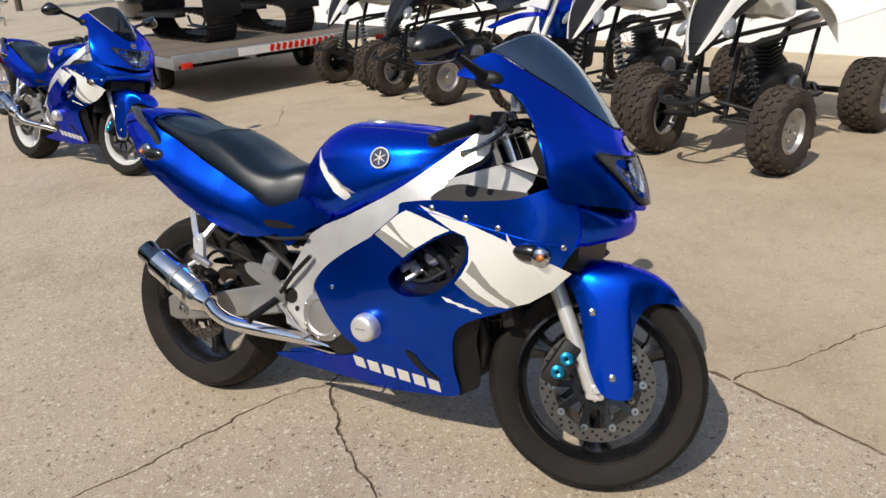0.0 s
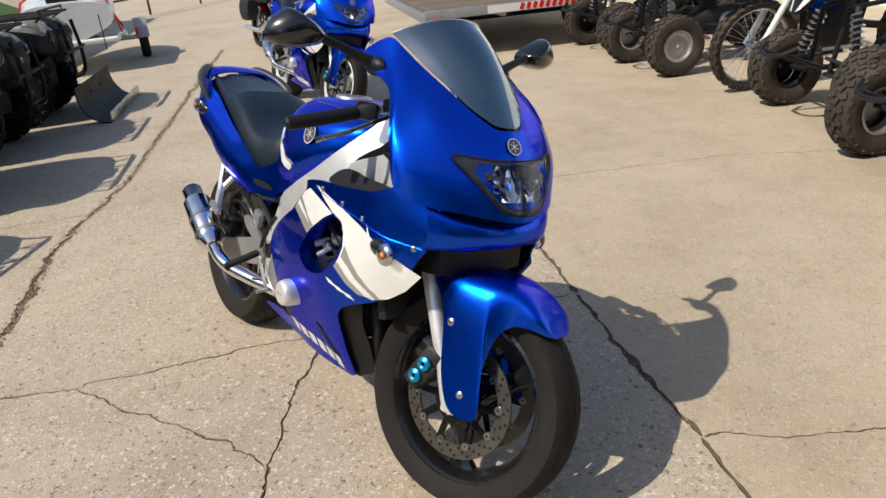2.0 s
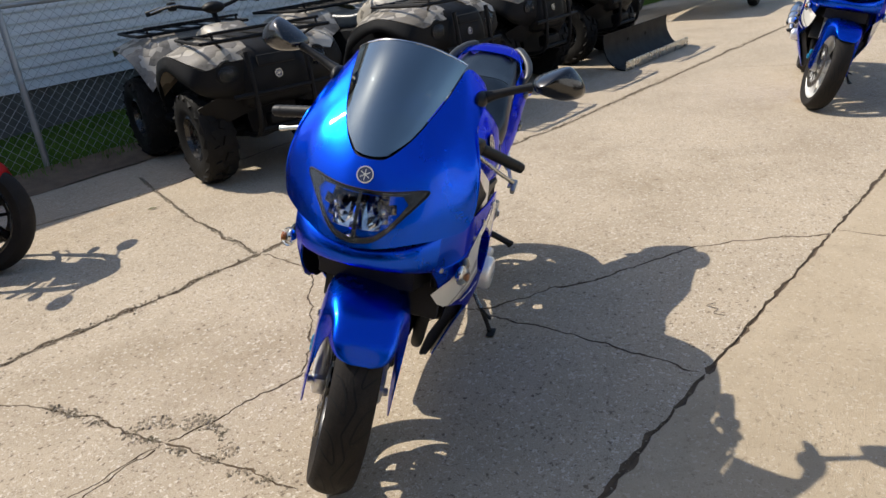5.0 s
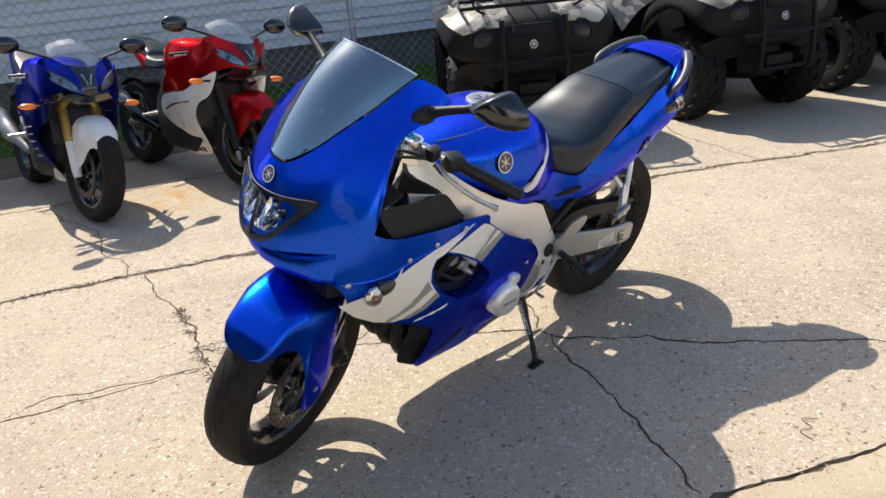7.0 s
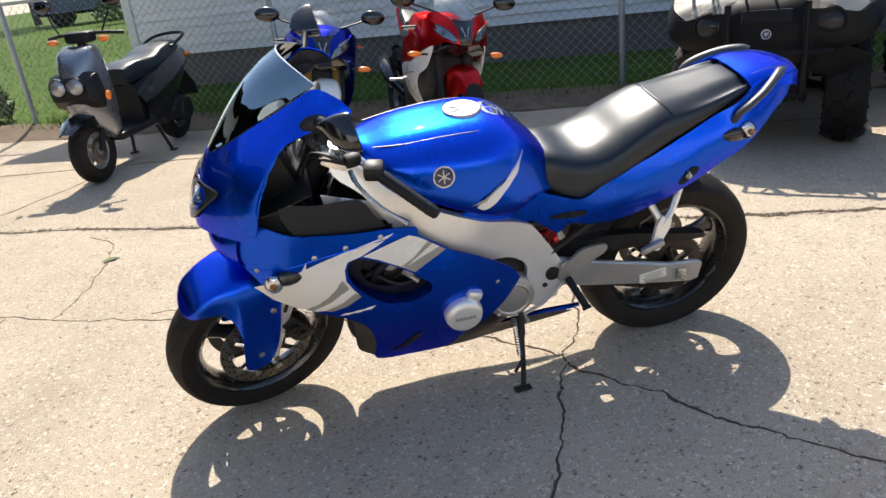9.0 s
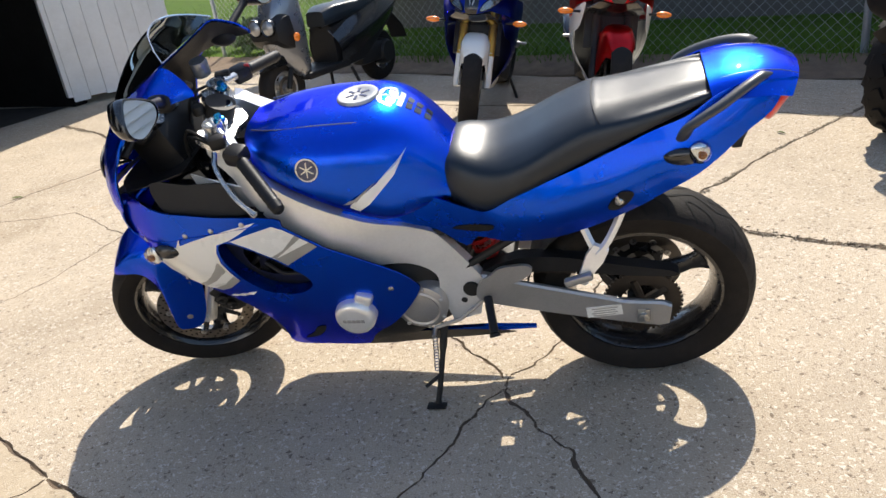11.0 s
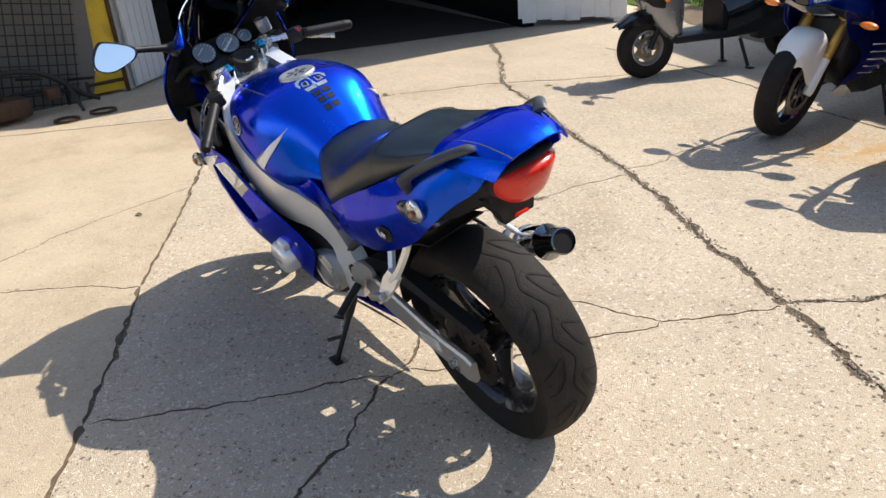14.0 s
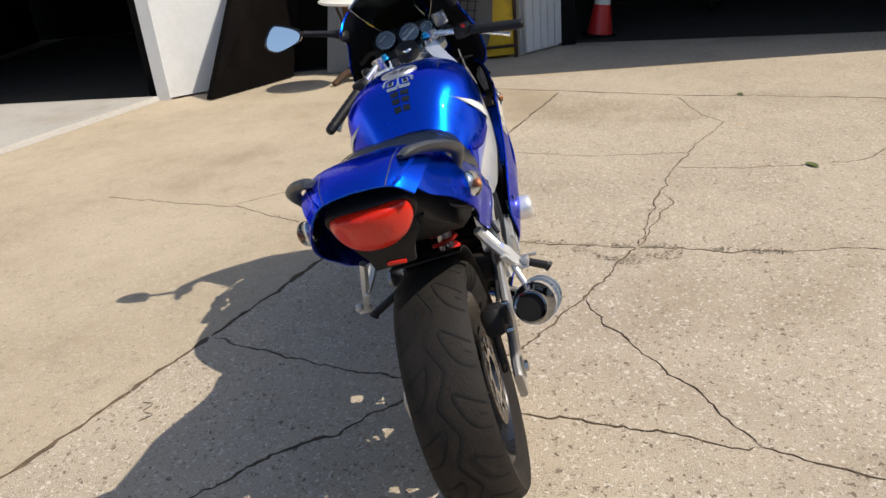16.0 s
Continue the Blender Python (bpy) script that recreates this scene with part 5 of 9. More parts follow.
    sheet(bm, curve([(-.135, -.02), (-.10, .03), (-.05, .012), (0, .02), (.05, .012), (.10, .03), (.135, -.02), (.10, -.045), (.05, -.055), (0, -.075), (-.05, -.055), (-.10, -.045)], 3, True),
          lambda a, b: tc + V(b * 1.12, a * 1.06, -0.0 + b * 0.45), step=0.03)
    cl = part("triple_clamp", turned(bm, st), BRIGHT, root, "polished alloy top fork clamp", solid=0.024)
    bm = B()
    lathe(bm, [(0, 0.026), (0.017, 0.026), (0.020, 0.020), (0.020, 0)], tc + V(-.04, 0, -.005), 18, "z")
    part("steering_nut", turned(bm, st), CHROME, cl)
    bm = B()
    lathe(bm, [(0, 0.022), (0.014, 0.022), (0.017, 0.018), (0.019, 0)], tc + V(.03, 0, .012), 18, "z")
    part("ignition_lock", turned(bm, st), DARK, cl)
    # added black block that hides bright ground behind the steering head
    bm = B()
    box(bm, (0.12, 0.20, 0.16), Matrix.Translation((0.60, 0, 0.87)) @ Matrix.Rotation(radians(20), 4, "Y"), 0.02)
    part("cockpit_filler", bm, BLACKP, root)
    # instruments
    bm = B()
    box(bm, (0.05, 0.23, 0.10), Matrix.Translation((0.620, 0.025, 0.965)) @ Matrix.Rotation(radians(38), 4, "Y"), 0.02)
    ip = part("instrument_panel", bm, BLACKP, root, "black instrument panel with two round dials")
    for y, r in ((0.080, .040), (-0.010, .040), (-.075, .026)):
        mm = Matrix.Translation((0.588, y, 0.982)) @ Matrix.Rotation(radians(-52), 4, "Y")
        k = B()
        lathe(k, [(0, 0), (r * .94, 0)], (0, 0, 0.010), 28, "z")
        part("dial", turned(k, mm), DIAL, ip)
        k = B()
        lathe(k, [(r * .94, 0.010), (r * 0.97, 0.016), (r, 0.012), (r, -0.02)], (0, 0, 0), 28, "z")
        part("dial_ring", turned(k, mm), BLACKG, ip)
        k = B()
        box(k, (0.0018, r * 0.8, 0.001), Matrix.Translation((r * .2, r * .25, 0.0125)) @ Matrix.Rotation(0.6, 4, "Z"))
        for j in range(14):
            a = j * 0.36 + 0.6
            box(k, (0.0012, r * 0.14, 0.0008), Matrix.Rotation(a, 4, "Z") @ Matrix.Translation((0, r * 0.78, 0.012)))
        part("dial_mark", turned(k, mm), WHITE, ip)

    # front mudguard
    stn = [((.204, .220), (.203, .218), .026), ((.194, .236), (.190, .224), .058), ((.172, .268), (.156, .232), .078), ((.13, .298), (.112, .224), .086), ((.095, .312), (.084, .184), .097), ((.065, .320), (.074, .10), .109), ((.045, .324), (.088, .0), .116),
           ((.02, .326), (.056, -.020), .118), ((-.01, .326), (.008, -.008), .118), ((-.04, .323), (-.032, .07), .114), ((-.075, .315), (-.06, .19), .104), ((-.11, .302), (-.09, .25), .096), ((-.135, .288), (-.13, .28), .085)]
    stn = [((ax.x + p[0], ax.z + p[1]), (ax.x + q[0], ax.z + q[1]), w) for p, q, w in stn]
    rows = []
    for cpt, bpt, w in stn:
        row = []
        for k in range(21):
            t = -1 + k / 10
            a = abs(t)
            f = 1 - a ** 3.2
            y = w * math.copysign(1 - (1 - min(1, a / 0.72)) ** 2.0 if a < 0.72 else 1 + 0.06 * (a - .72), t)
            row.append((bpt[0] + (cpt[0] - bpt[0]) * f, y, bpt[1] + (cpt[1] - bpt[1]) * f))
        rows.append(row)
    bm = B()
    cols = [curve([r[j] for r in rows], 4) for j in range(21)]
    quads(bm, cols)
    fd = part("front_mudguard", turned(bm, sw), BLUE, root, "metallic blue front mudguard", solid=0.003)
    for s in (1, -1):
        for x, z in ((-.03, .196), (.034, .034)):
            bm = B()
            screw(bm, (ax.x + x, s * .119, ax.z + z), (0, s, 0), 0.0095)
            part("mudguard_bolt", turned(bm, sw), STEEL, fd)

    # tank
    st_t = [(.345, [(0, .925), (.05, .922), (.085, .905), (.095, .880), (.08, .855), (0, .84)]),
            (.315, [(0, .944), (.075, .938), (.125, .915), (.140, .875), (.125, .825), (0, .79)]),
            (.235, [(0, .973), (.085, .968), (.155, .935), (.180, .870), (.170, .795), (0, .74)]),
            (.137, [(0, .988), (.090, .982), (.165, .945), (.196, .860), (.188, .748), (0, .70)]),
            (.039, [(0, .984), (.090, .978), (.165, .940), (.198, .845), (.190, .706), (0, .67)]),
            (-.015, [(0, .970), (.085, .963), (.155, .925), (.190, .830), (.186, .690), (0, .66)]),
            (-.065, [(0, .936), (.075, .927), (.135, .895), (.172, .815), (.174, .690), (0, .66)]),
            (-.125, [(0, .880), (.065, .872), (.110, .850), (.140, .790), (.150, .705), (0, .67)]),
            (-.180, [(0, .820), (.060, .812), (.095, .785), (.115, .745), (.12, .700), (0, .68)])]
    low = {.345: .008, .315: .022, .235: .036, .137: .042, .039: .038, -.015: .026, -.065: .008, -.125: -.004, -.180: .004}
    st_t = [(x, [(y, z - low[x] * min(1, max(0, (z - .84) / .08))) for y, z in h]) for x, h in st_t]
    bm = B()
    loft(bm, [section(x, h, 5) for x, h in st_t], sub=4)
    tk = part("fuel_tank", bm, BLUE, root, "metallic blue fuel tank with white flashes")

    xs = [q[0] for q in st_t][::-1]

    def tank_y(x, z):
        """Half-width of the tank at x, z."""
        hs = []
        for xx, h in st_t:
            c_ = curve(h, 6)
            zz, yy = [q[1] for q in c_], [q[0] for q in c_]
            k = int(np.argmax(yy))
            hs.append(np.interp(-z, [-v for v in zz[:k + 1]], yy[:k + 1]) if z > zz[k] else np.interp(-z, [-v for v in zz[k:]], yy[k:]))
        return float(np.interp(x, xs, hs[::-1]))
    for s in (1, -1):
        o = Vector((.151, s * (tank_y(.151, .854) + .004), .854))
        roundel(tk, o, (-s, 0, 0) if s > 0 else (1, 0, 0), (0, s * -0.28, .96), 0.030)
        bm = B()
        sheet(bm, [(-.095, .868), (-.060, .815), (.010, .752), (.052, .722), (.085, .733), (.045, .765), (-.018, .806)], lambda x, z: V(x, s * (tank_y(x, z) + .0065), z), step=0.012)
        part("white_flash", bm, WHITE, tk)
        bm = B()
        sheet(bm, [(-.018, .812), (.045, .771), (.118, .738), (.100, .738), (.040, .764)], lambda x, z: V(x, s * (tank_y(x, z) + .0065), z), step=0.012)
        part("grey_flash", bm, GREY_DECAL, tk)
        bm = B()
        tube(bm, [(x, s * (y + .0005), z) for x, y, z in curve([(.318, .088, .918), (.235, .108, .923), (.137, .115, .930), (.039, .115, .930), (-.02, .108, .922)], 5)], 0.0022, 6)
        part("tank_seam", bm, LOGOBG, tk)
    bm = B()
    k = B()
    lathe(k, [(0, .004), (.034, .004), (.038, .006), (.052, .005), (.055, .002), (.056, -.004)], (0, 0, 0), 32, "z")
    part("filler_cap", turned(k, Matrix.Translation((.045, 0, .947))), ALLOY, tk, "silver and black round filler cap")
    bm.free()
    bm = B()
    for j in range(6):
        a = j * math.pi / 3
        box(bm, (.008, .022, .001), Matrix.Translation((.045, 0, .9518)) @ Matrix.Rotation(a, 4, "Z") @ Matrix.Translation((0, .021, 0)))
    part("cap_mark", bm, LOGOBG, tk)
    # tank pad: pale trident figure over two dark blocks, laid on the tank's skin
    def tank_z(x, y):
        """Height of the tank's top at x, y."""
        hs = []
        for xx, h in st_t:
            c_ = curve(h, 6)
            k = int(np.argmax([q[0] for q in c_]))
            hs.append(np.interp(abs(y), [q[0] for q in c_[:k + 1]], [q[1] for q in c_[:k + 1]]))
        c_ = curve([(q,) for q in hs[::-1]], 6)
        xx = curve([(q,) for q in xs], 6)
        return float(np.interp(x, [q[0] for q in xx], [q[0] for q in c_]))

    def pad_piece(name, pts, material, lift=.0018, label="", both=True):
        for sy in ((1, -1) if both else (1,)):
            q = B()
            sheet(q, [(x, sy * y) for x, y in pts], lambda x, y: V(x, y, tank_z(x, y) + lift), step=.008)
            part(name, q, material, tk, label)
    PADS = mat("pad_silver", (0.62, 0.64, 0.66), 0.22, 0.85, 0.1, 12)
    pad_piece("tank_pad", [(-.010, .006), (-.008, .024), (-.018, .040), (-.036, .048), (-.052, .044), (-.046, .038), (-.030, .037), (-.022, .026), (-.020, .008)], PADS, label="silver trident-shaped tank pad")
    pad_piece("pad_block", [(-.034, .012), (-.034, .030), (-.052, .034), (-.056, .014)], PADS)
    pad_piece("pad_block", [(-.037, .016), (-.037, .027), (-.049, .029), (-.052, .018)], BLACKG, .0030)
    pad_piece("pad_stem", [(-.004, -.004), (-.004, .004), (-.064, .006), (-.064, -.006)], PADS, both=False)
    pad_piece("pad_block", [(-.062, .002), (-.060, .036), (-.072, .034), (-.074, .002)], PADS)
    for x0, w in ((-.080, .028), (-.100, .026), (-.122, .024)):
        pad_piece("pad_block", [(x0, .003), (x0, w), (x0 - .014, w - .002), (x0 - .014, .003)], BLACKG)

    # seat
    ss = [(-.120, .782, .722, .075), (-.150, .806, .708, .105), (-.200, .812, .688, .132), (-.260, .800, .676, .150), (-.320, .806, .708, .158), (-.380, .828, .737, .158), (-.440, .860, .764, .152), (-.500, .888, .792, .145), (-.535, .900, .808, .141),
          (-.560, .903, .818, .138), (-.620, .910, .845, .132), (-.700, .924, .878, .122), (-.770, .937, .905, .110), (-.815, .940, .922, .098)]
    bm = B()
    loft(bm, [section(x, [(0, zt), (w * .45, zt - .002), (w * .80, zt - .016), (w * .98, zt - .42 * (zt - zl)), (w * 1.03, zl), (w * .6, zl - .012), (0, zl - .015)], 4) for x, zt, zl, w in ss], sub=4)
    se = part("seat", bm, VINYL, root, "black vinyl two-step seat")
    bm = B()
    tube(bm, curve([(-.575, -.142, .845), (-.552, -.118, .884), (-.538, -.07, .900), (-.534, 0, .9015), (-.538, .07, .900), (-.552, .118, .884), (-.575, .142, .845), (-.66, .130, .868)], 5), 0.0011, 6)
    part("seat_seam", bm, BLACKP, se)

    # tail
    tl = [(-.045, .695), (-.125, .724), (-.160, .714), (-.225, .688), (-.270, .682), (-.330, .712), (-.385, .738), (-.440, .762), (-.500, .788), (-.560, .814), (-.640, .850), (-.700, .876), (-.750, .900), (-.800, .930), (-.85, .946), (-.90, .946), (-.955, .940), (-.982, .934),
          (-.955, .925), (-.925, .880), (-.87, .845), (-.814, .800), (-.746, .745), (-.665, .690), (-.578, .645), (-.49, .606), (-.40, .582), (-.30, .585), (-.236, .598), (-.20, .565), (-.128, .622), (-.05, .655)]
    for s in (1, -1):
        bm = B()
        sheet(bm, curve(tl, 3, True), lambda x, z: V(x, s * TAIL(x, z), z), step=0.03)
        tp = part("tail_fairing", bm, BLUE, root, "metallic blue tail side panel", solid=0.004)
        # slot and lock recess: flat black patches stand for the shade inside
        bm = B()
        sheet(bm, curve([(-.28, .640), (-.22, .640), (-.17, .625), (-.22, .618), (-.27, .622)], 3, True), lambda x, z: V(x, s * (TAIL(x, z) + .0015), z), step=0.03)
        part("tail_slot_shade", bm, GROOVE, tp)
        bm = B()
        sheet(bm, curve([(-.565, .690), (-.595, .735), (-.625, .728), (-.615, .700), (-.585, .675)], 3, True), lambda x, z: V(x, s * (TAIL(x, z) + .0015), z), step=0.03)
        if s > 0:
            hk = part("lock_recess_shade", bm, GROOVE, tp, "flat black patch for the shaded helmet lock recess")
            bm = B()
            ball(bm, (-.592, TAIL(-.592, .708) + .004, .708), .011, (1, .6, 1), 12)
            bar(bm, (-.592, TAIL(-.592, .708) + .008, .708), (-.585, TAIL(-.592, .708) + .010, .728), .004, 6)
            part("helmet_lock", bm, STEEL, hk)
        else:
            bm.free()
        bm = B()
        o = Vector((-.770, s * .178, .822))
        ball(bm, o + V(.035, -s * .004, -.010), .028, (1.6, .5, .8), 12)
        ind = part("indicator", bm, BLACKG, root, "clear-lens rear indicator")
        bm = B()
        ball(bm, o, .027, (.95, .75, 1), 16)
        part("lens", bm, CLEAR, ind, "clear plastic lens").visible_shadow = False
        bm = B()
        ball(bm, o + V(.004, -s * .004, 0), .022, (.9, .5, .95), 12)
        part("lamp_bowl", bm, REFLECTOR, ind)
        bm = B()
        ball(bm, o + V(-.004, s * .010, 0), .009, (1, .7, 1), 10)
        part("bulb", bm, BULB, ind)
        bm = B()
        spine = curve([(-.732, s * .152, .842), (-.742, s * .166, .876), (-.764, s * .170, .898), (-.812, s * .156, .924), (-.860, s * .128, .946), (-.896, s * .100, .956), (-.912, s * .084, .955)], 4)
        rows = []
        for i, q in enumerate(spine):
            d = V(*(spine[min(i + 1, len(spine) - 1)] - spine[max(i - 1, 0)])).normalized()
            wd = d.cross(V(0, s * -.35, 1)).normalized()
            th = wd.cross(d).normalized()
            e = min(1, .45 + (len(spine) - 1 - i) / 6)
            rows.append([V(*q) + wd * .0155 * math.cos(a) + th * .0105 * e * math.sin(a) for a in (2 * math.pi * k / 12 for k in range(12))])
        loft(bm, rows)
        part("grab_rail", bm, RAILP, root, "grey-black plastic grab rail")
        # passenger peg hanger
        bm = B()
        tube(bm, curve([(-.498, s * .138, .612), (-.512, s * .155, .585), (-.532, s * .180, .548)], 3), .011, 6)
        tube(bm, curve([(-.600, s * .140, .655), (-.588, s * .150, .625), (-.560, s * .170, .575), (-.532, s * .182, .545)], 3), .011, 6)
        loft(bm, [[V(x, s * y, z) + V(a, s * b, c) for a, b, c in ((-.018 * f, .007, -.010 * f), (-.018 * f, -.007, -.010 * f), (.018 * f, -.007, .010 * f), (.018 * f, .007, .010 * f))] for x, y, z, f in ((-.545, .174, .565, 1.0), (-.528, .186, .540, 1.15), (-.512, .197, .515, .85), (-.501, .206, .494, .75))])
        lathe(bm, [(0, -.016), (.011, -.016), (.011, .016), (0, .016)], (-.500, s * .208, .492), 12)
        ph = part("peg_hanger", bm, SILVER, root, "silver passenger footrest hanger")
        bm = B()
        box(bm, (.075, .020, .022), Matrix.Translation((-.486, s * .218, .496)) @ Matrix.Rotation(radians(20), 4, "Y"), .006)
        part("footrest", bm, ALLOY, ph)
        # rider peg, heel plate
        bm = B()
        sheet(bm, curve([(-.215, .440), (-.250, .468), (-.278, .492), (-.340, .500), (-.362, .490), (-.356, .468), (-.322, .446), (-.285, .428), (-.262, .395), (-.232, .372), (-.205, .395)], 3, True), lambda x, z: V(x, s * .162, z), step=.04)
        hp = part("heel_plate", bm, ALLOY, root, "grey alloy heel plate and footrest", solid=.010)
        bm = B()
        bar(bm, (-.235, s * .165, .395), (-.258, s * .262, .352), .012, 10)
        bar(bm, (-.258, s * .262, .352), (-.260, s * .268, .346), .015, 10)
        part("footrest", bm, BLACKP, hp)
        bm = B()
        tube(bm, [(-.22, s * .165, .385), (-.15, s * .180, .330), (-.08, s * .200, .318), (-.08, s * .235, .316)], .006, 8)
        part("foot_lever", bm, ALLOY, hp)
    bm = B()
    patch(bm, [[(-.792, 0, .950), (-.85, 0, .961), (-.91, 0, .963), (-.957, 0, .956), (-.990, 0, .943)],
               [(-.792, .055, .948), (-.85, .055, .959), (-.91, .053, .960), (-.956, .048, .952), (-.987, .042, .939)],
               [(-.794, .100, .938), (-.85, .097, .949), (-.905, .090, .949), (-.950, .082, .940), (-.980, .072, .928)],
               [(-.800, .131, .915), (-.85, .129, .922), (-.90, .121, .920), (-.940, .110, .912), (-.968, .098, .902)]], 5, 5, True)
    part("tail_cover", bm, BLUE, root, "bright blue tail cover", solid=.004)
    # seams of the lift-off tail cover
    for s in (1, -1):
        bm = B()
        tube(bm, curve([(-.80, s * .080, .9440), (-.85, s * .076, .9550), (-.91, s * .070, .9565), (-.953, s * .064, .9480), (-.984, s * .056, .9350)], 4), .0014, 6)
        part("cover_seam", bm, LOGOBG, root)
    # tail lamp: a raked oval lens with thickness, in a black surround
    rk, nr = V(-.50, 0, .866), V(-.866, 0, -.50)
    lc = V(-.955, 0, .853)
    bm = B()
    rows = []
    for f, d_ in ((.99, -.020), (1.0, .004), (.965, .009), (.86, .0125), (.62, .0155), (.30, .017)):
        rows.append([lc + V(0, .077 * f * math.copysign(abs(math.cos(a)) ** .82, math.cos(a)), 0) + rk * (.047 * f * math.copysign(abs(math.sin(a)) ** .82, math.sin(a))) + nr * (d_ - .03 * abs(math.cos(a)) ** 2 * f * f) for a in (2 * math.pi * k / 40 for k in range(40))])
    quads(bm, rows, True)
    bm.faces.new([bm.verts.new(q) for q in rows[-1]])
    tlamp = part("tail_lamp", bm, REDLENS, root, "red oval tail lamp")
    bm = B()
    loft(bm, [[lc + V(0, .086 * f * math.cos(a), 0) + rk * (.056 * f * math.sin(a)) + nr * (d_ - .03 * abs(math.cos(a)) ** 2) for a in (2 * math.pi * k / 32 for k in range(32))] for f, d_ in ((.9, -.045), (1.0, -.030), (1.02, -.012), (.98, -.006))])
    part("lamp_surround", bm, BLACKP, tlamp, "black lamp surround")
    bm = B()
    loft(bm, [section(x, [(0, z1), (w, z1 - .01), (w, z0), (0, z0 - .01)], 2) for x, w, z0, z1 in ((-.905, .066, .845, .910), (-.86, .088, .810, .920), (-.75, .105, .75, .89), (-.60, .105, .68, .82))])
    part("tail_core", bm, BLACKP, root)
    bm = B()
    loft(bm, [[(x - dx, -w, z), (x - dx, w, z), (x + dx, w, z), (x + dx, -w, z)] for x, dx, w, z in ((-.845, .04, .085, .83), (-.858, .030, .060, .795), (-.866, .018, .046, .770), (-.872, .010, .040, .745))])
    pb = part("plate_bracket", bm, BLACKP, root, "black number plate bracket")
    bm = B()
    box(bm, (.006, .040, .009), Matrix.Translation((-.884, -.004, .752)) @ Matrix.Rotation(.12, 4, "X"), .003)
    part("rear_reflector", bm, REDLENS, pb, "small red reflector strip")

    # rear brake on the right
    bm = B()
    box(bm, (.125, .050, .070), Matrix.Translation((-.600, -.112, .418)) @ Matrix.Rotation(radians(22), 4, "Y"), .014)
    box(bm, (.070, .066, .046), Matrix.Translation((-.606, -.116, .428)) @ Matrix.Rotation(radians(22), 4, "Y"), .010)
    box(bm, (.05, .014, .10), Matrix.Translation((-.645, -.105, .355)) @ Matrix.Rotation(radians(22), 4, "Y"), .006)
    cal = part("brake_caliper", bm, DARK, root, "black rear brake caliper")
    bm = B()
    tube(bm, curve([(-.575, -.130, .450), (-.52, -.142, .505), (-.45, -.140, .520), (-.36, -.145, .50), (-.27, -.150, .46)], 4), .0055, 8)
    part("brake_hose", bm, BLACKP, cal)
    bm = B()
    for x, z in ((-.570, .436), (-.632, .398)):
        lathe(bm, [(0, -.152), (.007, -.152), (.007, -.13)], (x, 0, z), 6)
    part("bolt", bm, STEEL, cal)

    # exhaust on the right
    a, b = Vector((-.452, -.235, .372)), Vector((-.738, -.212, .500))
    d = (b - a).normalized()
    bm = B()
    tube(bm, [a - d * .012, a + d * .018, a + d * .022, a + d * .20, a + d * .236], [.030, .047, .050, .050, .050], 24)
    ex = part("silencer", bm, CHROME, root, "short chrome exhaust silencer")
    for q in (.05, .135):
        bm = B()
        tube(bm, [a + d * (q - .008), a + d * (q + .008)], .0525, 24)
        part("silencer_band", bm, STEEL, ex)
    bm = B()
    tube(bm, [a + d * .234, a + d * .238, a + d * .264, b - d * .004, b, b + d * .0015], [.0500, .0490, .0355, .0365, .0360, .0315], 28, False)
    part("outlet", bm, SMOKED, ex, "dark polished exhaust outlet")
    bm = B()
    tube(bm, [b - d * .012, b - d * .002], .0320, 24)
    part("outlet_mouth", bm, GROOVE, ex)
    bm = B()
    tube(bm, curve([a - d * .005, (-.42, -.225, .335), (-.37, -.205, .308), (-.28, -.165, .29), (-.18, -.11, .27), (-.08, -.06, .24)], 5), .023, 14)
    part("exhaust_pipe", bm, CHROME, ex, "bright steel link pipe")
    bm = B()
    tube(bm, curve([a + d * .12 + V(0, .02, .045), (-.52, -.19, .50), (-.515, -.185, .545)], 3), .008, 8)
    part("silencer_stay", bm, SILVER, ex)
    # side stand
    if stand:
        bm = B()
        tube(bm, curve([(-.088, .135, .275), (-.078, .185, .20), (-.066, .235, .125), (-.056, .266, .074)], 4), [.012] * 4 + [.0085] * 8 + [.010], 10)
        box(bm, (.058, .030, .008), Matrix.Translation((-.052, .273, .070)) @ Matrix.Rotation(radians(13.5), 4, "X"), .004)
        bar(bm, (-.070, .220, .148), (-.030, .262, .140), .006, 6)
        sd = part("side_stand", bm, DARK, root, "black steel side stand, folded out")
        bm = B()
        for k in range(14):
            lathe(bm, [(.006, -.002), (.009, 0), (.006, .002)], (-.060, .155 + .0046 * k, .262 - .0075 * k), 8, "z")
        part("stand_spring", bm, STEEL, sd)
    # dust-dark cables along the frame
    bm = B()
    tube(bm, curve([(-.12, -.16, .60), (-.25, -.155, .585), (-.36, -.15, .60), (-.42, -.17, .56)], 4), .006, 6)
    tube(bm, curve([(-.10, -.17, .55), (-.17, -.17, .48), (-.22, -.16, .42)], 4), .007, 6)
    part("cable", bm, BLACKP, root)
    bm = B()
    box(bm, (.05, .03, .07), Matrix.Translation((-.27, -.15, .50)) @ Matrix.Rotation(.4, 4, "Y"), .012)
    part("brake_reservoir", bm, CLEARLENS, root)
    return root


LEAN = 13.5
sport_tourer(pose(0, 0, 0.002, -LEAN), "metallic blue faired sport motorcycle leaning on its side stand", RIM)


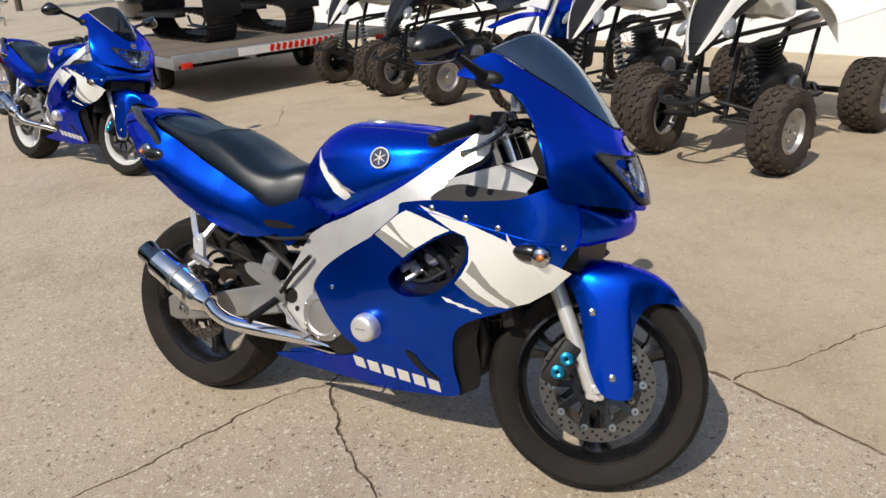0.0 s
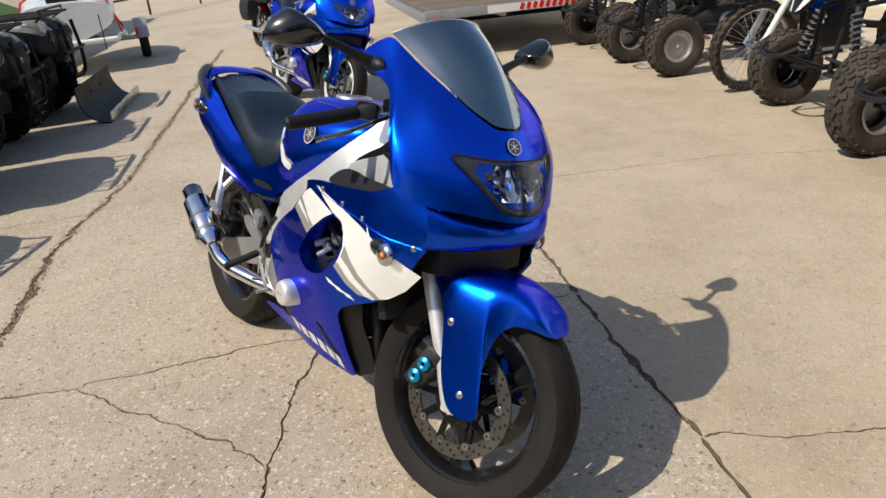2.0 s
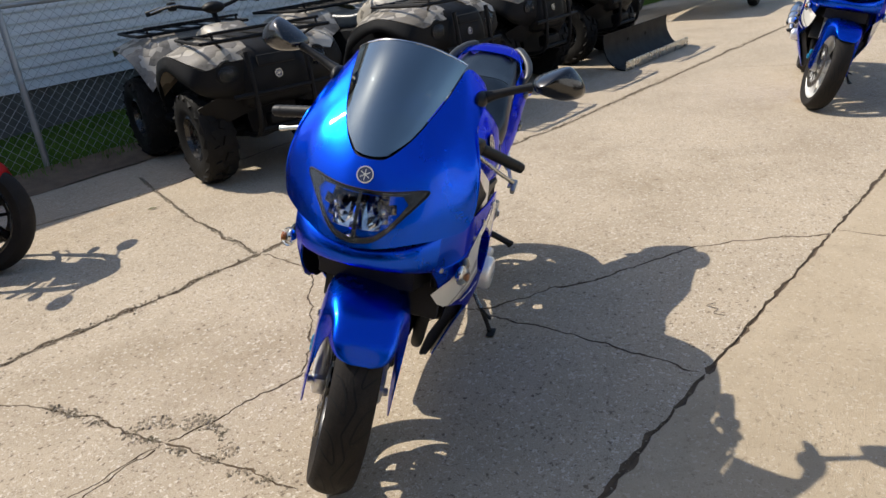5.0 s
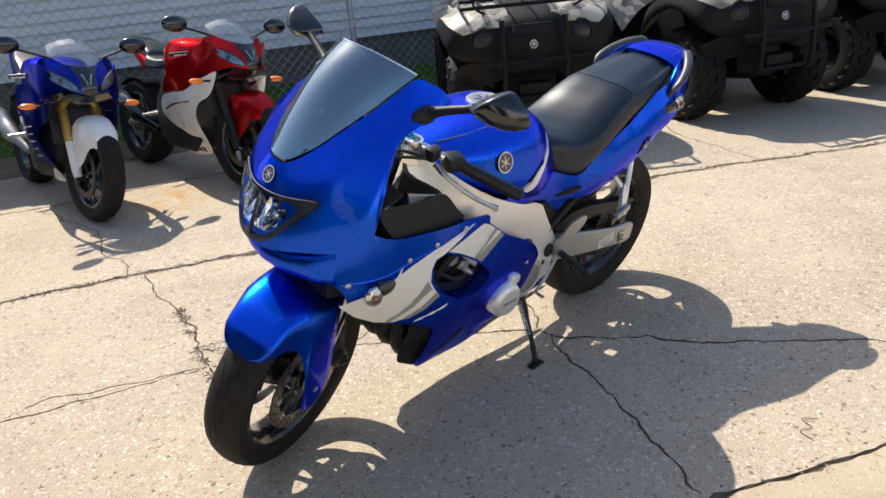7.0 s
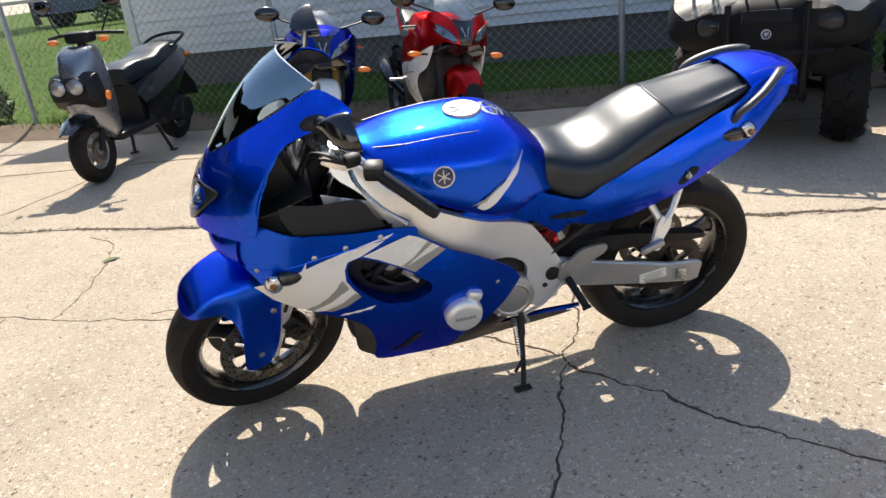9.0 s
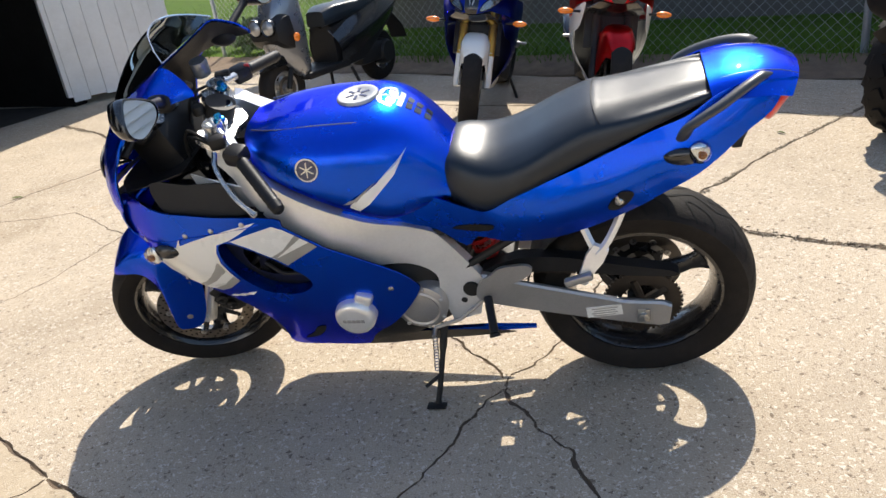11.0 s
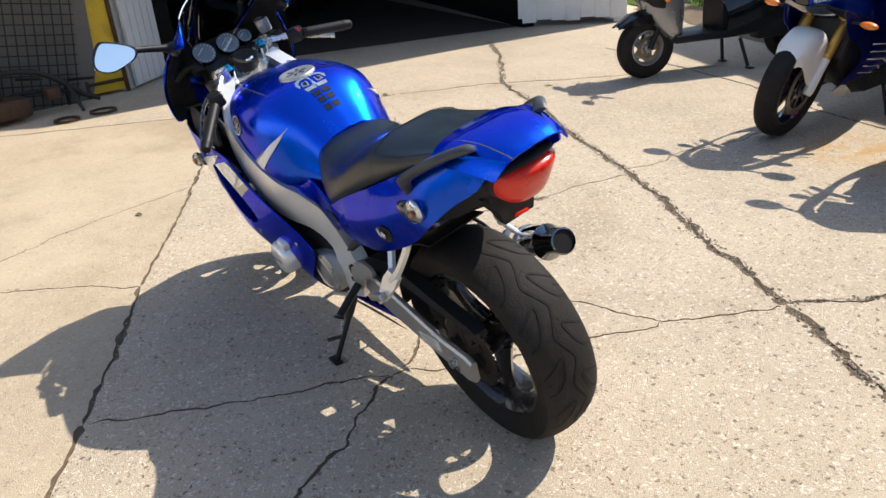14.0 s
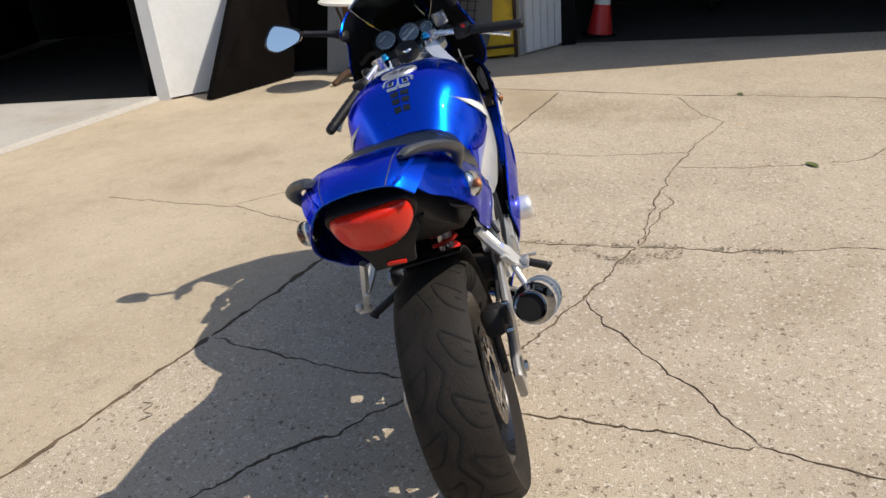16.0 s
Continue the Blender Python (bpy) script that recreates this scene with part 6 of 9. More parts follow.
# ---------------------------------------------------------------- other vehicles
def knobby(bm, c, R, w, rows=5, n=22, rim=0.15, size=1.0):
    """An off-road tyre with raised blocks."""
    s = R - rim
    prof = [(rim, -w * .40), (rim + s * .25, -w * .50), (rim + s * .62, -w * .52), (R - s * .14, -w * .46), (R - .016, -w * .30), (R - .012, 0), (R - .016, w * .30), (R - s * .14, w * .46), (rim + s * .62, w * .52), (rim + s * .25, w * .50), (rim, w * .40)]
    lathe(bm, prof, c, 32)
    bm = B()
    c = Vector(c)
    for k in range(n):
        for j in range(rows):
            v = -1 + 2 * j / (rows - 1)
            a = 2 * math.pi * (k + 0.5 * (j % 2)) / n
            r = R - .010 - s * .16 * abs(v) ** 3
            o = c + Vector((r * math.cos(a), v * w * .42, r * math.sin(a)))
            box(bm, (.022, w / rows * .72 * size, 2 * math.pi * R / n * .52), Matrix.Translation(o) @ Matrix.Rotation(-a, 4, "Y") @ Matrix.Rotation(v * .5, 4, "Z") @ Matrix.Rotation((.4 if j % 2 else -.4), 4, "X"))
    return bm


def steel_rim(bm, c, w, r, side, dish=.5):
    x = side * w
    lathe(bm, [(r, x * .42), (r - .014, x * .44), (r - .022, x * .30), (r * .70, x * .24), (r * .55, x * dish * .5), (r * .30, x * dish * .6), (.012, x * dish * .6)], c, 28)
    lathe(bm, [(r, -x * .42), (r - .012, -x * .44), (r - .020, -x * .2), (r * .8, 0)], c, 28)
    for k in range(4):
        a = k * math.pi / 2 + .4
        o = Vector(c) + Vector((r * .42 * math.cos(a), x * dish * .62, r * .42 * math.sin(a)))
        lathe(bm, [(0, side * .010), (.008, side * .010), (.009, 0)], o, 6)


def wheel(root, c, R, w, side, rim, rim_mat, name="wheel", rows=5, n=22, tmat=None):
    bm = B()
    steel_rim(bm, c, w, rim, side)
    wh = part(name, bm, rim_mat, root)
    bm = B()
    knobs = knobby(bm, c, R, w, rows, n, rim)
    part("tyre", bm, tmat or MUDDY, wh, "dusty knobbly tyre")
    tagged(part("tread_block", knobs, tmat or MUDDY, wh), kind="stuff")
    return wh


def super_sport(m, label, top, side, fork, guard, belly_mat, steer=8):
    """A compact race-style motorcycle with twin slanted headlamps, on its side stand."""
    root = thing("race_motorcycle", m, label, "motorcycle", "parked motorcycles")
    af, ar = (.69, 0, .300), (-.69, 0, .312)
    st = Matrix.Translation((.78, 0, 0)) @ Matrix.Rotation(radians(steer), 4, RAKE) @ Matrix.Translation((-.78, 0, 0))
    for nm, c, R, w, t in (("front_wheel", af, .298, .120, st), ("rear_wheel", ar, .312, .180, Matrix())):
        bm = B()
        cast_rim(bm, c, w, spokes=5)
        wh = part(nm, turned(bm, t), RIM, root)
        bm = B()
        tyre(bm, c, R, w, n=40)
        part("tyre", turned(bm, t), RUBBER, wh)
        for y in ((.06, -.06) if c is af else (-.075,)):
            bm = B()
            disc_rotor(bm, c, y, .155 if c is af else .11, .118 if c is af else .075)
            disc_carrier(wh, c, y, .118 if c is af else .075, t, 8, False)
            part("brake_disc", turned(bm, t), DISC, wh)
        bm = B()
        for y in (1, -1):
            lathe(bm, [(.209, y * w * .372), (.213, y * w * .374)], c, 40)
        part("rim_stripe", turned(bm, t), WHITE, wh)
    for s in (1, -1):
        bm = B()
        lo = Vector((.685, s * .098, .30))
        tube(bm, [lo - RAKE * .03, lo, lo + RAKE * .20], [.022, .028, .026], 12)
        fl = part("fork_leg", turned(bm, st), WHITE if fork is GOLD else BLACKP, root)
        bm = B()
        bar(bm, lo + RAKE * .18, lo + RAKE * .62, .027, 12)
        part("fork_tube", turned(bm, st), fork, fl)
        bm = B()
        box(bm, (.05, .05, .11), Matrix.Translation((.625, s * .08, .36)) @ Matrix.Rotation(radians(35), 4, "Y"), .012)
        part("brake_caliper", turned(bm, st), DARK, root)
        bm = B()
        tube(bm, curve([(.38, s * .10, .90), (.35, s * .20, .885), (.30, s * .30, .865)], 3), .016, 10)
        hb = part("handlebar", turned(bm, st), BLACKP, root)
        bm = B()
        tube(bm, curve([(.42, s * .14, .895), (.42, s * .22, .88), (.36, s * .31, .862)], 3), .006, 6)
        part("lever", turned(bm, st), STEEL, hb)
        # mirror
        bm = B()
        tube(bm, curve([(.60, s * .12, 1.02), (.56, s * .22, 1.06), (.52, s * .30, 1.09)], 3), .008, 8)
        mi = part("mirror", bm, BLACKP, root, "black oval mirror on a stalk")
        bm = B()
        ball(bm, (.52, s * .350, 1.115), 1, (.036, .082, .062), 18)
        part("mirror_head", bm, BLACKG, mi)
        bm = B()
        ball(bm, (.500, s * .350, 1.115), 1, (.018, .074, .054), 16)
        part("mirror_glass", bm, MIRROR, mi)
        # indicator on a stalk
        bm = B()
        bar(bm, (.62, s * .20, .70), (.61, s * .245, .70), .009, 8)
        ind = part("indicator", bm, BLACKP, root, "amber indicator on a short stalk")
        bm = B()
        ball(bm, (.608, s * .285, .700), 1, (.026, .048, .024), 14)
        part("lens", bm, ORANGE, ind)
        # side fairing, two tone
        fy = tps([(.78, .84, .09), (.66, .90, .18), (.60, .80, .215), (.40, .75, .235), (.30, .60, .245), (.10, .55, .225), (.30, .35, .19), (.0, .30, .14), (.45, .45, .215), (.55, .62, .22), (-.1, .22, .08), (.35, .22, .09)])
        bm = B()
        sheet(bm, curve([(.775, .83), (.72, .84), (.67, .935), (.60, .985), (.48, .93), (.36, .84), (.22, .80), (.10, .66), (.06, .58), (.20, .60), (.36, .62), (.50, .70), (.62, .76), (.70, .79)], 3, True), lambda x, z: V(x, s * fy(x, z), z), step=.04)
        part("upper_fairing", bm, top, root, "glossy upper side fairing", solid=.004)
        bm = B()
        sheet(bm, curve([(.66, .765), (.60, .74), (.50, .69), (.36, .61), (.20, .59), (.02, .55), (-.06, .44), (.02, .33), (.0, .24), (.16, .185), (.36, .20), (.42, .30), (.44, .45), (.50, .54), (.60, .60)], 3, True), lambda x, z: V(x, s * (fy(x, z) - .002), z), step=.04)
        lf = part("lower_fairing", bm, side, root, "two-tone lower side fairing", solid=.004)
        for k in range(5 if side is not WHITE else 1):
            bm = B()
            z0 = .50 - .045 * k
            sheet(bm, [(.42 - .01 * k, z0 + .05), (.20, z0 + .02), (.02 + .03 * k, z0 - .03), (.02 + .03 * k, z0 - .040), (.20, z0 + .010), (.42 - .01 * k, z0 + .041)], lambda x, z: V(x, s * (fy(x, z) + .0012), z), step=.05)
            part("stripe", bm, WHITE if side is not WHITE else top, lf)
        bm = B()
        sheet(bm, curve([(.30, .27), (.02, .25), (-.02, .21), (.20, .175), (.38, .20), (.41, .28)], 3, True), lambda x, z: V(x, s * (fy(x, z) + .003), z), step=.05)
        part("belly_panel", bm, belly_mat, lf, solid=.003)
        bm = B()
        sheet(bm, curve([(-.10, .44), (-.12, .70), (.05, .74), (.24, .80), (.36, .84), (.32, .76), (.10, .64), (.02, .54)], 2, True), lambda x, z: V(x, s * (.17 - .1 * abs(x - .1)), z), step=.06)
        part("frame_spar", bm, BLACKG, root, solid=.03)
        bm = B()
        tube(bm, curve([(-.18, s * .10, .42), (-.45, s * .12, .37), (-.70, s * .12, .31)], 3), [.035, .034, .033, .032, .030, .028, .026], 10)
        part("swingarm", bm, ALLOY, root)
        bm = B()
        patch(bm, [[(-.32, s * .10, .80), (-.36, s * .13, .78), (-.40, s * .12, .72)], [(-.55, s * .08, .92), (-.58, s * .105, .90), (-.58, s * .10, .84)], [(-.80, s * .04, 1.0), (-.82, s * .065, .985), (-.78, s * .06, .93)]], 3, 3)
        part("tail_fairing", bm, top, root, solid=.004)
        bm = B()
        bar(bm, (-.20, s * .15, .42), (-.22, s * .25, .41), .011, 8)
        part("footrest", bm, ALLOY, root)
    bm = B()
    rows = []
    for (cx, cz), (ex, ey, ez) in (((.735, .975), (.70, .085, .985)), ((.67, 1.05), (.62, .13, 1.02)), ((.59, 1.12), (.54, .14, 1.07)), ((.52, 1.16), (.47, .125, 1.115))):
        rows.append([(cx + (ex - cx) * t * t, ey * t, cz + (ez - cz) * t * t) for t in (-1, -.6, -.3, 0, .3, .6, 1)])
    patch(bm, rows, 4, 3)
    part("windscreen", bm, CLEAR, root, "clear plastic windscreen", solid=.003)
    bm = B()
    rows = []
    for cx, cz, bx, bz, w in ((.905, .46, .90, .45, .045), (.86, .56, .82, .45, .075), (.78, .62, .75, .36, .090), (.70, .635, .70, .33, .095), (.62, .60, .62, .40, .088), (.57, .53, .57, .48, .07)):
        rows.append([(bx + (cx - bx) * (1 - abs(t) ** 3), w * math.copysign(min(1, abs(t) * 1.6) ** .7, t), bz + (cz - bz) * (1 - abs(t) ** 3)) for t in (-1, -.8, -.6, -.4, -.2, 0, .2, .4, .6, .8, 1)])
    quads(bm, [curve([r[j] for r in rows], 3) for j in range(11)])
    part("front_mudguard", turned(bm, st), guard, root, solid=.003)
    bm = B()
    loft(bm, [section(x, [(0, zt), (w * .6, zt - .005), (w, zt - .06), (w * .95, zb), (0, zb - .01)], 4) for x, zt, zb, w in ((.34, .93, .85, .08), (.26, .985, .80, .15), (.12, 1.01, .74, .18), (0, .98, .72, .165), (-.10, .89, .72, .12), (-.17, .83, .73, .09))], sub=3)
    part("fuel_tank", bm, top, root, "glossy fuel tank")
    bm = B()
    loft(bm, [section(x, [(0, zt), (w * .8, zt - .005), (w, zt - .03), (w, zb), (0, zb)], 3) for x, zt, zb, w in ((-.12, .84, .76, .09), (-.22, .83, .75, .13), (-.36, .85, .76, .13), (-.40, .90, .80, .10), (-.55, .97, .89, .095), (-.72, 1.01, .96, .06))], sub=3)
    part("seat", bm, VINYL, root, "black vinyl seat")
    bm = B()
    loft(bm, [section(x, [(0, z1), (w, z1 - .02), (w, z0), (0, z0)], 2) for x, w, z0, z1 in ((-.25, .12, .28, .55), (-.05, .16, .22, .72), (.20, .17, .22, .74), (.36, .15, .28, .72), (.46, .10, .40, .66))])
    part("engine", bm, DARK, root, "black engine block")
    bm = B()
    box(bm, (.03, .32, .26), Matrix.Translation((.50, 0, .58)) @ Matrix.Rotation(radians(-15), 4, "Y"), .006)
    part("radiator", bm, DARK, root)
    bm = B()
    tube(bm, [(-.24, -.12, .30), (-.36, -.17, .36), (-.42, -.19, .40), (-.62, -.20, .50), (-.66, -.20, .52)], [.028, .034, .056, .056, .040], 16)
    part("silencer", bm, BLACKG if top is RED else ALLOY, root, "stub exhaust silencer")
    bm = B()
    tube(bm, curve([(-.05, .12, .26), (-.05, .19, .12), (-.05, .235, .015)], 3), .011, 8)
    box(bm, (.06, .03, .008), Matrix.Translation((-.04, .24, .008)), .003)
    part("side_stand", bm, DARK, root)
    bm = B()
    quads(bm, [[(-.69 + .335 * math.cos(radians(q)), y, .312 + .335 * math.sin(radians(q))) for y in (-.08, 0, .08)] for q in range(60, 131, 10)])
    part("rear_mudguard", bm, BLACKP, root, solid=.004)
    for ob in root.children_recursive:
        for q in ob.data.vertices:
            if q.co.z > .6:
                q.co.z = .6 + (q.co.z - .6) * .80
    # nose shell, dark centre and the two slanted lamps
    NX = tps([(s * y, z, x) for y, z, x in ((0, .74, .785), (0, .78, .80), (0, .84, .775), (0, .90, .72), (.06, .77, .785), (.06, .83, .762), (.07, .89, .712), (.12, .79, .745), (.12, .85, .715), (.12, .91, .662), (.17, .80, .685), (.175, .87, .652),
                                            (.17, .93, .60), (.205, .84, .60), (.205, .90, .56), (.195, .78, .63)) for s in ((1, -1) if y else (1,))])

    def face(half, lift, name, material, parent, label="", both=False, solid=0.0):
        h = [(q[0], q[1]) for q in curve(half, 3, both)]
        for s in ((1, -1) if both else (1,)):
            bm = B()
            pts = [(s * y, z) for y, z in h] if both else h + [(-y, z) for y, z in h[-2:0:-1]]
            sheet(bm, pts, lambda y, z: V(NX(y, z) + lift, y, z), step=.025)
            yield part(name, bm, material, parent, label, solid=solid)
    no = list(face([(0, .752), (.05, .758), (.10, .770), (.15, .783), (.20, .80), (.21, .85), (.20, .92), (.165, .945), (.10, .925), (.05, .905), (0, .90)], 0, "nose", top, root, "pointed nose fairing", solid=.004))[0]
    list(face([(0, .753), (.034, .757), (.044, .80), (.046, .85), (.070, .903), (0, .899)], .004, "nose_centre", BLACKG, no))
    for s in (1, -1):
        bm = B()
        sheet(bm, [(s * .008, .800), (s * .030, .862), (s * .022, .866), (s * .004, .815)], lambda y, z: V(NX(y, z) + .006, y, z), step=.02)
        part("nose_mark", bm, ALLOY, no)
    lamp = [(.056, .772), (.088, .776), (.132, .798), (.172, .832), (.188, .876), (.166, .874), (.122, .850), (.076, .816)]
    for hl in list(face(lamp, .0045, "headlamp", LAMPGREY, root, "slanted clear headlamp", True)):
        pass
    for gl in list(face([((y - .12) * 1.04 + .12, (z - .82) * 1.04 + .82) for y, z in lamp], .010, "lamp_glass", CLEAR, no, "", True)):
        gl.visible_shadow = False
    for s in (1, -1):
        c2 = [(s * q[0], q[1]) for q in curve(lamp, 3, True)]
        bm = B()
        tube(bm, [(NX(y, z) + .006, y, z) for y, z in c2 + c2[:1]], .003, 6)
        part("lamp_seal", bm, BLACKP, no)
        bm = B()
        ball(bm, (NX(s * .13, .825) + .006, s * .13, .825), .016, (.5, 1, 1), 12)
        part("projector", bm, BLACKG, no)
        for k in range(6):
            x0 = .34 - .045 * k
            bm = B()
            sheet(bm, [(x0, .235 - .002 * k), (x0 - .034, .236 - .002 * k), (x0 - .030, .205 - .002 * k), (x0 + .004, .204 - .002 * k)], lambda x, z: V(x, s * (fy(x, z) + .0095), z), step=.05)
            part("name_mark", bm, BLACKP if side is WHITE else WHITE, root)
    bm = B()
    patch(bm, [[(.765, -.10, .760), (.785, 0, .748), (.765, .10, .760)], [(.70, -.15, .72), (.72, 0, .70), (.70, .15, .72)], [(.60, -.18, .68), (.60, 0, .66), (.60, .18, .68)]], 4, 4)
    part("air_intake", bm, BLACKG, root, "black mouth under the nose", solid=.004)
    return root


def sport_quad(m, label, body, accent, rim_mat):
    """An open sport four-wheeler: wide knobbly tyres, exposed arms, plastic wings."""
    root = thing("sport_quad", m, label, "quad bike", "row of sport quads")
    for s in (1, -1):
        wheel(root, (.64, s * .43, .258), .258, .18, s, .135, rim_mat, "front_wheel")
        wheel(root, (-.62, s * .40, .245), .245, .25, s, .125, rim_mat, "rear_wheel", 6)
        bm = B()
        for z, zz in ((.30, .27), (.40, .34)):
            tube(bm, [(.48, s * .08, z), (.64, s * .34, zz)], .013, 8)
            tube(bm, [(.72, s * .08, z), (.65, s * .34, zz)], .013, 8)
        part("suspension_arm", bm, BLACKP, root)
        bm = B()
        bar(bm, (.66, s * .28, .33), (.58, s * .14, .70), .022, 10)
        sh = part("shock_absorber", bm, DARK, root)
        bm = B()
        spring(bm, (.65, s * .27, .38), (.595, s * .16, .66), .038, 8, .0075)
        part("coil_spring", bm, BLACKG if rim_mat is ALLOY else STEEL, sh, "shock absorber coil spring")
        bm = B()
        patch(bm, [[(1.00, s * .022, .63), (.995, s * .034, .635), (.985, s * .044, .64)], [(.93, s * .075, .765), (.918, s * .092, .760), (.905, s * .108, .745)], [(.83, s * .112, .905), (.81, s * .132, .895), (.79, s * .150, .87)],
                   [(.70, s * .135, 1.0), (.67, s * .165, .985), (.65, s * .19, .95)], [(.56, s * .14, 1.045), (.53, s * .18, 1.03), (.52, s * .21, 1.0)]], 4, 3)
        part("nose_strip", bm, body, root, solid=.006)
        bm = B()
        patch(bm, [[(.66, s * .165, .955), (.64, s * .25, .955), (.62, s * .33, .925)], [(.52, s * .17, 1.02), (.46, s * .31, .99), (.44, s * .43, .90)], [(.38, s * .17, .99), (.30, s * .33, .93), (.27, s * .47, .78)], [(.30, s * .18, .91), (.22, s * .33, .82), (.20, s * .47, .62)]], 4, 4)
        fw = part("front_wing", bm, body, root, "moulded plastic front wing", solid=.006)
        bm = B()
        patch(bm, [[(.54, s * .19, 1.02), (.52, s * .24, 1.016)], [(.46, s * .20, 1.022), (.42, s * .30, 1.002)], [(.38, s * .20, .995), (.33, s * .27, .972)]], 4, 3)
        part("graphic", bm, accent, fw)
        bm = B()
        patch(bm, [[(-.22, s * .12, .78), (-.24, s * .22, .76), (-.22, s * .30, .70)], [(-.40, s * .13, .86), (-.42, s * .30, .86), (-.42, s * .50, .78)], [(-.66, s * .12, .88), (-.68, s * .32, .88), (-.70, s * .54, .80)], [(-.90, s * .10, .84), (-.92, s * .28, .82), (-.92, s * .46, .72)]], 4, 4)
        part("rear_wing", bm, body, root, "moulded plastic rear wing", solid=.006)
        bm = B()
        ball(bm, (0, 0, 0), 1, (.085, .042, .032), 16)
        part("headlamp", turned(bm, Matrix.Translation((.845, s * .135, .775)) @ Matrix.Rotation(s * radians(32), 4, "Z") @ Matrix.Rotation(radians(38), 4, "Y")), CLEARLENS, root, "teardrop grey quad headlamp")
        bm = B()
        tube(bm, curve([(.28, 0, 1.06), (.26, s * .12, 1.10), (.22, s * .24, 1.14), (.16, s * .36, 1.12)], 4), .012, 8)
        hb = part("handlebar", bm, BLACKP, root)
        bm = B()
        tube(bm, [(.185, s * .29, 1.132), (.15, s * .39, 1.118)], .018, 10)
        box(bm, (.06, .05, .05), Matrix.Translation((.22, s * .26, 1.14)), .012)
        part("grip", bm, BLACKP, hb)
        bm = B()
        tube(bm, curve([(.26, s * .22, 1.14), (.27, s * .30, 1.13), (.22, s * .38, 1.115)], 3), .006, 6)
        part("lever", bm, STEEL, hb)
        bm = B()
        tube(bm, [(.18, s * .16, .36), (-.05, s * .30, .33), (-.22, s * .18, .36)], .014, 8)
        box(bm, (.20, .10, .02), Matrix.Translation((-.02, s * .26, .335)), .006)
        part("footrest", bm, BLACKP, root)
        bm = B()
        tube(bm, [(.60, s * .12, .70), (.30, s * .13, .72), (-.20, s * .12, .72), (-.80, s * .10, .72)], .016, 8)
        tube(bm, [(.70, s * .10, .30), (.30, s * .12, .28), (-.20, s * .12, .30), (-.40, s * .10, .70)], .016, 8)
        tube(bm, [(.70, s * .10, .30), (.62, s * .12, .70)], .016, 8)
        part("frame_tube", bm, BLACKP, root)
    bm = B()
    loft(bm, [section(x, [(0, z1), (w, z1 - .012), (w, z0), (0, z0)], 2) for x, w, z0, z1 in ((.995, .022, .60, .63), (.93, .070, .66, .757), (.83, .100, .75, .895), (.70, .115, .82, .99), (.52, .12, .88, 1.035))], sub=2)
    no = part("nose", bm, BLACKP, root, "black mesh nose panel")
    for k in range(9):
        bm = B()
        f = k / 8
        box(bm, (.006, .07 + .09 * f, .008), Matrix.Translation((.965 - .20 * f, 0, .70 + .255 * f)) @ Matrix.Rotation(radians(-40), 4, "Y"), .002)
        part("grille_slat", bm, DARK, no)
    bm = B()
    box(bm, (.05, .07, .004), Matrix.Translation((.66, 0, 1.018)) @ Matrix.Rotation(radians(18), 4, "Y"))
    part("nose_mark", bm, REDP, no)
    bm = B()
    loft(bm, [section(x, [(0, zt), (w * .7, zt - .01), (w, zt - .06), (w, zb), (0, zb)], 3) for x, zt, zb, w in ((.42, .95, .80, .08), (.28, 1.0, .78, .12), (.10, .98, .74, .13), (-.05, .90, .74, .10))], sub=2)
    part("tank_cover", bm, body, root)
    bm = B()
    loft(bm, [section(x, [(0, zt), (w * .8, zt - .006), (w, zt - .04), (w, zb), (0, zb)], 3) for x, zt, zb, w in ((.10, .94, .86, .06), (-.05, .90, .80, .11), (-.30, .89, .80, .13), (-.60, .93, .84, .14), (-.80, .96, .88, .11))], sub=2)
    part("seat", bm, VINYL, root, "black vinyl quad seat")
    bm = B()
    loft(bm, [section(x, [(0, z1), (w * .8, z1 - .02), (w, (z0 + z1) / 2), (w * .8, z0), (0, z0)], 3) for x, w, z0, z1 in ((.26, .07, .30, .46), (.10, .13, .26, .50), (-.15, .13, .27, .50), (-.30, .08, .32, .48))])
    en = part("engine", bm, DARK, root)
    for k in range(7):
        bm = B()
        box(bm, (.15, .16 - .004 * k, .010), Matrix.Translation((.06 + .006 * k, 0, .51 + .026 * k)) @ Matrix.Rotation(radians(12), 4, "Y"), .003)
        part("cooling_fin", bm, DARK, en)
    bm = B()
    lathe(bm, [(0, .16), (.07, .16), (.085, .145), (.085, -.145), (.07, -.16), (0, -.16)], (-.05, 0, .36), 20)
    part("engine_cover", bm, ALLOY, en)
    bm = B()
    for s in (1, -1):
        bar(bm, (-.62, 0, .255), (-.62, s * .40, .255), .022, 10)
        bar(bm, (.64, s * .10, .30), (.64, s * .42, .275), .012, 8)
    tube(bm, [(-.2, 0, .34), (-.62, 0, .26)], .04, 8)
    part("axle", bm, DARK, root)
    bm = B()
    tube(bm, curve([(.98, -.16, .50), (1.06, -.10, .46), (1.08, 0, .45), (1.06, .10, .46), (.98, .16, .50)], 4), .014, 8)
    tube(bm, [(.74, .10, .34), (1.03, .10, .46)], .013, 8)
    tube(bm, [(.74, -.10, .34), (1.03, -.10, .46)], .013, 8)
    part("front_bumper", bm, BLACKP, root)
    bm = B()
    bar(bm, (.50, 0, .55), (.28, 0, 1.06), .018, 8)
    box(bm, (.06, .16, .06), Matrix.Translation((.275, 0, 1.075)), .012)
    part("steering_column", bm, BLACKP, root)
    bm = B()
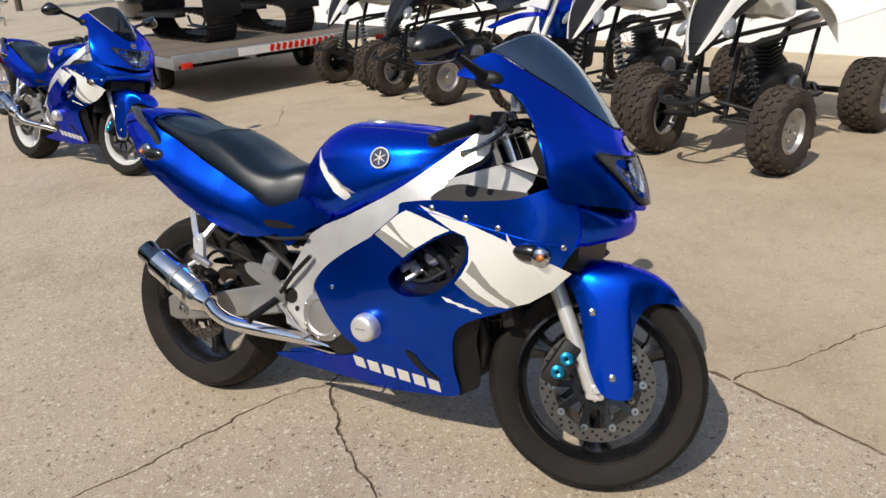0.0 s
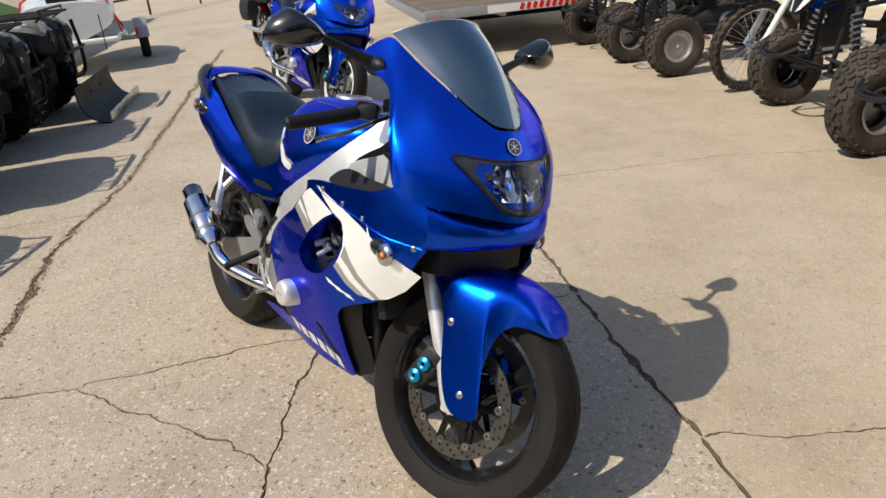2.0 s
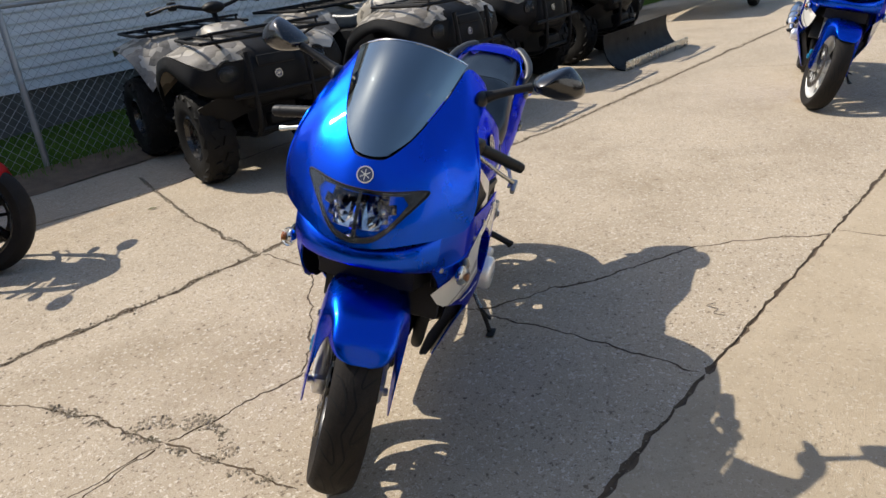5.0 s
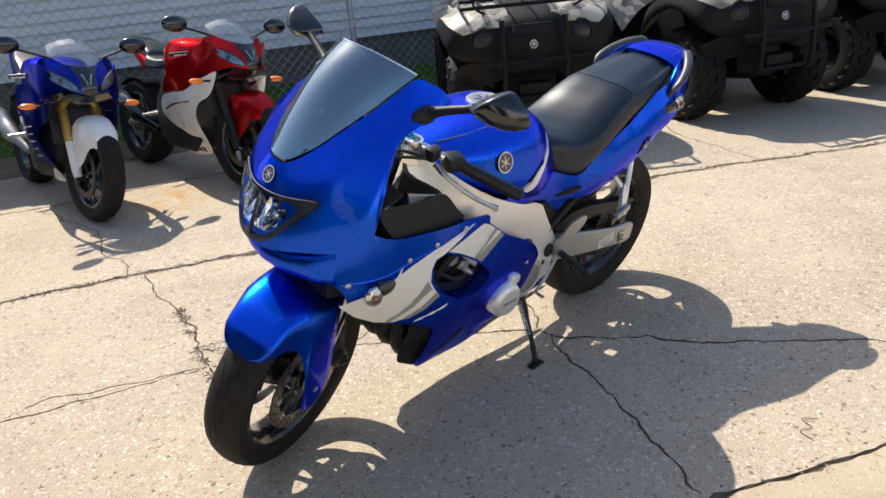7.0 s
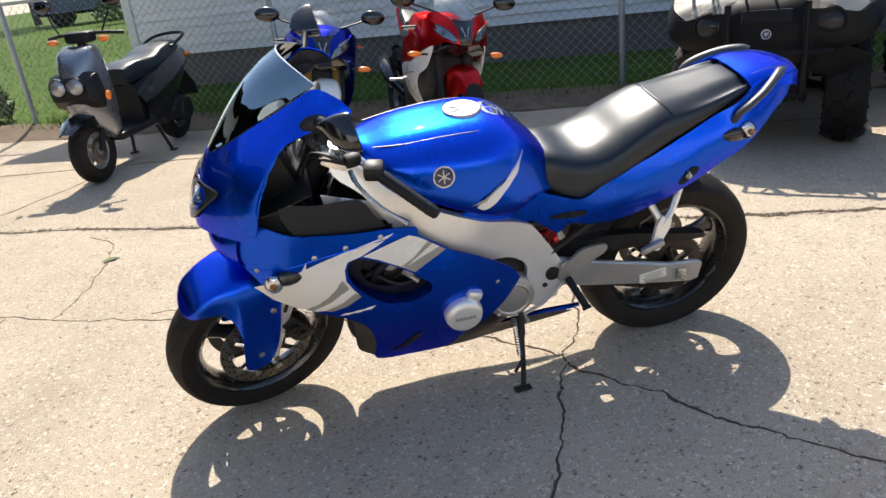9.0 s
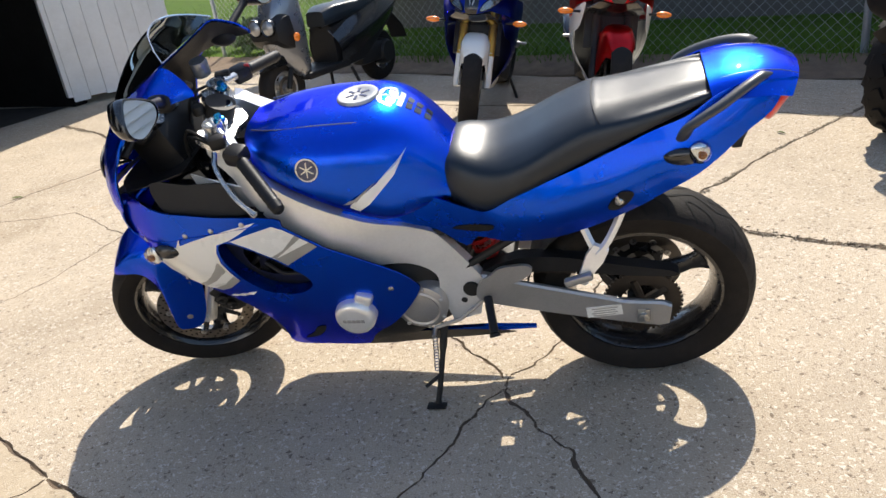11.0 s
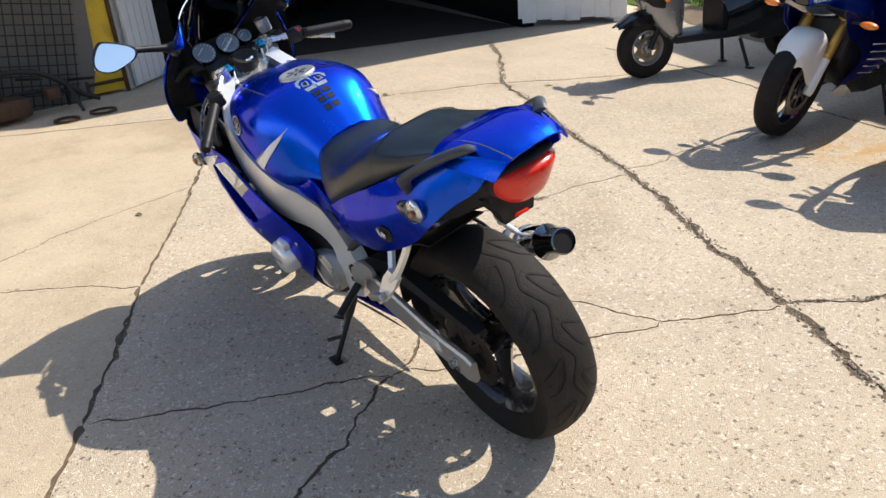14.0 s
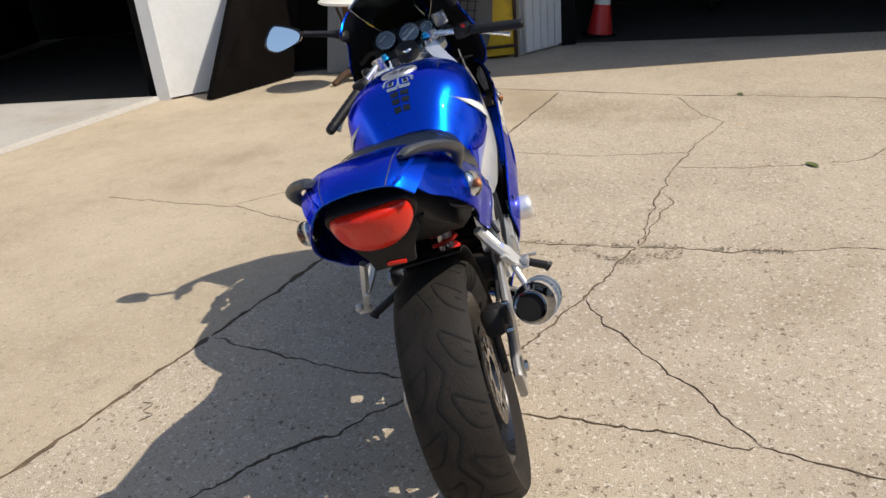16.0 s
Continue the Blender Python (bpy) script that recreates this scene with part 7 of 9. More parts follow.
    tube(bm, [(-.30, -.14, .62), (-.50, -.16, .66), (-.56, -.16, .68), (-.92, -.16, .72)], [.022, .03, .055, .055], 12)
    part("silencer", bm, ALLOY, root)
    for c in root.children:
        nm = c.name.split(".")[0]
        if nm in ("tank_cover", "handlebar", "steering_column"):
            c.location.z += .08
        if nm in ("seat", "rear_wing"):
            c.location.z += .05
        if nm in ("nose", "nose_strip", "front_wing", "headlamp"):
            c.location.z += .07
            c.location.x -= .07
    return root


def camo_material():
    m = mat("leaf_camouflage", (0.19, 0.165, 0.13), 0.5, 0, 0.2, 6, coat=.25, dirt=(0.035, 0.03, 0.022), dirt_amount=1.0, dirt_scale=9)
    nt = m.node_tree
    b = nt.nodes["Principled BSDF"]
    prev = b.inputs["Base Color"].links[0].from_socket
    co = nt.nodes.new("ShaderNodeTexCoord")
    vo = nt.nodes.new("ShaderNodeTexVoronoi")
    vo.inputs["Scale"].default_value = 16
    nt.links.new(co.outputs["Object"], vo.inputs["Vector"])
    mr = nt.nodes.new("ShaderNodeMapRange")
    mr.inputs[1].default_value, mr.inputs[2].default_value, mr.inputs[4].default_value = .55, .6, .7
    nt.links.new(vo.outputs["Color"], mr.inputs[0])
    mx = nt.nodes.new("ShaderNodeMix")
    mx.data_type = "RGBA"
    mx.inputs["B"].default_value = (.52, .47, .39, 1)
    nt.links.new(mr.outputs[0], mx.inputs["Factor"])
    nt.links.new(prev, mx.inputs["A"])
    nt.links.new(mx.outputs["Result"], b.inputs["Base Color"])
    return m


CAMO = camo_material()


# black plastic and rubber darkened further for the quads' shaded fronts
SHADEBLACK = mat("shade_deep_black", (0.0045, 0.0045, 0.005), 0.55, 0, 0.2, 10, 0.1, 200, spec=0.2, dirt=(0.02, 0.018, 0.015), dirt_amount=0.15)
SHADERUBBER = mat("shade_deep_rubber", (0.008, 0.0075, 0.007), 0.7, 0, 0.25, 9, 0.25, 220, spec=0.2, dirt=(0.035, 0.03, 0.024), dirt_amount=0.35)


def utility_atv(m, label, plow=False):
    """A tall utility four-wheeler with carrier racks and camouflage plastics."""
    root = thing("utility_quad", m, label, "quad bike", "row of utility quads")
    for s in (1, -1):
        wheel(root, (.63, s * .42, .325), .325, .22, s, .155, RIM, "front_wheel", 4, 18, SHADERUBBER)
        wheel(root, (-.62, s * .42, .325), .325, .27, s, .155, RIM, "rear_wheel", 4, 18, SHADERUBBER)
        bm = B()
        patch(bm, [[(1.02, s * .14, .87), (1.03, s * .30, .87), (1.0, s * .44, .84)], [(.92, s * .14, .96), (.92, s * .34, .95), (.90, s * .52, .89)], [(.66, s * .14, .99), (.64, s * .36, .985), (.64, s * .56, .93)],
                   [(.40, s * .16, .96), (.36, s * .36, .94), (.34, s * .56, .84)], [(.20, s * .18, .80), (.16, s * .34, .74), (.14, s * .50, .62)]], 4, 4)
        part("front_wing", bm, CAMO, root, "camouflage front wing", solid=.008)
        bm = B()
        patch(bm, [[(1.04, s * .16, .86), (1.05, s * .16, .70), (1.0, s * .16, .62)], [(1.035, s * .30, .865), (1.03, s * .34, .70), (.98, s * .34, .64)], [(1.0, s * .45, .84), (.98, s * .50, .72), (.95, s * .47, .68)],
                   [(.90, s * .525, .885), (.90, s * .56, .80), (.89, s * .555, .76)], [(.64, s * .565, .925), (.64, s * .59, .87), (.64, s * .585, .84)], [(.34, s * .555, .84), (.32, s * .575, .76), (.31, s * .565, .70)], [(.14, s * .50, .62), (.12, s * .51, .54), (.11, s * .505, .50)]], 4, 3)
        part("wing_skirt", bm, SHADEBLACK, root, "black wing edge", solid=.006)
        bm = B()
        patch(bm, [[(-.20, s * .18, .82), (-.16, s * .34, .76), (-.14, s * .50, .62)], [(-.36, s * .16, .97), (-.36, s * .36, .95), (-.34, s * .56, .84)], [(-.66, s * .14, .99), (-.66, s * .36, .985), (-.66, s * .58, .92)], [(-.96, s * .14, .96), (-.98, s * .34, .94), (-.98, s * .52, .84)]], 4, 4)
        part("rear_wing", bm, CAMO, root, "camouflage rear wing", solid=.008)
        bm = B()
        patch(bm, [[(1.00, s * .20, .70), (.98, s * .40, .66), (.90, s * .52, .60)], [(.96, s * .16, .54), (.94, s * .30, .50), (.88, s * .40, .46)]], 3, 3)
        part("mudguard_flap", bm, SHADEBLACK, root, solid=.006)
        bm = B()
        ball(bm, (1.020, s * .31, .80), 1, (.040, .078, .056), 20)
        hl = part("headlamp", bm, CLEAR, root, "round-cornered clear headlamp")
        hl.visible_shadow = False
        bm = B()
        lathe(bm, [(.010, -.035), (.030, -.026), (.052, -.006), (.060, .012)], (1.020, s * .31, .80), 16, "x")
        part("reflector", bm, REFLECTOR, hl, smooth=0)
        bm = B()
        lathe(bm, [(.062, .010), (.074, .016), (.084, .004), (.082, -.05), (.0, -.05)], (1.015, s * .31, .80), 24, "x")
        part("lamp_surround", bm, SHADEBLACK, hl)
        bm = B()
        tube(bm, curve([(.10, 0, 1.14), (.10, s * .14, 1.17), (.04, s * .28, 1.20), (-.04, s * .40, 1.17)], 4), .013, 8)
        hb = part("handlebar", bm, SHADEBLACK, root)
        bm = B()
        tube(bm, [(-.01, s * .33, 1.19), (-.06, s * .43, 1.165)], .019, 10)
        box(bm, (.06, .06, .06), Matrix.Translation((.05, s * .27, 1.20)), .014)
        part("grip", bm, SHADEBLACK, hb)
        bm = B()
        tube(bm, curve([(.10, s * .22, 1.21), (.09, s * .32, 1.205), (.02, s * .42, 1.175)], 3), .007, 6)
        part("lever", bm, STEEL, hb)
        bm = B()
        box(bm, (.52, .20, .04), Matrix.Translation((0, s * .33, .40)), .01)
        part("footwell", bm, SHADEBLACK, root)
        bm = B()
        for z in (.36, .48):
            tube(bm, [(.50, s * .10, z), (.63, s * .34, z - .04)], .016, 8)
            tube(bm, [(.76, s * .10, z), (.64, s * .34, z - .04)], .016, 8)
            tube(bm, [(-.48, s * .10, z), (-.62, s * .34, z - .04)], .016, 8)
        part("suspension_arm", bm, SHADEBLACK, root)
        bm = B()
        spring(bm, (.60, s * .28, .42), (.54, s * .18, .78), .04, 7, .008)
        part("coil_spring", bm, SHADEBLACK, root)
    # racks
    for x0, x1, nm in ((.46, 1.02, "front_rack"), (-1.06, -.40, "rear_rack")):
        bm = B()
        z = 1.0
        tube(bm, curve([(x0, -.42, z), (x1 - .06, -.44, z), (x1, -.36, z), (x1, .36, z), (x1 - .06, .44, z), (x0, .42, z)], 3), .012, 8)
        tube(bm, [(x0, -.42, z), (x0, .42, z)], .012, 8)
        tube(bm, [(x1 - .02, -.38, z + .05), (x1 - .02, .38, z + .05)], .010, 8)
        for k in range(5):
            y = -.30 + .15 * k
            tube(bm, [(x0, y, z), (x1, y, z)], .008, 6)
        for y in (-.36, .36):
            tube(bm, [(x1 - .02, y, z + .05), (x1 - .01, y, z), (x1 - .10, y * .8, .95)], .009, 6)
        part(nm, bm, SHADEBLACK, root, "black tubular carrier rack")
    bm = B()
    loft(bm, [section(x, [(0, z1), (w, z1 - .03), (w * 1.1, z0), (0, z0 - .02)], 3) for x, w, z0, z1 in ((1.07, .16, .62, .82), (1.0, .22, .58, .92), (.70, .24, .60, .99), (.40, .20, .62, 1.0))], sub=2)
    no = part("nose", bm, SHADEBLACK, root, "dark front panel with grille")
    bm = B()
    box(bm, (.02, .26, .07), Matrix.Translation((1.075, 0, .85)) @ Matrix.Rotation(radians(-15), 4, "Y"), .01)
    part("grille", bm, GROOVE, no)
    roundel(no, (1.083, 0, .755), (0, 1, 0), (-.1, 0, 1), .026)
    bm = B()
    loft(bm, [section(x, [(0, zt), (w * .7, zt - .01), (w, zt - .08), (w, zb), (0, zb)], 3) for x, zt, zb, w in ((.42, 1.0, .80, .16), (.26, 1.06, .76, .18), (.10, 1.03, .72, .17), (-.02, .96, .70, .14))], sub=2)
    part("tank_cover", bm, CAMO, root, "camouflage tank cover")
    bm = B()
    loft(bm, [section(x, [(0, zt), (w * .8, zt - .006), (w, zt - .05), (w, zb), (0, zb)], 3) for x, zt, zb, w in ((.06, .96, .84, .10), (-.10, .93, .80, .15), (-.40, .95, .84, .17), (-.62, 1.0, .90, .16))], sub=2)
    part("seat", bm, VINYL, root, "black vinyl quad seat")
    bm = B()
    loft(bm, [section(x, [(0, z1), (w, z1), (w, z0), (0, z0)], 2) for x, w, z0, z1 in ((.85, .16, .34, .62), (.3, .20, .28, .80), (-.3, .20, .28, .80), (-.85, .18, .36, .86))])
    part("chassis", bm, SHADEBLACK, root)
    bm = B()
    for y in (-.20, .20):
        tube(bm, curve([(.80, y, .36), (1.08, y, .40), (1.13, y, .60), (1.10, y, .92)], 4), .018, 8)
    tube(bm, [(1.12, -.34, .66), (1.14, 0, .66), (1.12, .34, .66)], .016, 8)
    tube(bm, [(1.09, -.20, .42), (1.09, .20, .42)], .016, 8)
    box(bm, (.10, .22, .10), Matrix.Translation((1.02, 0, .46)), .02)
    part("front_bumper", bm, SHADEBLACK, root, "black tubular front bumper")
    bm = B()
    for y in (-.42, .42):
        bar(bm, (.63, 0, .325), (.63, y, .325), .018, 8)
        bar(bm, (-.62, 0, .325), (-.62, y, .325), .02, 8)
    part("axle", bm, SHADEBLACK, root)
    bm = B()
    bar(bm, (.36, 0, .80), (.10, 0, 1.14), .022, 8)
    ball(bm, (.13, 0, 1.16), .07, (1, 1.2, .6), 14)
    part("steering_column", bm, SHADEBLACK, root)
    if plow:
        bm = B()
        rows = []
        for y in (-.72, -.36, 0, .36, .72):
            rows.append([(1.37 - .22 * math.sin(a) + .06, y, .28 - .27 * math.cos(a)) for a in (radians(q) for q in range(-5, 111, 12))])
        quads(bm, rows)
        bl = part("plough_blade", bm, SHADEBLACK, root, "dark curved snow plough blade", solid=.010)
        bm = B()
        box(bm, (.014, 1.46, .09), Matrix.Translation((1.455, 0, .05)), .002)
        part("cutting_edge", bm, STEEL, bl, "worn bare steel cutting edge")
        bm = B()
        tube(bm, [(1.22, -.2, .22), (.7, -.18, .26)], .022, 8)
        tube(bm, [(1.22, .2, .22), (.7, .18, .26)], .022, 8)
        bar(bm, (1.26, .66, .5), (1.26, .66, .86), .006, 6)
        part("push_arm", bm, SHADEBLACK, bl)
    for c in root.children:
        if c.name.split(".")[0] not in ("front_wheel", "rear_wheel", "axle", "suspension_arm", "plough_blade"):
            c.location.z -= .05
    return root


SCOOT = mat("dark_silver", (0.26, 0.27, 0.29), 0.28, 0.8, 0.08, coat=.4)


def scooter(m, label):
    root = thing("scooter", m, label, "scooter")
    af, ar = (.66, 0, .235), (-.66, 0, .235)
    for nm, c in (("front_wheel", af), ("rear_wheel", ar)):
        bm = B()
        cast_rim(bm, c, .11, .135, 5, .035)
        wh = part(nm, bm, ALLOY if nm[0] == "f" else RIM, root)
        bm = B()
        tyre(bm, c, .235, .12, .5, 36, .135)
        part("tyre", bm, RUBBER, wh, "fat black scooter tyre")
        bm = B()
        disc_rotor(bm, c, .055, .095, .066)
        part("brake_disc", bm, DISC, wh)
    bm = B()
    for s in (1, -1):
        tube(bm, [(.66, s * .075, .235), (.52, s * .075, .55)], .022, 10)
    part("fork", bm, BLACKP, root)
    bm = B()
    rows = []
    for cx, cz, bx, bz, w in ((.92, .42, .92, .40, .05), (.80, .50, .80, .42, .085), (.66, .53, .66, .42, .09), (.50, .50, .50, .42, .08)):
        rows.append([(bx + (cx - bx) * (1 - abs(t) ** 3), w * math.copysign(min(1, abs(t) * 1.5), t), bz + (cz - bz) * (1 - abs(t) ** 3)) for t in (-1, -.7, -.4, 0, .4, .7, 1)])
    quads(bm, rows)
    part("front_mudguard", bm, BLACKG, root, solid=.004)
    bm = B()
    loft(bm, [section(x, [(0, z1), (w * .8, z1 - .02), (w, (z0 + z1) / 2), (w * .8, z0), (0, z0)], 4) for x, w, z0, z1 in ((.70, .08, .52, .80), (.62, .13, .42, .92), (.52, .165, .32, .96), (.44, .16, .28, .96), (.40, .10, .26, .95))], sub=2)
    part("leg_shield", bm, SCOOT, root, "dark silver scooter leg shield")
    bm = B()
    loft(bm, [section(x, [(0, z1), (w, z1 - .02), (w, z0), (0, z0)], 2) for x, w, z0, z1 in ((.74, .13, .62, .74), (.66, .17, .56, .80), (.60, .17, .54, .80))], sub=2)
    part("lamp_housing", bm, BLACKP, root)
    for s in (1, -1):
        bm = B()
        lathe(bm, [(0, .045), (.035, .040), (.056, .022), (.058, 0), (.06, -.03)], (.735, s * .068, .715), 22, "x")
        hl = part("headlamp", bm, CLEARLENS, root, "round bug-eyed scooter headlamp")
        bm = B()
        lathe(bm, [(.058, .02), (.066, .026), (.068, 0), (.064, -.03)], (.735, s * .068, .715), 22, "x")
        part("lamp_ring", bm, BLACKG, hl)
        bm = B()
        ball(bm, (.60, s * .205, .62), 1, (.035, .016, .035), 12)
        part("reflector", bm, ORANGE, root)
        bm = B()
        tube(bm, curve([(.42, 0, 1.03), (.40, s * .14, 1.04), (.34, s * .30, 1.02)], 3), .013, 8)
        hb = part("handlebar", bm, BLACKP, root)
        bm = B()
        tube(bm, curve([(.40, s * .17, 1.05), (.38, s * .22, 1.14), (.36, s * .24, 1.20)], 3), .007, 6)
        mi = part("mirror", bm, BLACKP, root)
        bm = B()
        ball(bm, (.355, s * .27, 1.25), 1, (.022, .075, .045), 14)
        part("mirror_head", bm, BLACKG, mi)
        bm = B()
        ball(bm, (.46, s * .20, 1.0), 1, (.03, .045, .022), 12)
        part("indicator", bm, ORANGE, root)
        bm = B()
        ball(bm, (-.90, s * .13, .70), 1, (.035, .03, .022), 10)
        part("rear_indicator", bm, ORANGE, root)
        bm = B()
        patch(bm, [[(.10, s * .10, .58), (.06, s * .17, .45), (.05, s * .16, .30)], [(-.20, s * .14, .68), (-.25, s * .22, .55), (-.25, s * .20, .40)], [(-.60, s * .14, .74), (-.62, s * .20, .64), (-.60, s * .18, .52)], [(-.92, s * .08, .76), (-.93, s * .12, .70), (-.90, s * .10, .63)]], 4, 4)
        part("body_side", bm, BLACKG, root, "glossy black scooter side panel", solid=.005)
    bm = B()
    box(bm, (.12, .20, .08), Matrix.Translation((.42, 0, 1.02)), .025)
    part("instrument_panel", bm, BLACKP, root)
    bm = B()
    bar(bm, (.50, 0, .60), (.42, 0, 1.0), .03, 10)
    part("steering_column", bm, BLACKP, root)
    bm = B()
    box(bm, (.55, .34, .06), Matrix.Translation((.22, 0, .29)), .02)
    loft(bm, [section(x, [(0, z1), (w, z1), (w, z0), (0, z0)], 2) for x, w, z0, z1 in ((.08, .12, .26, .60), (-.25, .16, .28, .68), (-.60, .14, .45, .74), (-.88, .10, .60, .74))])
    part("floor_board", bm, BLACKP, root)
    bm = B()
    loft(bm, [section(x, [(0, zt), (w * .8, zt - .008), (w, zt - .04), (w, zb), (0, zb)], 3) for x, zt, zb, w in ((.12, .74, .62, .09), (-.02, .78, .64, .14), (-.30, .78, .68, .155), (-.42, .82, .70, .155), (-.72, .85, .75, .13), (-.84, .83, .76, .09))], sub=2)
    part("seat", bm, VINYL, root, "black scooter seat")
    bm = B()
    tube(bm, curve([(-.60, .15, .80), (-.85, .15, .86), (-.98, .08, .88), (-.98, -.08, .88), (-.85, -.15, .86), (-.60, -.15, .80)], 4), .014, 8)
    part("grab_rail", bm, BLACKP, root)
    bm = B()
    box(bm, (.42, .14, .18), Matrix.Translation((-.45, .08, .30)), .04)
    lathe(bm, [(0, .17), (.09, .17), (.11, .14), (.11, .06)], (-.62, 0, .27), 24)
    part("engine", bm, DARK, root)
    bm = B()
    for s in (1, -1):
        tube(bm, [(-.10, s * .12, .24), (-.16, s * .17, .02)], .014, 8)
        box(bm, (.05, .06, .012), Matrix.Translation((-.17, s * .18, .008)), .004)
    part("centre_stand", bm, DARK, root)
    bm = B()
    box(bm, (.10, .16, .08), Matrix.Translation((-.95, 0, .70)), .02)
    part("tail_lamp", bm, REDLENS, root)
    bm = B()
    patch(bm, [[(-.84, -.08, .60), (-.84, .08, .60)], [(-1.0, -.09, .44), (-1.0, .09, .44)], [(-1.05, -.09, .32), (-1.05, .09, .32)]], 3, 2)
    part("mud_flap", bm, BLACKP, root, solid=.004)
    return root


def dirt_bike(m, label):
    root = thing("dirt_bike", m, label, "motorcycle")
    for nm, c, R in (("front_wheel", (.72, 0, .345), .345), ("rear_wheel", (-.70, 0, .335), .335)):
        bm = B()
        lathe(bm, [(R - .06, -.025), (R - .075, -.02), (R - .08, 0), (R - .075, .02), (R - .06, .025)], c, 36)
        for k in range(28):
            a = 2 * math.pi * k / 28
            bar(bm, Vector(c) + V(.03 * math.cos(a + .5), .02 * (-1) ** k, .03 * math.sin(a + .5)), Vector(c) + V((R - .075) * math.cos(a), 0, (R - .075) * math.sin(a)), .0022, 4)
        lathe(bm, [(.0, -.04), (.035, -.04), (.035, .04), (0, .04)], c, 16)
        wh = part(nm, bm, STEEL, root)
        bm = B()
        knobs = knobby(bm, c, R, .09, 3, 30, R - .06)
        part("tyre", bm, MUDDY, wh)
        tagged(part("tread_block", knobs, MUDDY, wh), kind="stuff")
    bm = B()
    for s in (1, -1):
        tube(bm, [(.72, s * .09, .33), (.40, s * .09, 1.02)], [.026, .022], 10)
    part("fork", bm, WHITE, root)
    bm = B()
    patch(bm, [[(1.10, -.03, .76), (1.12, 0, .775), (1.10, .03, .76)], [(.80, -.07, .82), (.80, 0, .84), (.80, .07, .82)], [(.45, -.06, .80), (.45, 0, .82), (.45, .06, .80)]], 4, 3)
    part("front_mudguard", bm, BLUE, root, "blue plastic front mudguard", solid=.005)
    bm = B()
    box(bm, (.03, .22, .26), Matrix.Translation((.52, 0, .98)) @ Matrix.Rotation(radians(-22), 4, "Y"), .012)
    part("number_board", bm, WHITE, root)
    bm = B()
    loft(bm, [section(x, [(0, z1), (w, z1 - .05), (w * .9, z0), (0, z0)], 3) for x, w, z0, z1 in ((.42, .12, .62, .88), (.20, .16, .60, .92), (-.05, .10, .66, .92))], sub=2)
    part("tank_shroud", bm, BLUE, root)
    bm = B()
    loft(bm, [section(x, [(0, z1), (w, z1 - .02), (w, z0), (0, z0)], 2) for x, w, z0, z1 in ((.15, .07, .88, .94), (-.2, .08, .86, .93), (-.65, .07, .88, .95))], sub=2)
    part("seat", bm, VINYL, root)
    bm = B()
    patch(bm, [[(-.55, -.07, .90), (-.55, .07, .90)], [(-.85, -.07, .93), (-.85, .07, .93)], [(-1.05, -.05, .98), (-1.05, .05, .98)]], 3, 2)
    part("rear_mudguard", bm, WHITE, root, solid=.005)
    bm = B()
    box(bm, (.34, .22, .36), Matrix.Translation((.08, 0, .46)), .05)
    tube(bm, [(.40, 0, .95), (.32, 0, .40), (-.15, 0, .36), (-.20, 0, .80)], .025, 8)
    tube(bm, [(-.15, 0, .42), (-.70, .05, .335)], .03, 8)
    part("engine", bm, DARK, root)
    bm = B()
    tube(bm, curve([(.36, -.40, 1.12), (.38, -.2, 1.14), (.40, 0, 1.08), (.38, .2, 1.14), (.36, .40, 1.12)], 4), .012, 8)
    part("handlebar", bm, BLACKP, root)
    return root


MAROON = candy("maroon_lacquer", (0.22, 0.008, 0.010))


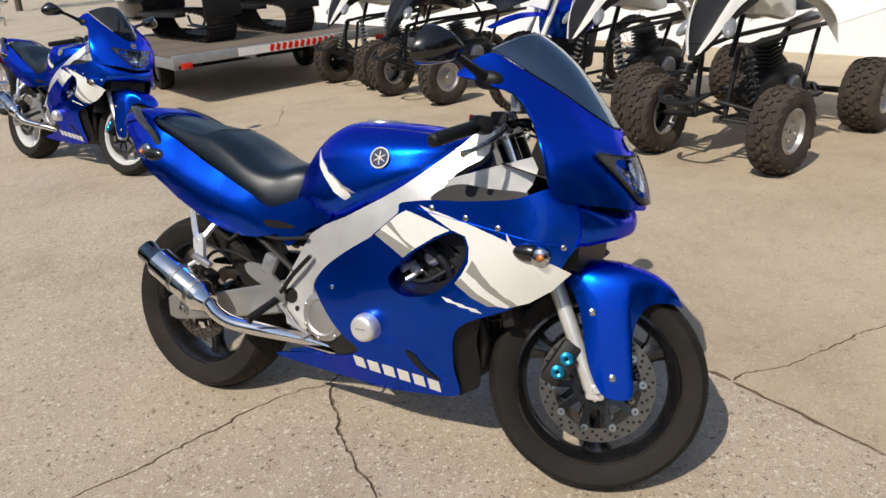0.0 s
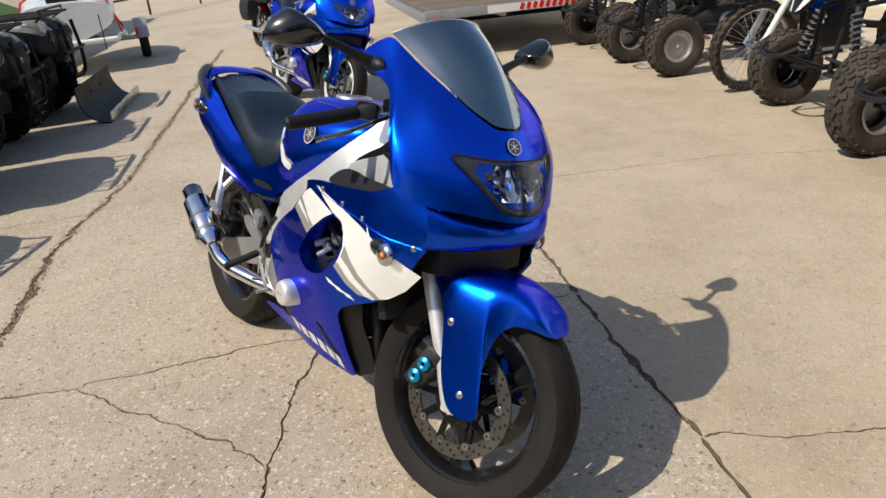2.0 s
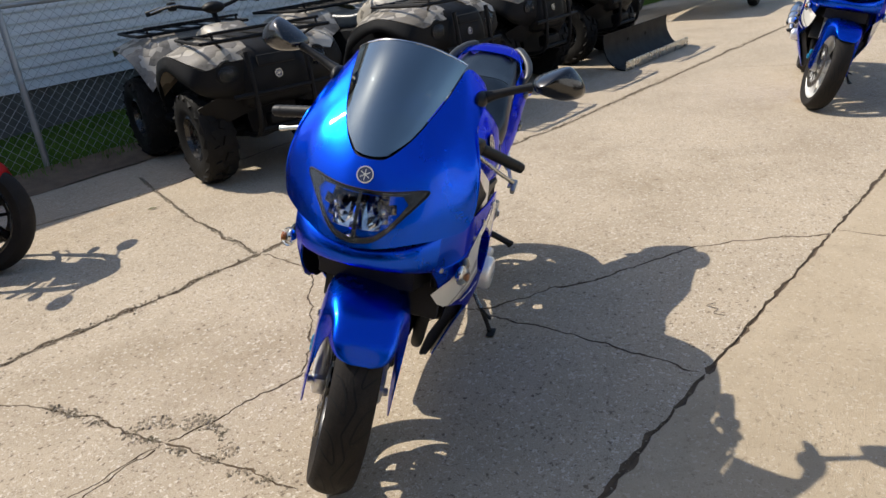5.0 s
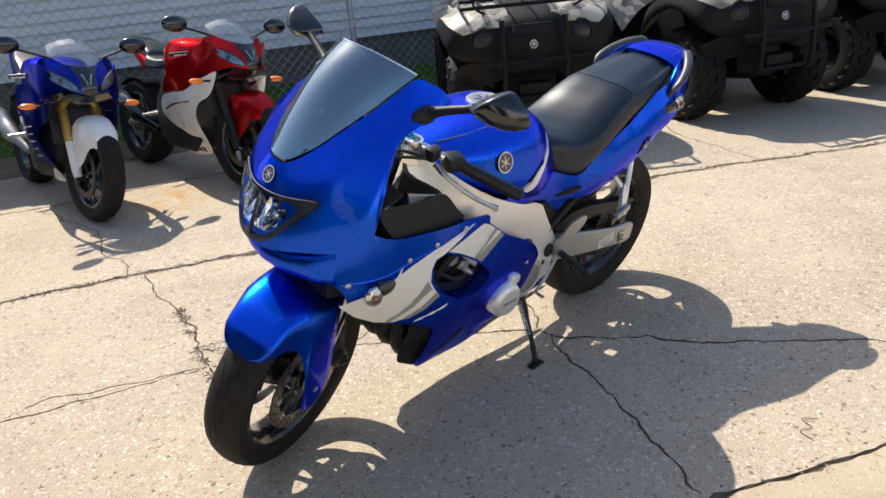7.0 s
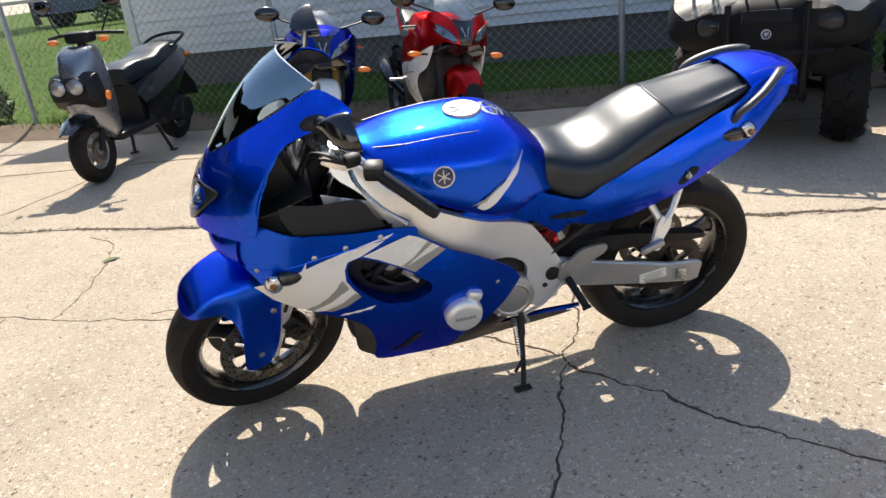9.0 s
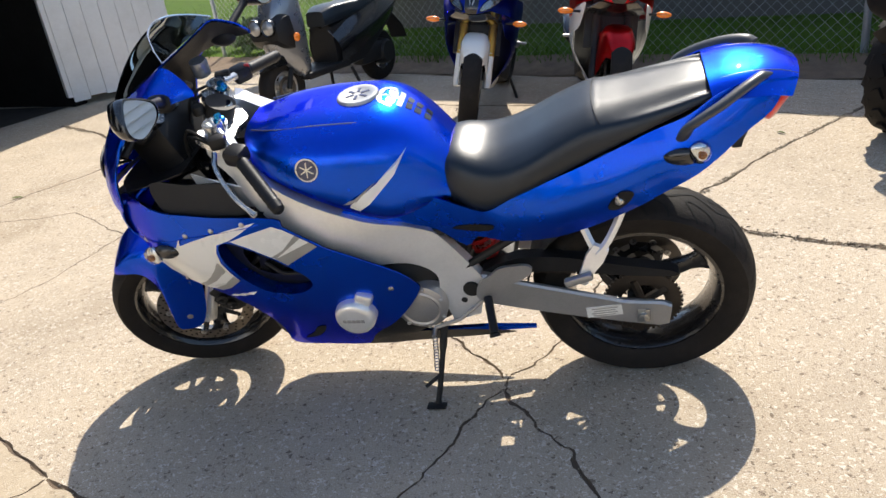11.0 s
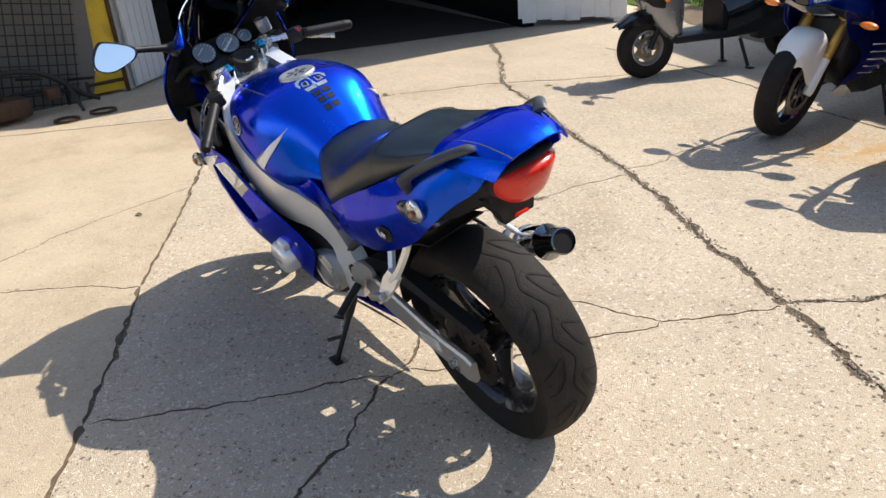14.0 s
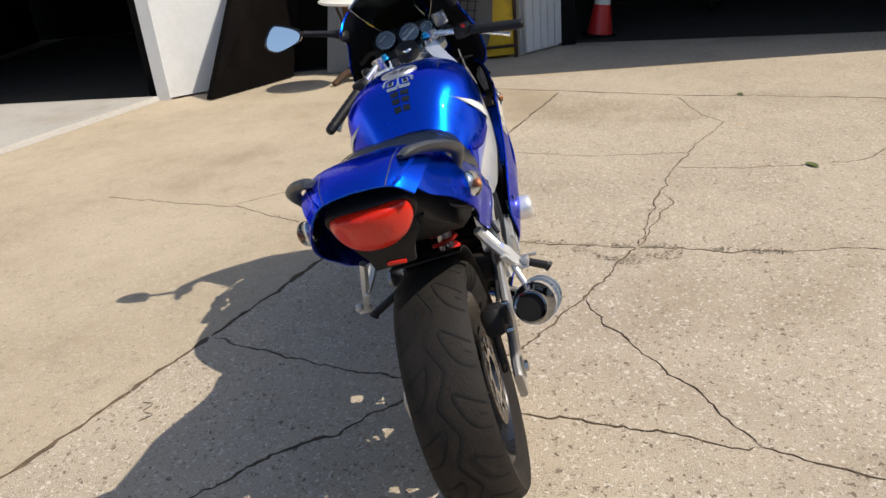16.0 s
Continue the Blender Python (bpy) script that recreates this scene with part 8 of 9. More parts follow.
def cruiser(m, label):
    root = thing("cruiser_motorcycle", m, label, "motorcycle", "parked motorcycles")
    for nm, c, R, w in (("front_wheel", (.78, 0, .33), .33, .10), ("rear_wheel", (-.74, 0, .32), .32, .15)):
        bm = B()
        lathe(bm, [(R - .07, -.035), (R - .085, -.03), (R - .09, 0), (R - .085, .03), (R - .07, .035)], c, 36)
        for k in range(24):
            a = 2 * math.pi * k / 24
            bar(bm, Vector(c) + V(.035 * math.cos(a + .5), .025 * (-1) ** k, .035 * math.sin(a + .5)), Vector(c) + V((R - .085) * math.cos(a), 0, (R - .085) * math.sin(a)), .003, 4)
        lathe(bm, [(.0, -.05), (.04, -.05), (.04, .05), (0, .05)], c, 16)
        wh = part(nm, bm, CHROME, root)
        bm = B()
        tyre(bm, c, R, w, .4, 36, R - .07)
        part("tyre", bm, RUBBER, wh)
    bm = B()
    for s in (1, -1):
        tube(bm, [(.78, s * .08, .33), (.42, s * .08, .98)], .023, 10)
    part("fork", bm, CHROME, root)
    bm = B()
    lathe(bm, [(0, .08), (.05, .07), (.085, .04), (.088, 0), (.06, -.08), (0, -.10)], (.55, 0, .86), 22, "x")
    part("headlamp", bm, CHROME, root, "round chrome headlamp")
    bm = B()
    loft(bm, [section(x, [(0, z1), (w * .7, z1 - .02), (w, (z0 + z1) / 2), (w * .7, z0), (0, z0)], 4) for x, w, z0, z1 in ((.38, .06, .72, .84), (.25, .13, .68, .88), (.05, .14, .66, .87), (-.15, .06, .68, .78))], sub=2)
    part("fuel_tank", bm, MAROON, root, "dark red teardrop tank")
    bm = B()
    loft(bm, [section(x, [(0, z1), (w, z1 - .03), (w, z0), (0, z0)], 3) for x, w, z0, z1 in ((-.12, .10, .64, .72), (-.35, .15, .62, .72), (-.5, .12, .66, .76), (-.85, .09, .74, .82))], sub=2)
    part("seat", bm, VINYL, root)
    for nm, c, R, q0, q1 in (("rear_mudguard", (-.74, .32), .37, 30, 150), ("front_mudguard", (.78, .33), .365, 50, 140)):
        bm = B()
        quads(bm, [[(c[0] + R * math.cos(radians(q)), y, c[1] + R * math.sin(radians(q)) - abs(y) * .4) for y in (-.09, -.05, 0, .05, .09)] for q in range(q0, q1, 10)])
        part(nm, bm, MAROON, root, solid=.005)
    bm = B()
    for s in (1, -1):
        lathe(bm, [(0, .12), (.07, .12), (.085, .06), (.085, -.06), (.06, -.12), (0, -.12)], (.08 + s * .10, 0, .48), 16, "z")
    box(bm, (.42, .26, .22), Matrix.Translation((-.05, 0, .36)), .05)
    tube(bm, [(.10, -.15, .40), (-.2, -.18, .26), (-.95, -.18, .26)], .035, 12)
    part("engine", bm, CHROME, root, "chrome v-twin engine and pipe")
    bm = B()
    tube(bm, curve([(.22, -.38, .98), (.34, -.30, 1.06), (.42, 0, 1.0), (.34, .30, 1.06), (.22, .38, .98)], 4), .013, 8)
    for s in (1, -1):
        tube(bm, [(.34, s * .26, 1.06), (.36, s * .30, 1.22)], .006, 6)
        ball(bm, (.36, s * .32, 1.25), .06, (.4, 1, .7), 12)
    part("handlebar", bm, CHROME, root)
    for s in (1, -1):
        bm = B()
        loft(bm, [section(x, [(0, z1), (.06, z1 - .01), (.075, (z0 + z1) / 2), (.06, z0), (0, z0)], 3) for x, z0, z1 in ((-.50, .44, .64), (-.58, .38, .68), (-.86, .38, .68), (-.95, .44, .64))], sub=2)
        part("saddlebag", turned(bm, Matrix.Translation((0, s * .20, 0))), BLACKP, root, "black leather saddlebag")
    bm = B()
    box(bm, (.30, .34, .22), Matrix.Translation((-.92, 0, .92)), .05)
    part("luggage_box", bm, BLACKP, root, "black luggage box behind the seat")
    bm = B()
    tube(bm, [(-.02, .12, .28), (-.02, .24, .01)], .012, 8)
    part("side_stand", bm, DARK, root)
    return root


def row_pose(fl, fr, fx, track, z=0.0):
    """The pose of a four-wheeler from where its front-left and front-right wheels stand; fx: its front axle."""
    l, r = Vector(fl), Vector(fr)
    ang = math.atan2(l.x - r.x, -(l.y - r.y)) + math.pi
    ang = math.atan2((l - r).y, (l - r).x) - math.pi / 2
    c = (l + r) / 2
    return pose(c.x - fx * math.cos(ang), c.y - fx * math.sin(ang), z, 0, 0, math.degrees(ang))


sport_tourer(pose(-4.07, 2.07, .002, -LEAN, 0, -7.5), "blue and white faired motorcycle with white wheels, parked on concrete", WRIM, 10, tinted=SMOKE)
super_sport(pose(-.49, -3.24, 0, -9, 0, 94), "red and white race motorcycle parked by the lawn", RED, WHITE, DARK, RED, WHITE)
super_sport(pose(.318, -3.52, 0, -9, 0, 88), "dark blue race motorcycle with gold forks and white mudguard", NAVY, DEEP, GOLD, WHITE, WHITE)
scooter(pose(1.72, -4.17, 0, 0, 0, 70), "black and grey scooter on its centre stand")
sport_quad(row_pose((-3.28, 5.30), (-4.02, 5.62), .64, .86), "white sport quad with dusty knobbly tyres", WHITE, BLACKG, BLACKP)
sport_quad(row_pose((-2.08, 4.62), (-2.90, 4.98), .64, .86), "black sport quad with steel wheels", BLACKG, BLACKP, ALLOY)
sport_quad(row_pose((-.02, 3.80), (-.85, 4.19), .64, .86), "white and dark sport quad in a row", WHITE, MAROON, BLACKP)
sport_quad(row_pose((.99, 3.01), (.12, 3.38), .64, .86), "white sport quad with black slatted nose", WHITE, MAROON, ALLOY)
dirt_bike(pose(-.96, 5.09, 0, -8, 0, 244), "blue and white dirt bike between the quads")
VROW = 64.6
for k, (x, y) in enumerate(((-2.52, -1.72), (-3.70, -.90), (-4.98, -.40), (-6.22, .20))):
    a = radians(VROW)
    utility_atv(pose(x - .63 * math.cos(a), y - .63 * math.sin(a), 0, 0, 0, VROW - (14 if k == 0 else 0)), "camouflage utility quad with a snow plough" if k == 3 else "dark camouflage utility quad with carrier racks", k == 3)
cruiser(pose(-7.85, 3.55, 0, -9, 0, -8), "red chrome-trimmed cruiser motorcycle beyond the blue one")


# ---------------------------------------------------------------- house, fence, lawn
U2, V2 = Vector((.903, -.429, 0)), Vector((.429, .903, 0))
AXES = Matrix(((.903, .429, 0, 0), (-.429, .903, 0, 0), (0, 0, 1, 0), (0, 0, 0, 1)))     # yard axes: u along the slabs, v across
SIDING = mat("white_siding", (0.66, 0.67, 0.66), 0.55, 0, 0.06, 3, 0.05, 60, dirt=(0.40, 0.40, 0.38), dirt_amount=0.3, dirt_scale=1.5, piece=.04)
BLOCK = mat("foundation_block", (0.12, 0.112, 0.10), 0.9, 0, 0.2, 5, 0.4, 60, dirt=(0.12, 0.12, 0.10), dirt_amount=0.5)
GALV = mat("galvanised_steel", (0.34, 0.35, 0.35), 0.5, 0.6, 0.15, 8)
GRASS = mat("lawn_soil", (0.060, 0.105, 0.012), 0.95, 0, 0.4, 4, 0.6, 60, spec=0.1, dirt=(0.075, 0.085, 0.018), dirt_amount=0.5)
BLADE = mat("grass_blade", (0.085, 0.17, 0.016), 0.6, 0, 0.45, 1.2, spec=0.15, dirt=(0.20, 0.22, 0.06), dirt_amount=0.5, dirt_scale=2)
SOIL = mat("bare_soil", (0.16, 0.11, 0.07), 0.95, 0, 0.4, 9, 0.6, 70, dirt=(0.26, 0.20, 0.13), dirt_amount=0.5)
WALLW = mat("white_board", (0.72, 0.72, 0.70), 0.6, 0, 0.06, 2, 0.1, 40, dirt=(0.42, 0.40, 0.36), dirt_amount=0.4, dirt_scale=2)
# near-black base colour puts the unlit indoors into these surfaces
UNLITBLACK = mat("unlit_interior_black", (0.010, 0.0095, 0.009), 0.95, 0, 0.4, 2, spec=0.04)
# indoor shade put into the floor's base colour
UNLITFLOOR = mat("unlit_floor", (0.045, 0.036, 0.028), 0.75, 0, 0.4, 3, 0.3, 40, dirt=(0.02, 0.017, 0.014), dirt_amount=0.7)
BOARDG = mat("pale_board", (0.22, 0.22, 0.21), 0.7, 0, 0.15, 3, 0.1, 40)
YELLOW = mat("yellow_paint", (0.62, 0.40, 0.02), 0.45, 0, 0.12, 5, dirt=(0.20, 0.10, 0.03), dirt_amount=0.6, dirt_scale=4)
RUST = mat("rusty_steel", (0.07, 0.04, 0.024), 0.8, 0.4, 0.35, 12, 0.4, 90, dirt=(0.16, 0.08, 0.035), dirt_amount=0.5)
BROWN = mat("near_black_panel", (0.005, 0.004, 0.0036), 0.8, 0.0, 0.3, 3, 0.2, 60, spec=0.05, dirt=(0.016, 0.011, 0.008), dirt_amount=0.4)
WOOD = mat("deck_wood", (0.15, 0.115, 0.085), 0.8, 0, 0.25, 5, 0.3, 70, dirt=(0.12, 0.10, 0.08), dirt_amount=0.5, piece=.15)
PALE = mat("pale_table_top", (0.76, 0.73, 0.66), 0.45, 0, 0.06, 5, dirt=(0.5, 0.45, 0.36), dirt_amount=.2)


def yard(u, v, z=0.0):
    return AXES @ Vector((u, v, z))


def ybox(bm, u0, u1, v0, v1, z0, z1, bevel=0.0):
    box(bm, (u1 - u0, v1 - v0, z1 - z0), AXES @ Matrix.Translation(((u0 + u1) / 2, (v0 + v1) / 2, (z0 + z1) / 2)), bevel, 1)


HV = -6.14           # the house wall in yard axes
house = thing("house", Matrix(), "white clapboard-sided house wall on a dark block foundation", "house")
bm = B()
ybox(bm, -16, 5.40, HV - 5, HV - .04, 0, .46)
part("foundation", bm, BLOCK, house, "dark shaded foundation wall")
bm = B()
ybox(bm, -15.9, 5.30, HV - 4.9, HV - .02, .46, 3.4)
part("wall", bm, SIDING, house)
bm = B()
ybox(bm, 5.24, 5.36, HV - .10, HV + .02, .46, 3.4, .006)
part("corner_board", bm, SIDING, house)
bm = B()
for a, b in (((-16.3, HV + .45), (5.65, HV - 5.4)),):
    quads(bm, [[yard(a[0], a[1], 3.35), yard(b[0], a[1], 3.35)], [yard(a[0], (a[1] + b[1]) / 2, 5.0), yard(b[0], (a[1] + b[1]) / 2, 5.0)], [yard(a[0], b[1], 3.35), yard(b[0], b[1], 3.35)]])
part("roof", bm, BLOCK, house, solid=.12)
lap, rise = .104, .46
mesh_cache = {}
for k in range(27):
    z = rise + lap * k
    x = -15.9
    j = 0
    while x < 5.24:
        l = min(3.6 if (k + j) % 3 else 2.3, 5.24 - x)
        key = round(l, 3)
        if key not in mesh_cache:
            me = bpy.data.meshes.new("clapboard")
            w = lap + .012
            vs = [(0, .032, 0), (l - .003, .032, 0), (l - .003, .004, w), (0, .004, w), (0, 0, 0), (l - .003, 0, 0), (l - .003, 0, w), (0, 0, w)]
            me.from_pydata(vs, [], [(0, 1, 2, 3), (4, 7, 6, 5), (0, 4, 5, 1), (3, 2, 6, 7), (0, 3, 7, 4), (1, 5, 6, 2)])
            me.materials.append(SIDING)
            mesh_cache[key] = me
        ob = new("clapboard", mesh_cache[key])
        ob.parent = house
        ob.matrix_world = AXES @ Matrix.Translation((x, HV - .018, z))
        x += l
        j += 1

# lawn between the concrete and the house, and the side yard
bm = B()
EDGE = -4.02         # concrete edge in yard axes
grid = []
for u in np.arange(-18, 40.1, 1.0):
    grid.append([yard(u, v, .012 + .05 * min(1, max(0, (EDGE - v) / .6)) + .03 * noise.noise((u, v, 0))) for v in (EDGE + .05 * math.sin(u * 5), -4.3, -4.7, -5.2, -6.2, -9, -14, -22, -40, -60)])
quads(bm, grid)
lawn = tagged(part("lawn", bm, GRASS), "mown green lawn behind the fence", "lawn", kind="structure")
bm = B()
r = random.Random(3)
for k in range(26000):
    u = r.uniform(-7, 14) if k % 4 else r.uniform(3, 16)
    v = EDGE - .12 - abs(r.gauss(0, 1.3)) if u < 5.4 else EDGE - .2 - r.uniform(0, 12) ** 1.0
    if u < 5.4 and v < HV + .05:
        continue
    h, a, s = r.uniform(.03, .09), r.uniform(0, 6.3), r.uniform(.003, .007)
    if abs(v - (EDGE - .35)) < .2:
        h *= 1.6
    o = yard(u, v, .05)
    d = Vector((math.cos(a), math.sin(a), 0))
    t = o + Vector((r.gauss(0, .03), r.gauss(0, .03), h))
    f = [bm.verts.new(o + d * s), bm.verts.new(o - d * s), bm.verts.new(t)]
    bm.faces.new(f)
gr = tagged(part("grass", bm, BLADE, weld=0, smooth=0), "green lawn grass blades", "grass", kind="stuff")
bm = B()
quads(bm, [[yard(u, v, z + .02 * noise.noise((u * 2, v * 3, 1))) for v, z in ((EDGE + .14 + .1 * noise.noise((u * 2, 0, 3)), .004), (EDGE - .05, .035), (EDGE - .30 + .1 * noise.noise((u * 2, 5, 3)), .085))] for u in np.arange(-6, 7.1, .25)])
tagged(part("soil_edge", bm, SOIL), "bare soil verge along the concrete", "soil", kind="structure")

# chain-link fence
fence = thing("chain_link_fence", Matrix(), "grey galvanised chain-link fence along the lawn", "fence")
FV = -4.38
for u in (-13.3, -10.1, -6.9, -3.72, -.52, 2.62, 5.5, 6.6):
    bm = B()
    tube(bm, [yard(u, FV, 0), yard(u, FV, 1.32), yard(u, FV, 1.36)], [.026, .026, .012], 10)
    part("post", bm, GALV, fence)
bm = B()
tube(bm, [yard(-13.3, FV, 1.28), yard(6.6, FV, 1.28)], .018, 8)
part("top_rail", bm, GALV, fence)
bm = B()
p, h = .058, 1.22
u = -13.3 - h
while u < 6.6:
    for sgn in (1, -1):
        a, b = (u, u + h) if sgn > 0 else (u + h, u)
        z0, z1 = .05, .05 + h
        tube(bm, [yard(min(max(a, -13.3), 6.6), FV + .03 * sgn * .1, z0 + (min(max(a, -13.3), 6.6) - a) * (1 if sgn > 0 else -1)), yard(min(max(b, -13.3), 6.6), FV + .03 * sgn * .1, z1 + (min(max(b, -13.3), 6.6) - b) * (1 if sgn > 0 else -1))], .0019, 3, False)
    u += p * 1.414
part("wire_mesh", bm, GALV, fence, "diamond wire mesh")

# shrubs and far trees behind the side yard
LEAF = mat("shrub_leaf", (0.055, 0.10, 0.020), 0.6, 0, 0.5, 3)
BARK = mat("bark", (0.09, 0.07, 0.05), 0.9, 0, 0.3, 9, 0.6, 40)


def shrub(o, rad, h, n, seed, trunk=0.0, name="shrub", label="dark green leafy shrub on the lawn"):
    root = thing(name, Matrix.Translation(o), label, name)
    r = random.Random(seed)
    if trunk:
        bm = B()
        tube(bm, curve([(0, 0, 0), (.05, .03, trunk * .5), (.02, -.04, trunk)], 3), [.16, .15, .13, .12, .11, .10, .09], 10)
        for k in range(6):
            a = k * 1.05
            tube(bm, curve([(.02, -.04, trunk * .9), (.4 * rad * math.cos(a), .4 * rad * math.sin(a), trunk + h * .3), (.8 * rad * math.cos(a), .8 * rad * math.sin(a), trunk + h * .6)], 3), [.08, .07, .06, .05, .04, .03, .02], 6)
        part("trunk", bm, BARK, root)
    bm = B()
    for k in range(n):
        a, b, q = r.uniform(0, 6.3), r.uniform(-.6, 1.4), r.uniform(.45, 1.0) ** .5
        q *= .8 + .35 * noise.noise((a * 2, b * 2, seed))
        c = Vector((rad * q * math.cos(a) * math.cos(b), rad * q * math.sin(a) * math.cos(b), trunk + h * .45 + h * .55 * q * math.sin(b)))
        if c.z < .0:
            continue
        s = r.uniform(.05, .11) * (1 if not trunk else 2.2)
        d1, d2 = Vector((r.gauss(0, 1), r.gauss(0, 1), r.gauss(0, 1))).normalized(), Vector((r.gauss(0, 1), r.gauss(0, 1), r.gauss(0, 1))).normalized()
        bm.faces.new([bm.verts.new(c + s * d1), bm.verts.new(c + s * .5 * d2), bm.verts.new(c - s * d1), bm.verts.new(c - s * .5 * d2)])
    part("crown", bm, LEAF, root, weld=0, smooth=0)
    return root


for k, (u, v, rad, h, n) in enumerate(((9.5, -21, .7, .9, 900), (12, -22.5, .9, 1.1, 900), (16, -21, .8, 1.0, 800), (6.2, -4.6, .25, .45, 260), (7.4, -4.75, .28, .5, 260), (6.8, -4.9, .22, .4, 200))):
    shrub(yard(u, v, -.03 if k < 3 else .03), rad, h, n, k + 1)
for k, (x, y, rad, h, tr) in enumerate(((9.75, -32.9, 3.2, 5, 2.6), (1.5, -40, 3.5, 5.5, 2.6), (20, -30, 3.0, 5, 2.2), (-26, -14, 3.5, 6, 2.5), (-30, 10, 3.5, 6, 2.5), (-34, 22, 3.6, 6, 2.5))):
    shrub(Vector((x, y, 0)), rad, h, 2200, 20 + k, tr, "tree", "leafy green tree in the distance")

# dark pick-up parked far off on the lawn
tk_ = thing("pickup_truck", pose(6.2, -29.6, .03, 0, 0, 8), "dark pick-up truck parked far off on the grass", "truck")
bm = B()
loft(bm, [section(x, [(0, z1), (.80, z1 - .03), (.92, (z0 + z1) / 2), (.88, z0), (0, z0)], 3) for x, z0, z1 in ((2.6, .55, .95), (2.3, .45, 1.08), (.9, .42, 1.15), (-2.5, .45, 1.12), (-2.65, .55, 1.05))], sub=2)
part("body", bm, BLACKG, tk_)
bm = B()
loft(bm, [section(x, [(0, z), (.62, z - .03), (.80, 1.12), (0, 1.08)], 3) for x, z in ((1.25, 1.16), (.55, 1.75), (-.55, 1.80), (-.95, 1.16))], sub=2)
part("cab", bm, BLACKG, tk_)
for x in (1.7, -1.6):
    for y in (-.82, .82):
        bm = B()
        lathe(bm, [(0, -.10), (.30, -.12), (.38, -.08), (.38, .08), (.30, .12), (0, .10)], (x, y, .38), 24)
        part("wheel", bm, RUBBER, tk_)

# ---------------------------------------------------------------- garage front
GH = 3.1
gar = thing("garage", Matrix(), "white-boarded garage with wide dark open doorways", "garage")


def slab(name, a, b, z0, z1, t, material, parent, label="", bevel=0.0):
    """An upright wall piece from a to b, t thick to its left."""
    a, b = Vector((*a, 0)), Vector((*b, 0))
    d = (b - a)
    n = Vector((-d.y, d.x, 0)).normalized()
    bm = B()
    c = (a + b) / 2 + n * t / 2
    box(bm, (d.length, t, z1 - z0), Matrix.Translation((c.x, c.y, (z0 + z1) / 2)) @ Matrix.Rotation(math.atan2(d.y, d.x), 4, "Z"), bevel, 1)
    return part(name, bm, material, parent, label, smooth=0)


A0, A1 = Vector((4.08, -5.70)), Vector((4.84, -4.80))           # boarded pier right of the wide doorway
n = 7
for k in range(n):
    p, q = A0 + (A1 - A0) * (k / n), A0 + (A1 - A0) * ((k + .97) / n)
    slab("board", p, q, .05 + .015 * (k % 3), GH, -.03 - .004 * (k % 2), WALLW, gar)
slab("wall", (4.06, -5.72), (4.86, -4.78), .10, GH, -.12, WALLW, gar).location.x += .02
slab("wall", (4.86, -4.82), (10.85, -6.55), 0, GH, -.15, UNLITBLACK, gar)
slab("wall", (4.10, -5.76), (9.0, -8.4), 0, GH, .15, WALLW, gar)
# unseen back and side walls, added so the garage stays dark
slab("wall", (10.8, -6.5), (10.8, 7.5), 0, GH, -.2, UNLITBLACK, gar)
slab("wall", (5.92, -.95), (10.7, -1.2), 0, GH, -.15, UNLITBLACK, gar)
slab("lintel", (4.84, -4.80), (5.90, -.95), 2.55, GH, -.2, WALLW, gar)
# white ribbed strip left of the doorway
for k in range(5):
    p, q = Vector((5.90, -.95)) + Vector((-.40, .40)) * (k / 5), Vector((5.90, -.95)) + Vector((-.40, .40)) * ((k + .9) / 5)
    slab("board", p, q, .03, GH, -.03 - .012 * (k % 2), WALLW, gar)
slab("wall", (5.95, -.92), (5.55, -.50), 0, GH, -.1, WALLW, gar)
slab("wall", (5.72, -.56), (5.72, 2.0), 0, GH, -.12, UNLITBLACK, gar)
slab("wall", (5.72, 2.0), (5.12, 2.36), 0, GH, -.12, UNLITBLACK, gar)
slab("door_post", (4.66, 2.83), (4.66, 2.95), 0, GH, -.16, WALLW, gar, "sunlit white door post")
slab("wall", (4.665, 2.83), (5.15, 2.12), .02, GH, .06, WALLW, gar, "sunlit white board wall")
slab("wall", (4.86, 2.95), (10.6, 3.2), 0, GH, .15, UNLITBLACK, gar)
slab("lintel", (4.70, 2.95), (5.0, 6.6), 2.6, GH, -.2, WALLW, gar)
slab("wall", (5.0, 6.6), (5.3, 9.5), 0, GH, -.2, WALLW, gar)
slab("wall", (5.2, 6.7), (10.6, 7.3), 0, GH, .15, UNLITBLACK, gar)
# roof out of view, front edge set to shade the doorway ground
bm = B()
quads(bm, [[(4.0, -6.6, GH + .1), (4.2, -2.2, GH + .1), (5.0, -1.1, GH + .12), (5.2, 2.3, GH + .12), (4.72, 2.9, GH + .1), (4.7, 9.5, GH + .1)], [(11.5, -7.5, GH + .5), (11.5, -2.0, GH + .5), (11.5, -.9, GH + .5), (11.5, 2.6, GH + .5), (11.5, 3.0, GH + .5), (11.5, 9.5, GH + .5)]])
part("roof", bm, UNLITBLACK, gar, solid=.10, smooth=0)
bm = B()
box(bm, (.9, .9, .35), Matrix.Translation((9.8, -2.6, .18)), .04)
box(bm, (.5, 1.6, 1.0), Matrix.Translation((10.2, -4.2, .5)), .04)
part("storage_box", bm, UNLITBLACK, gar)
# floor sheet inside the garage, near-black colour standing in for indoor shade
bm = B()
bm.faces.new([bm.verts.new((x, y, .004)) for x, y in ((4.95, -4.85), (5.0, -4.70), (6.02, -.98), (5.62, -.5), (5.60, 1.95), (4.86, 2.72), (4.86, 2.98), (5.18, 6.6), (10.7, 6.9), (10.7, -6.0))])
tagged(part("garage_floor", bm, UNLITFLOOR, smooth=0), "garage floor coloured near-black for the indoor shade", "floor", kind="structure")
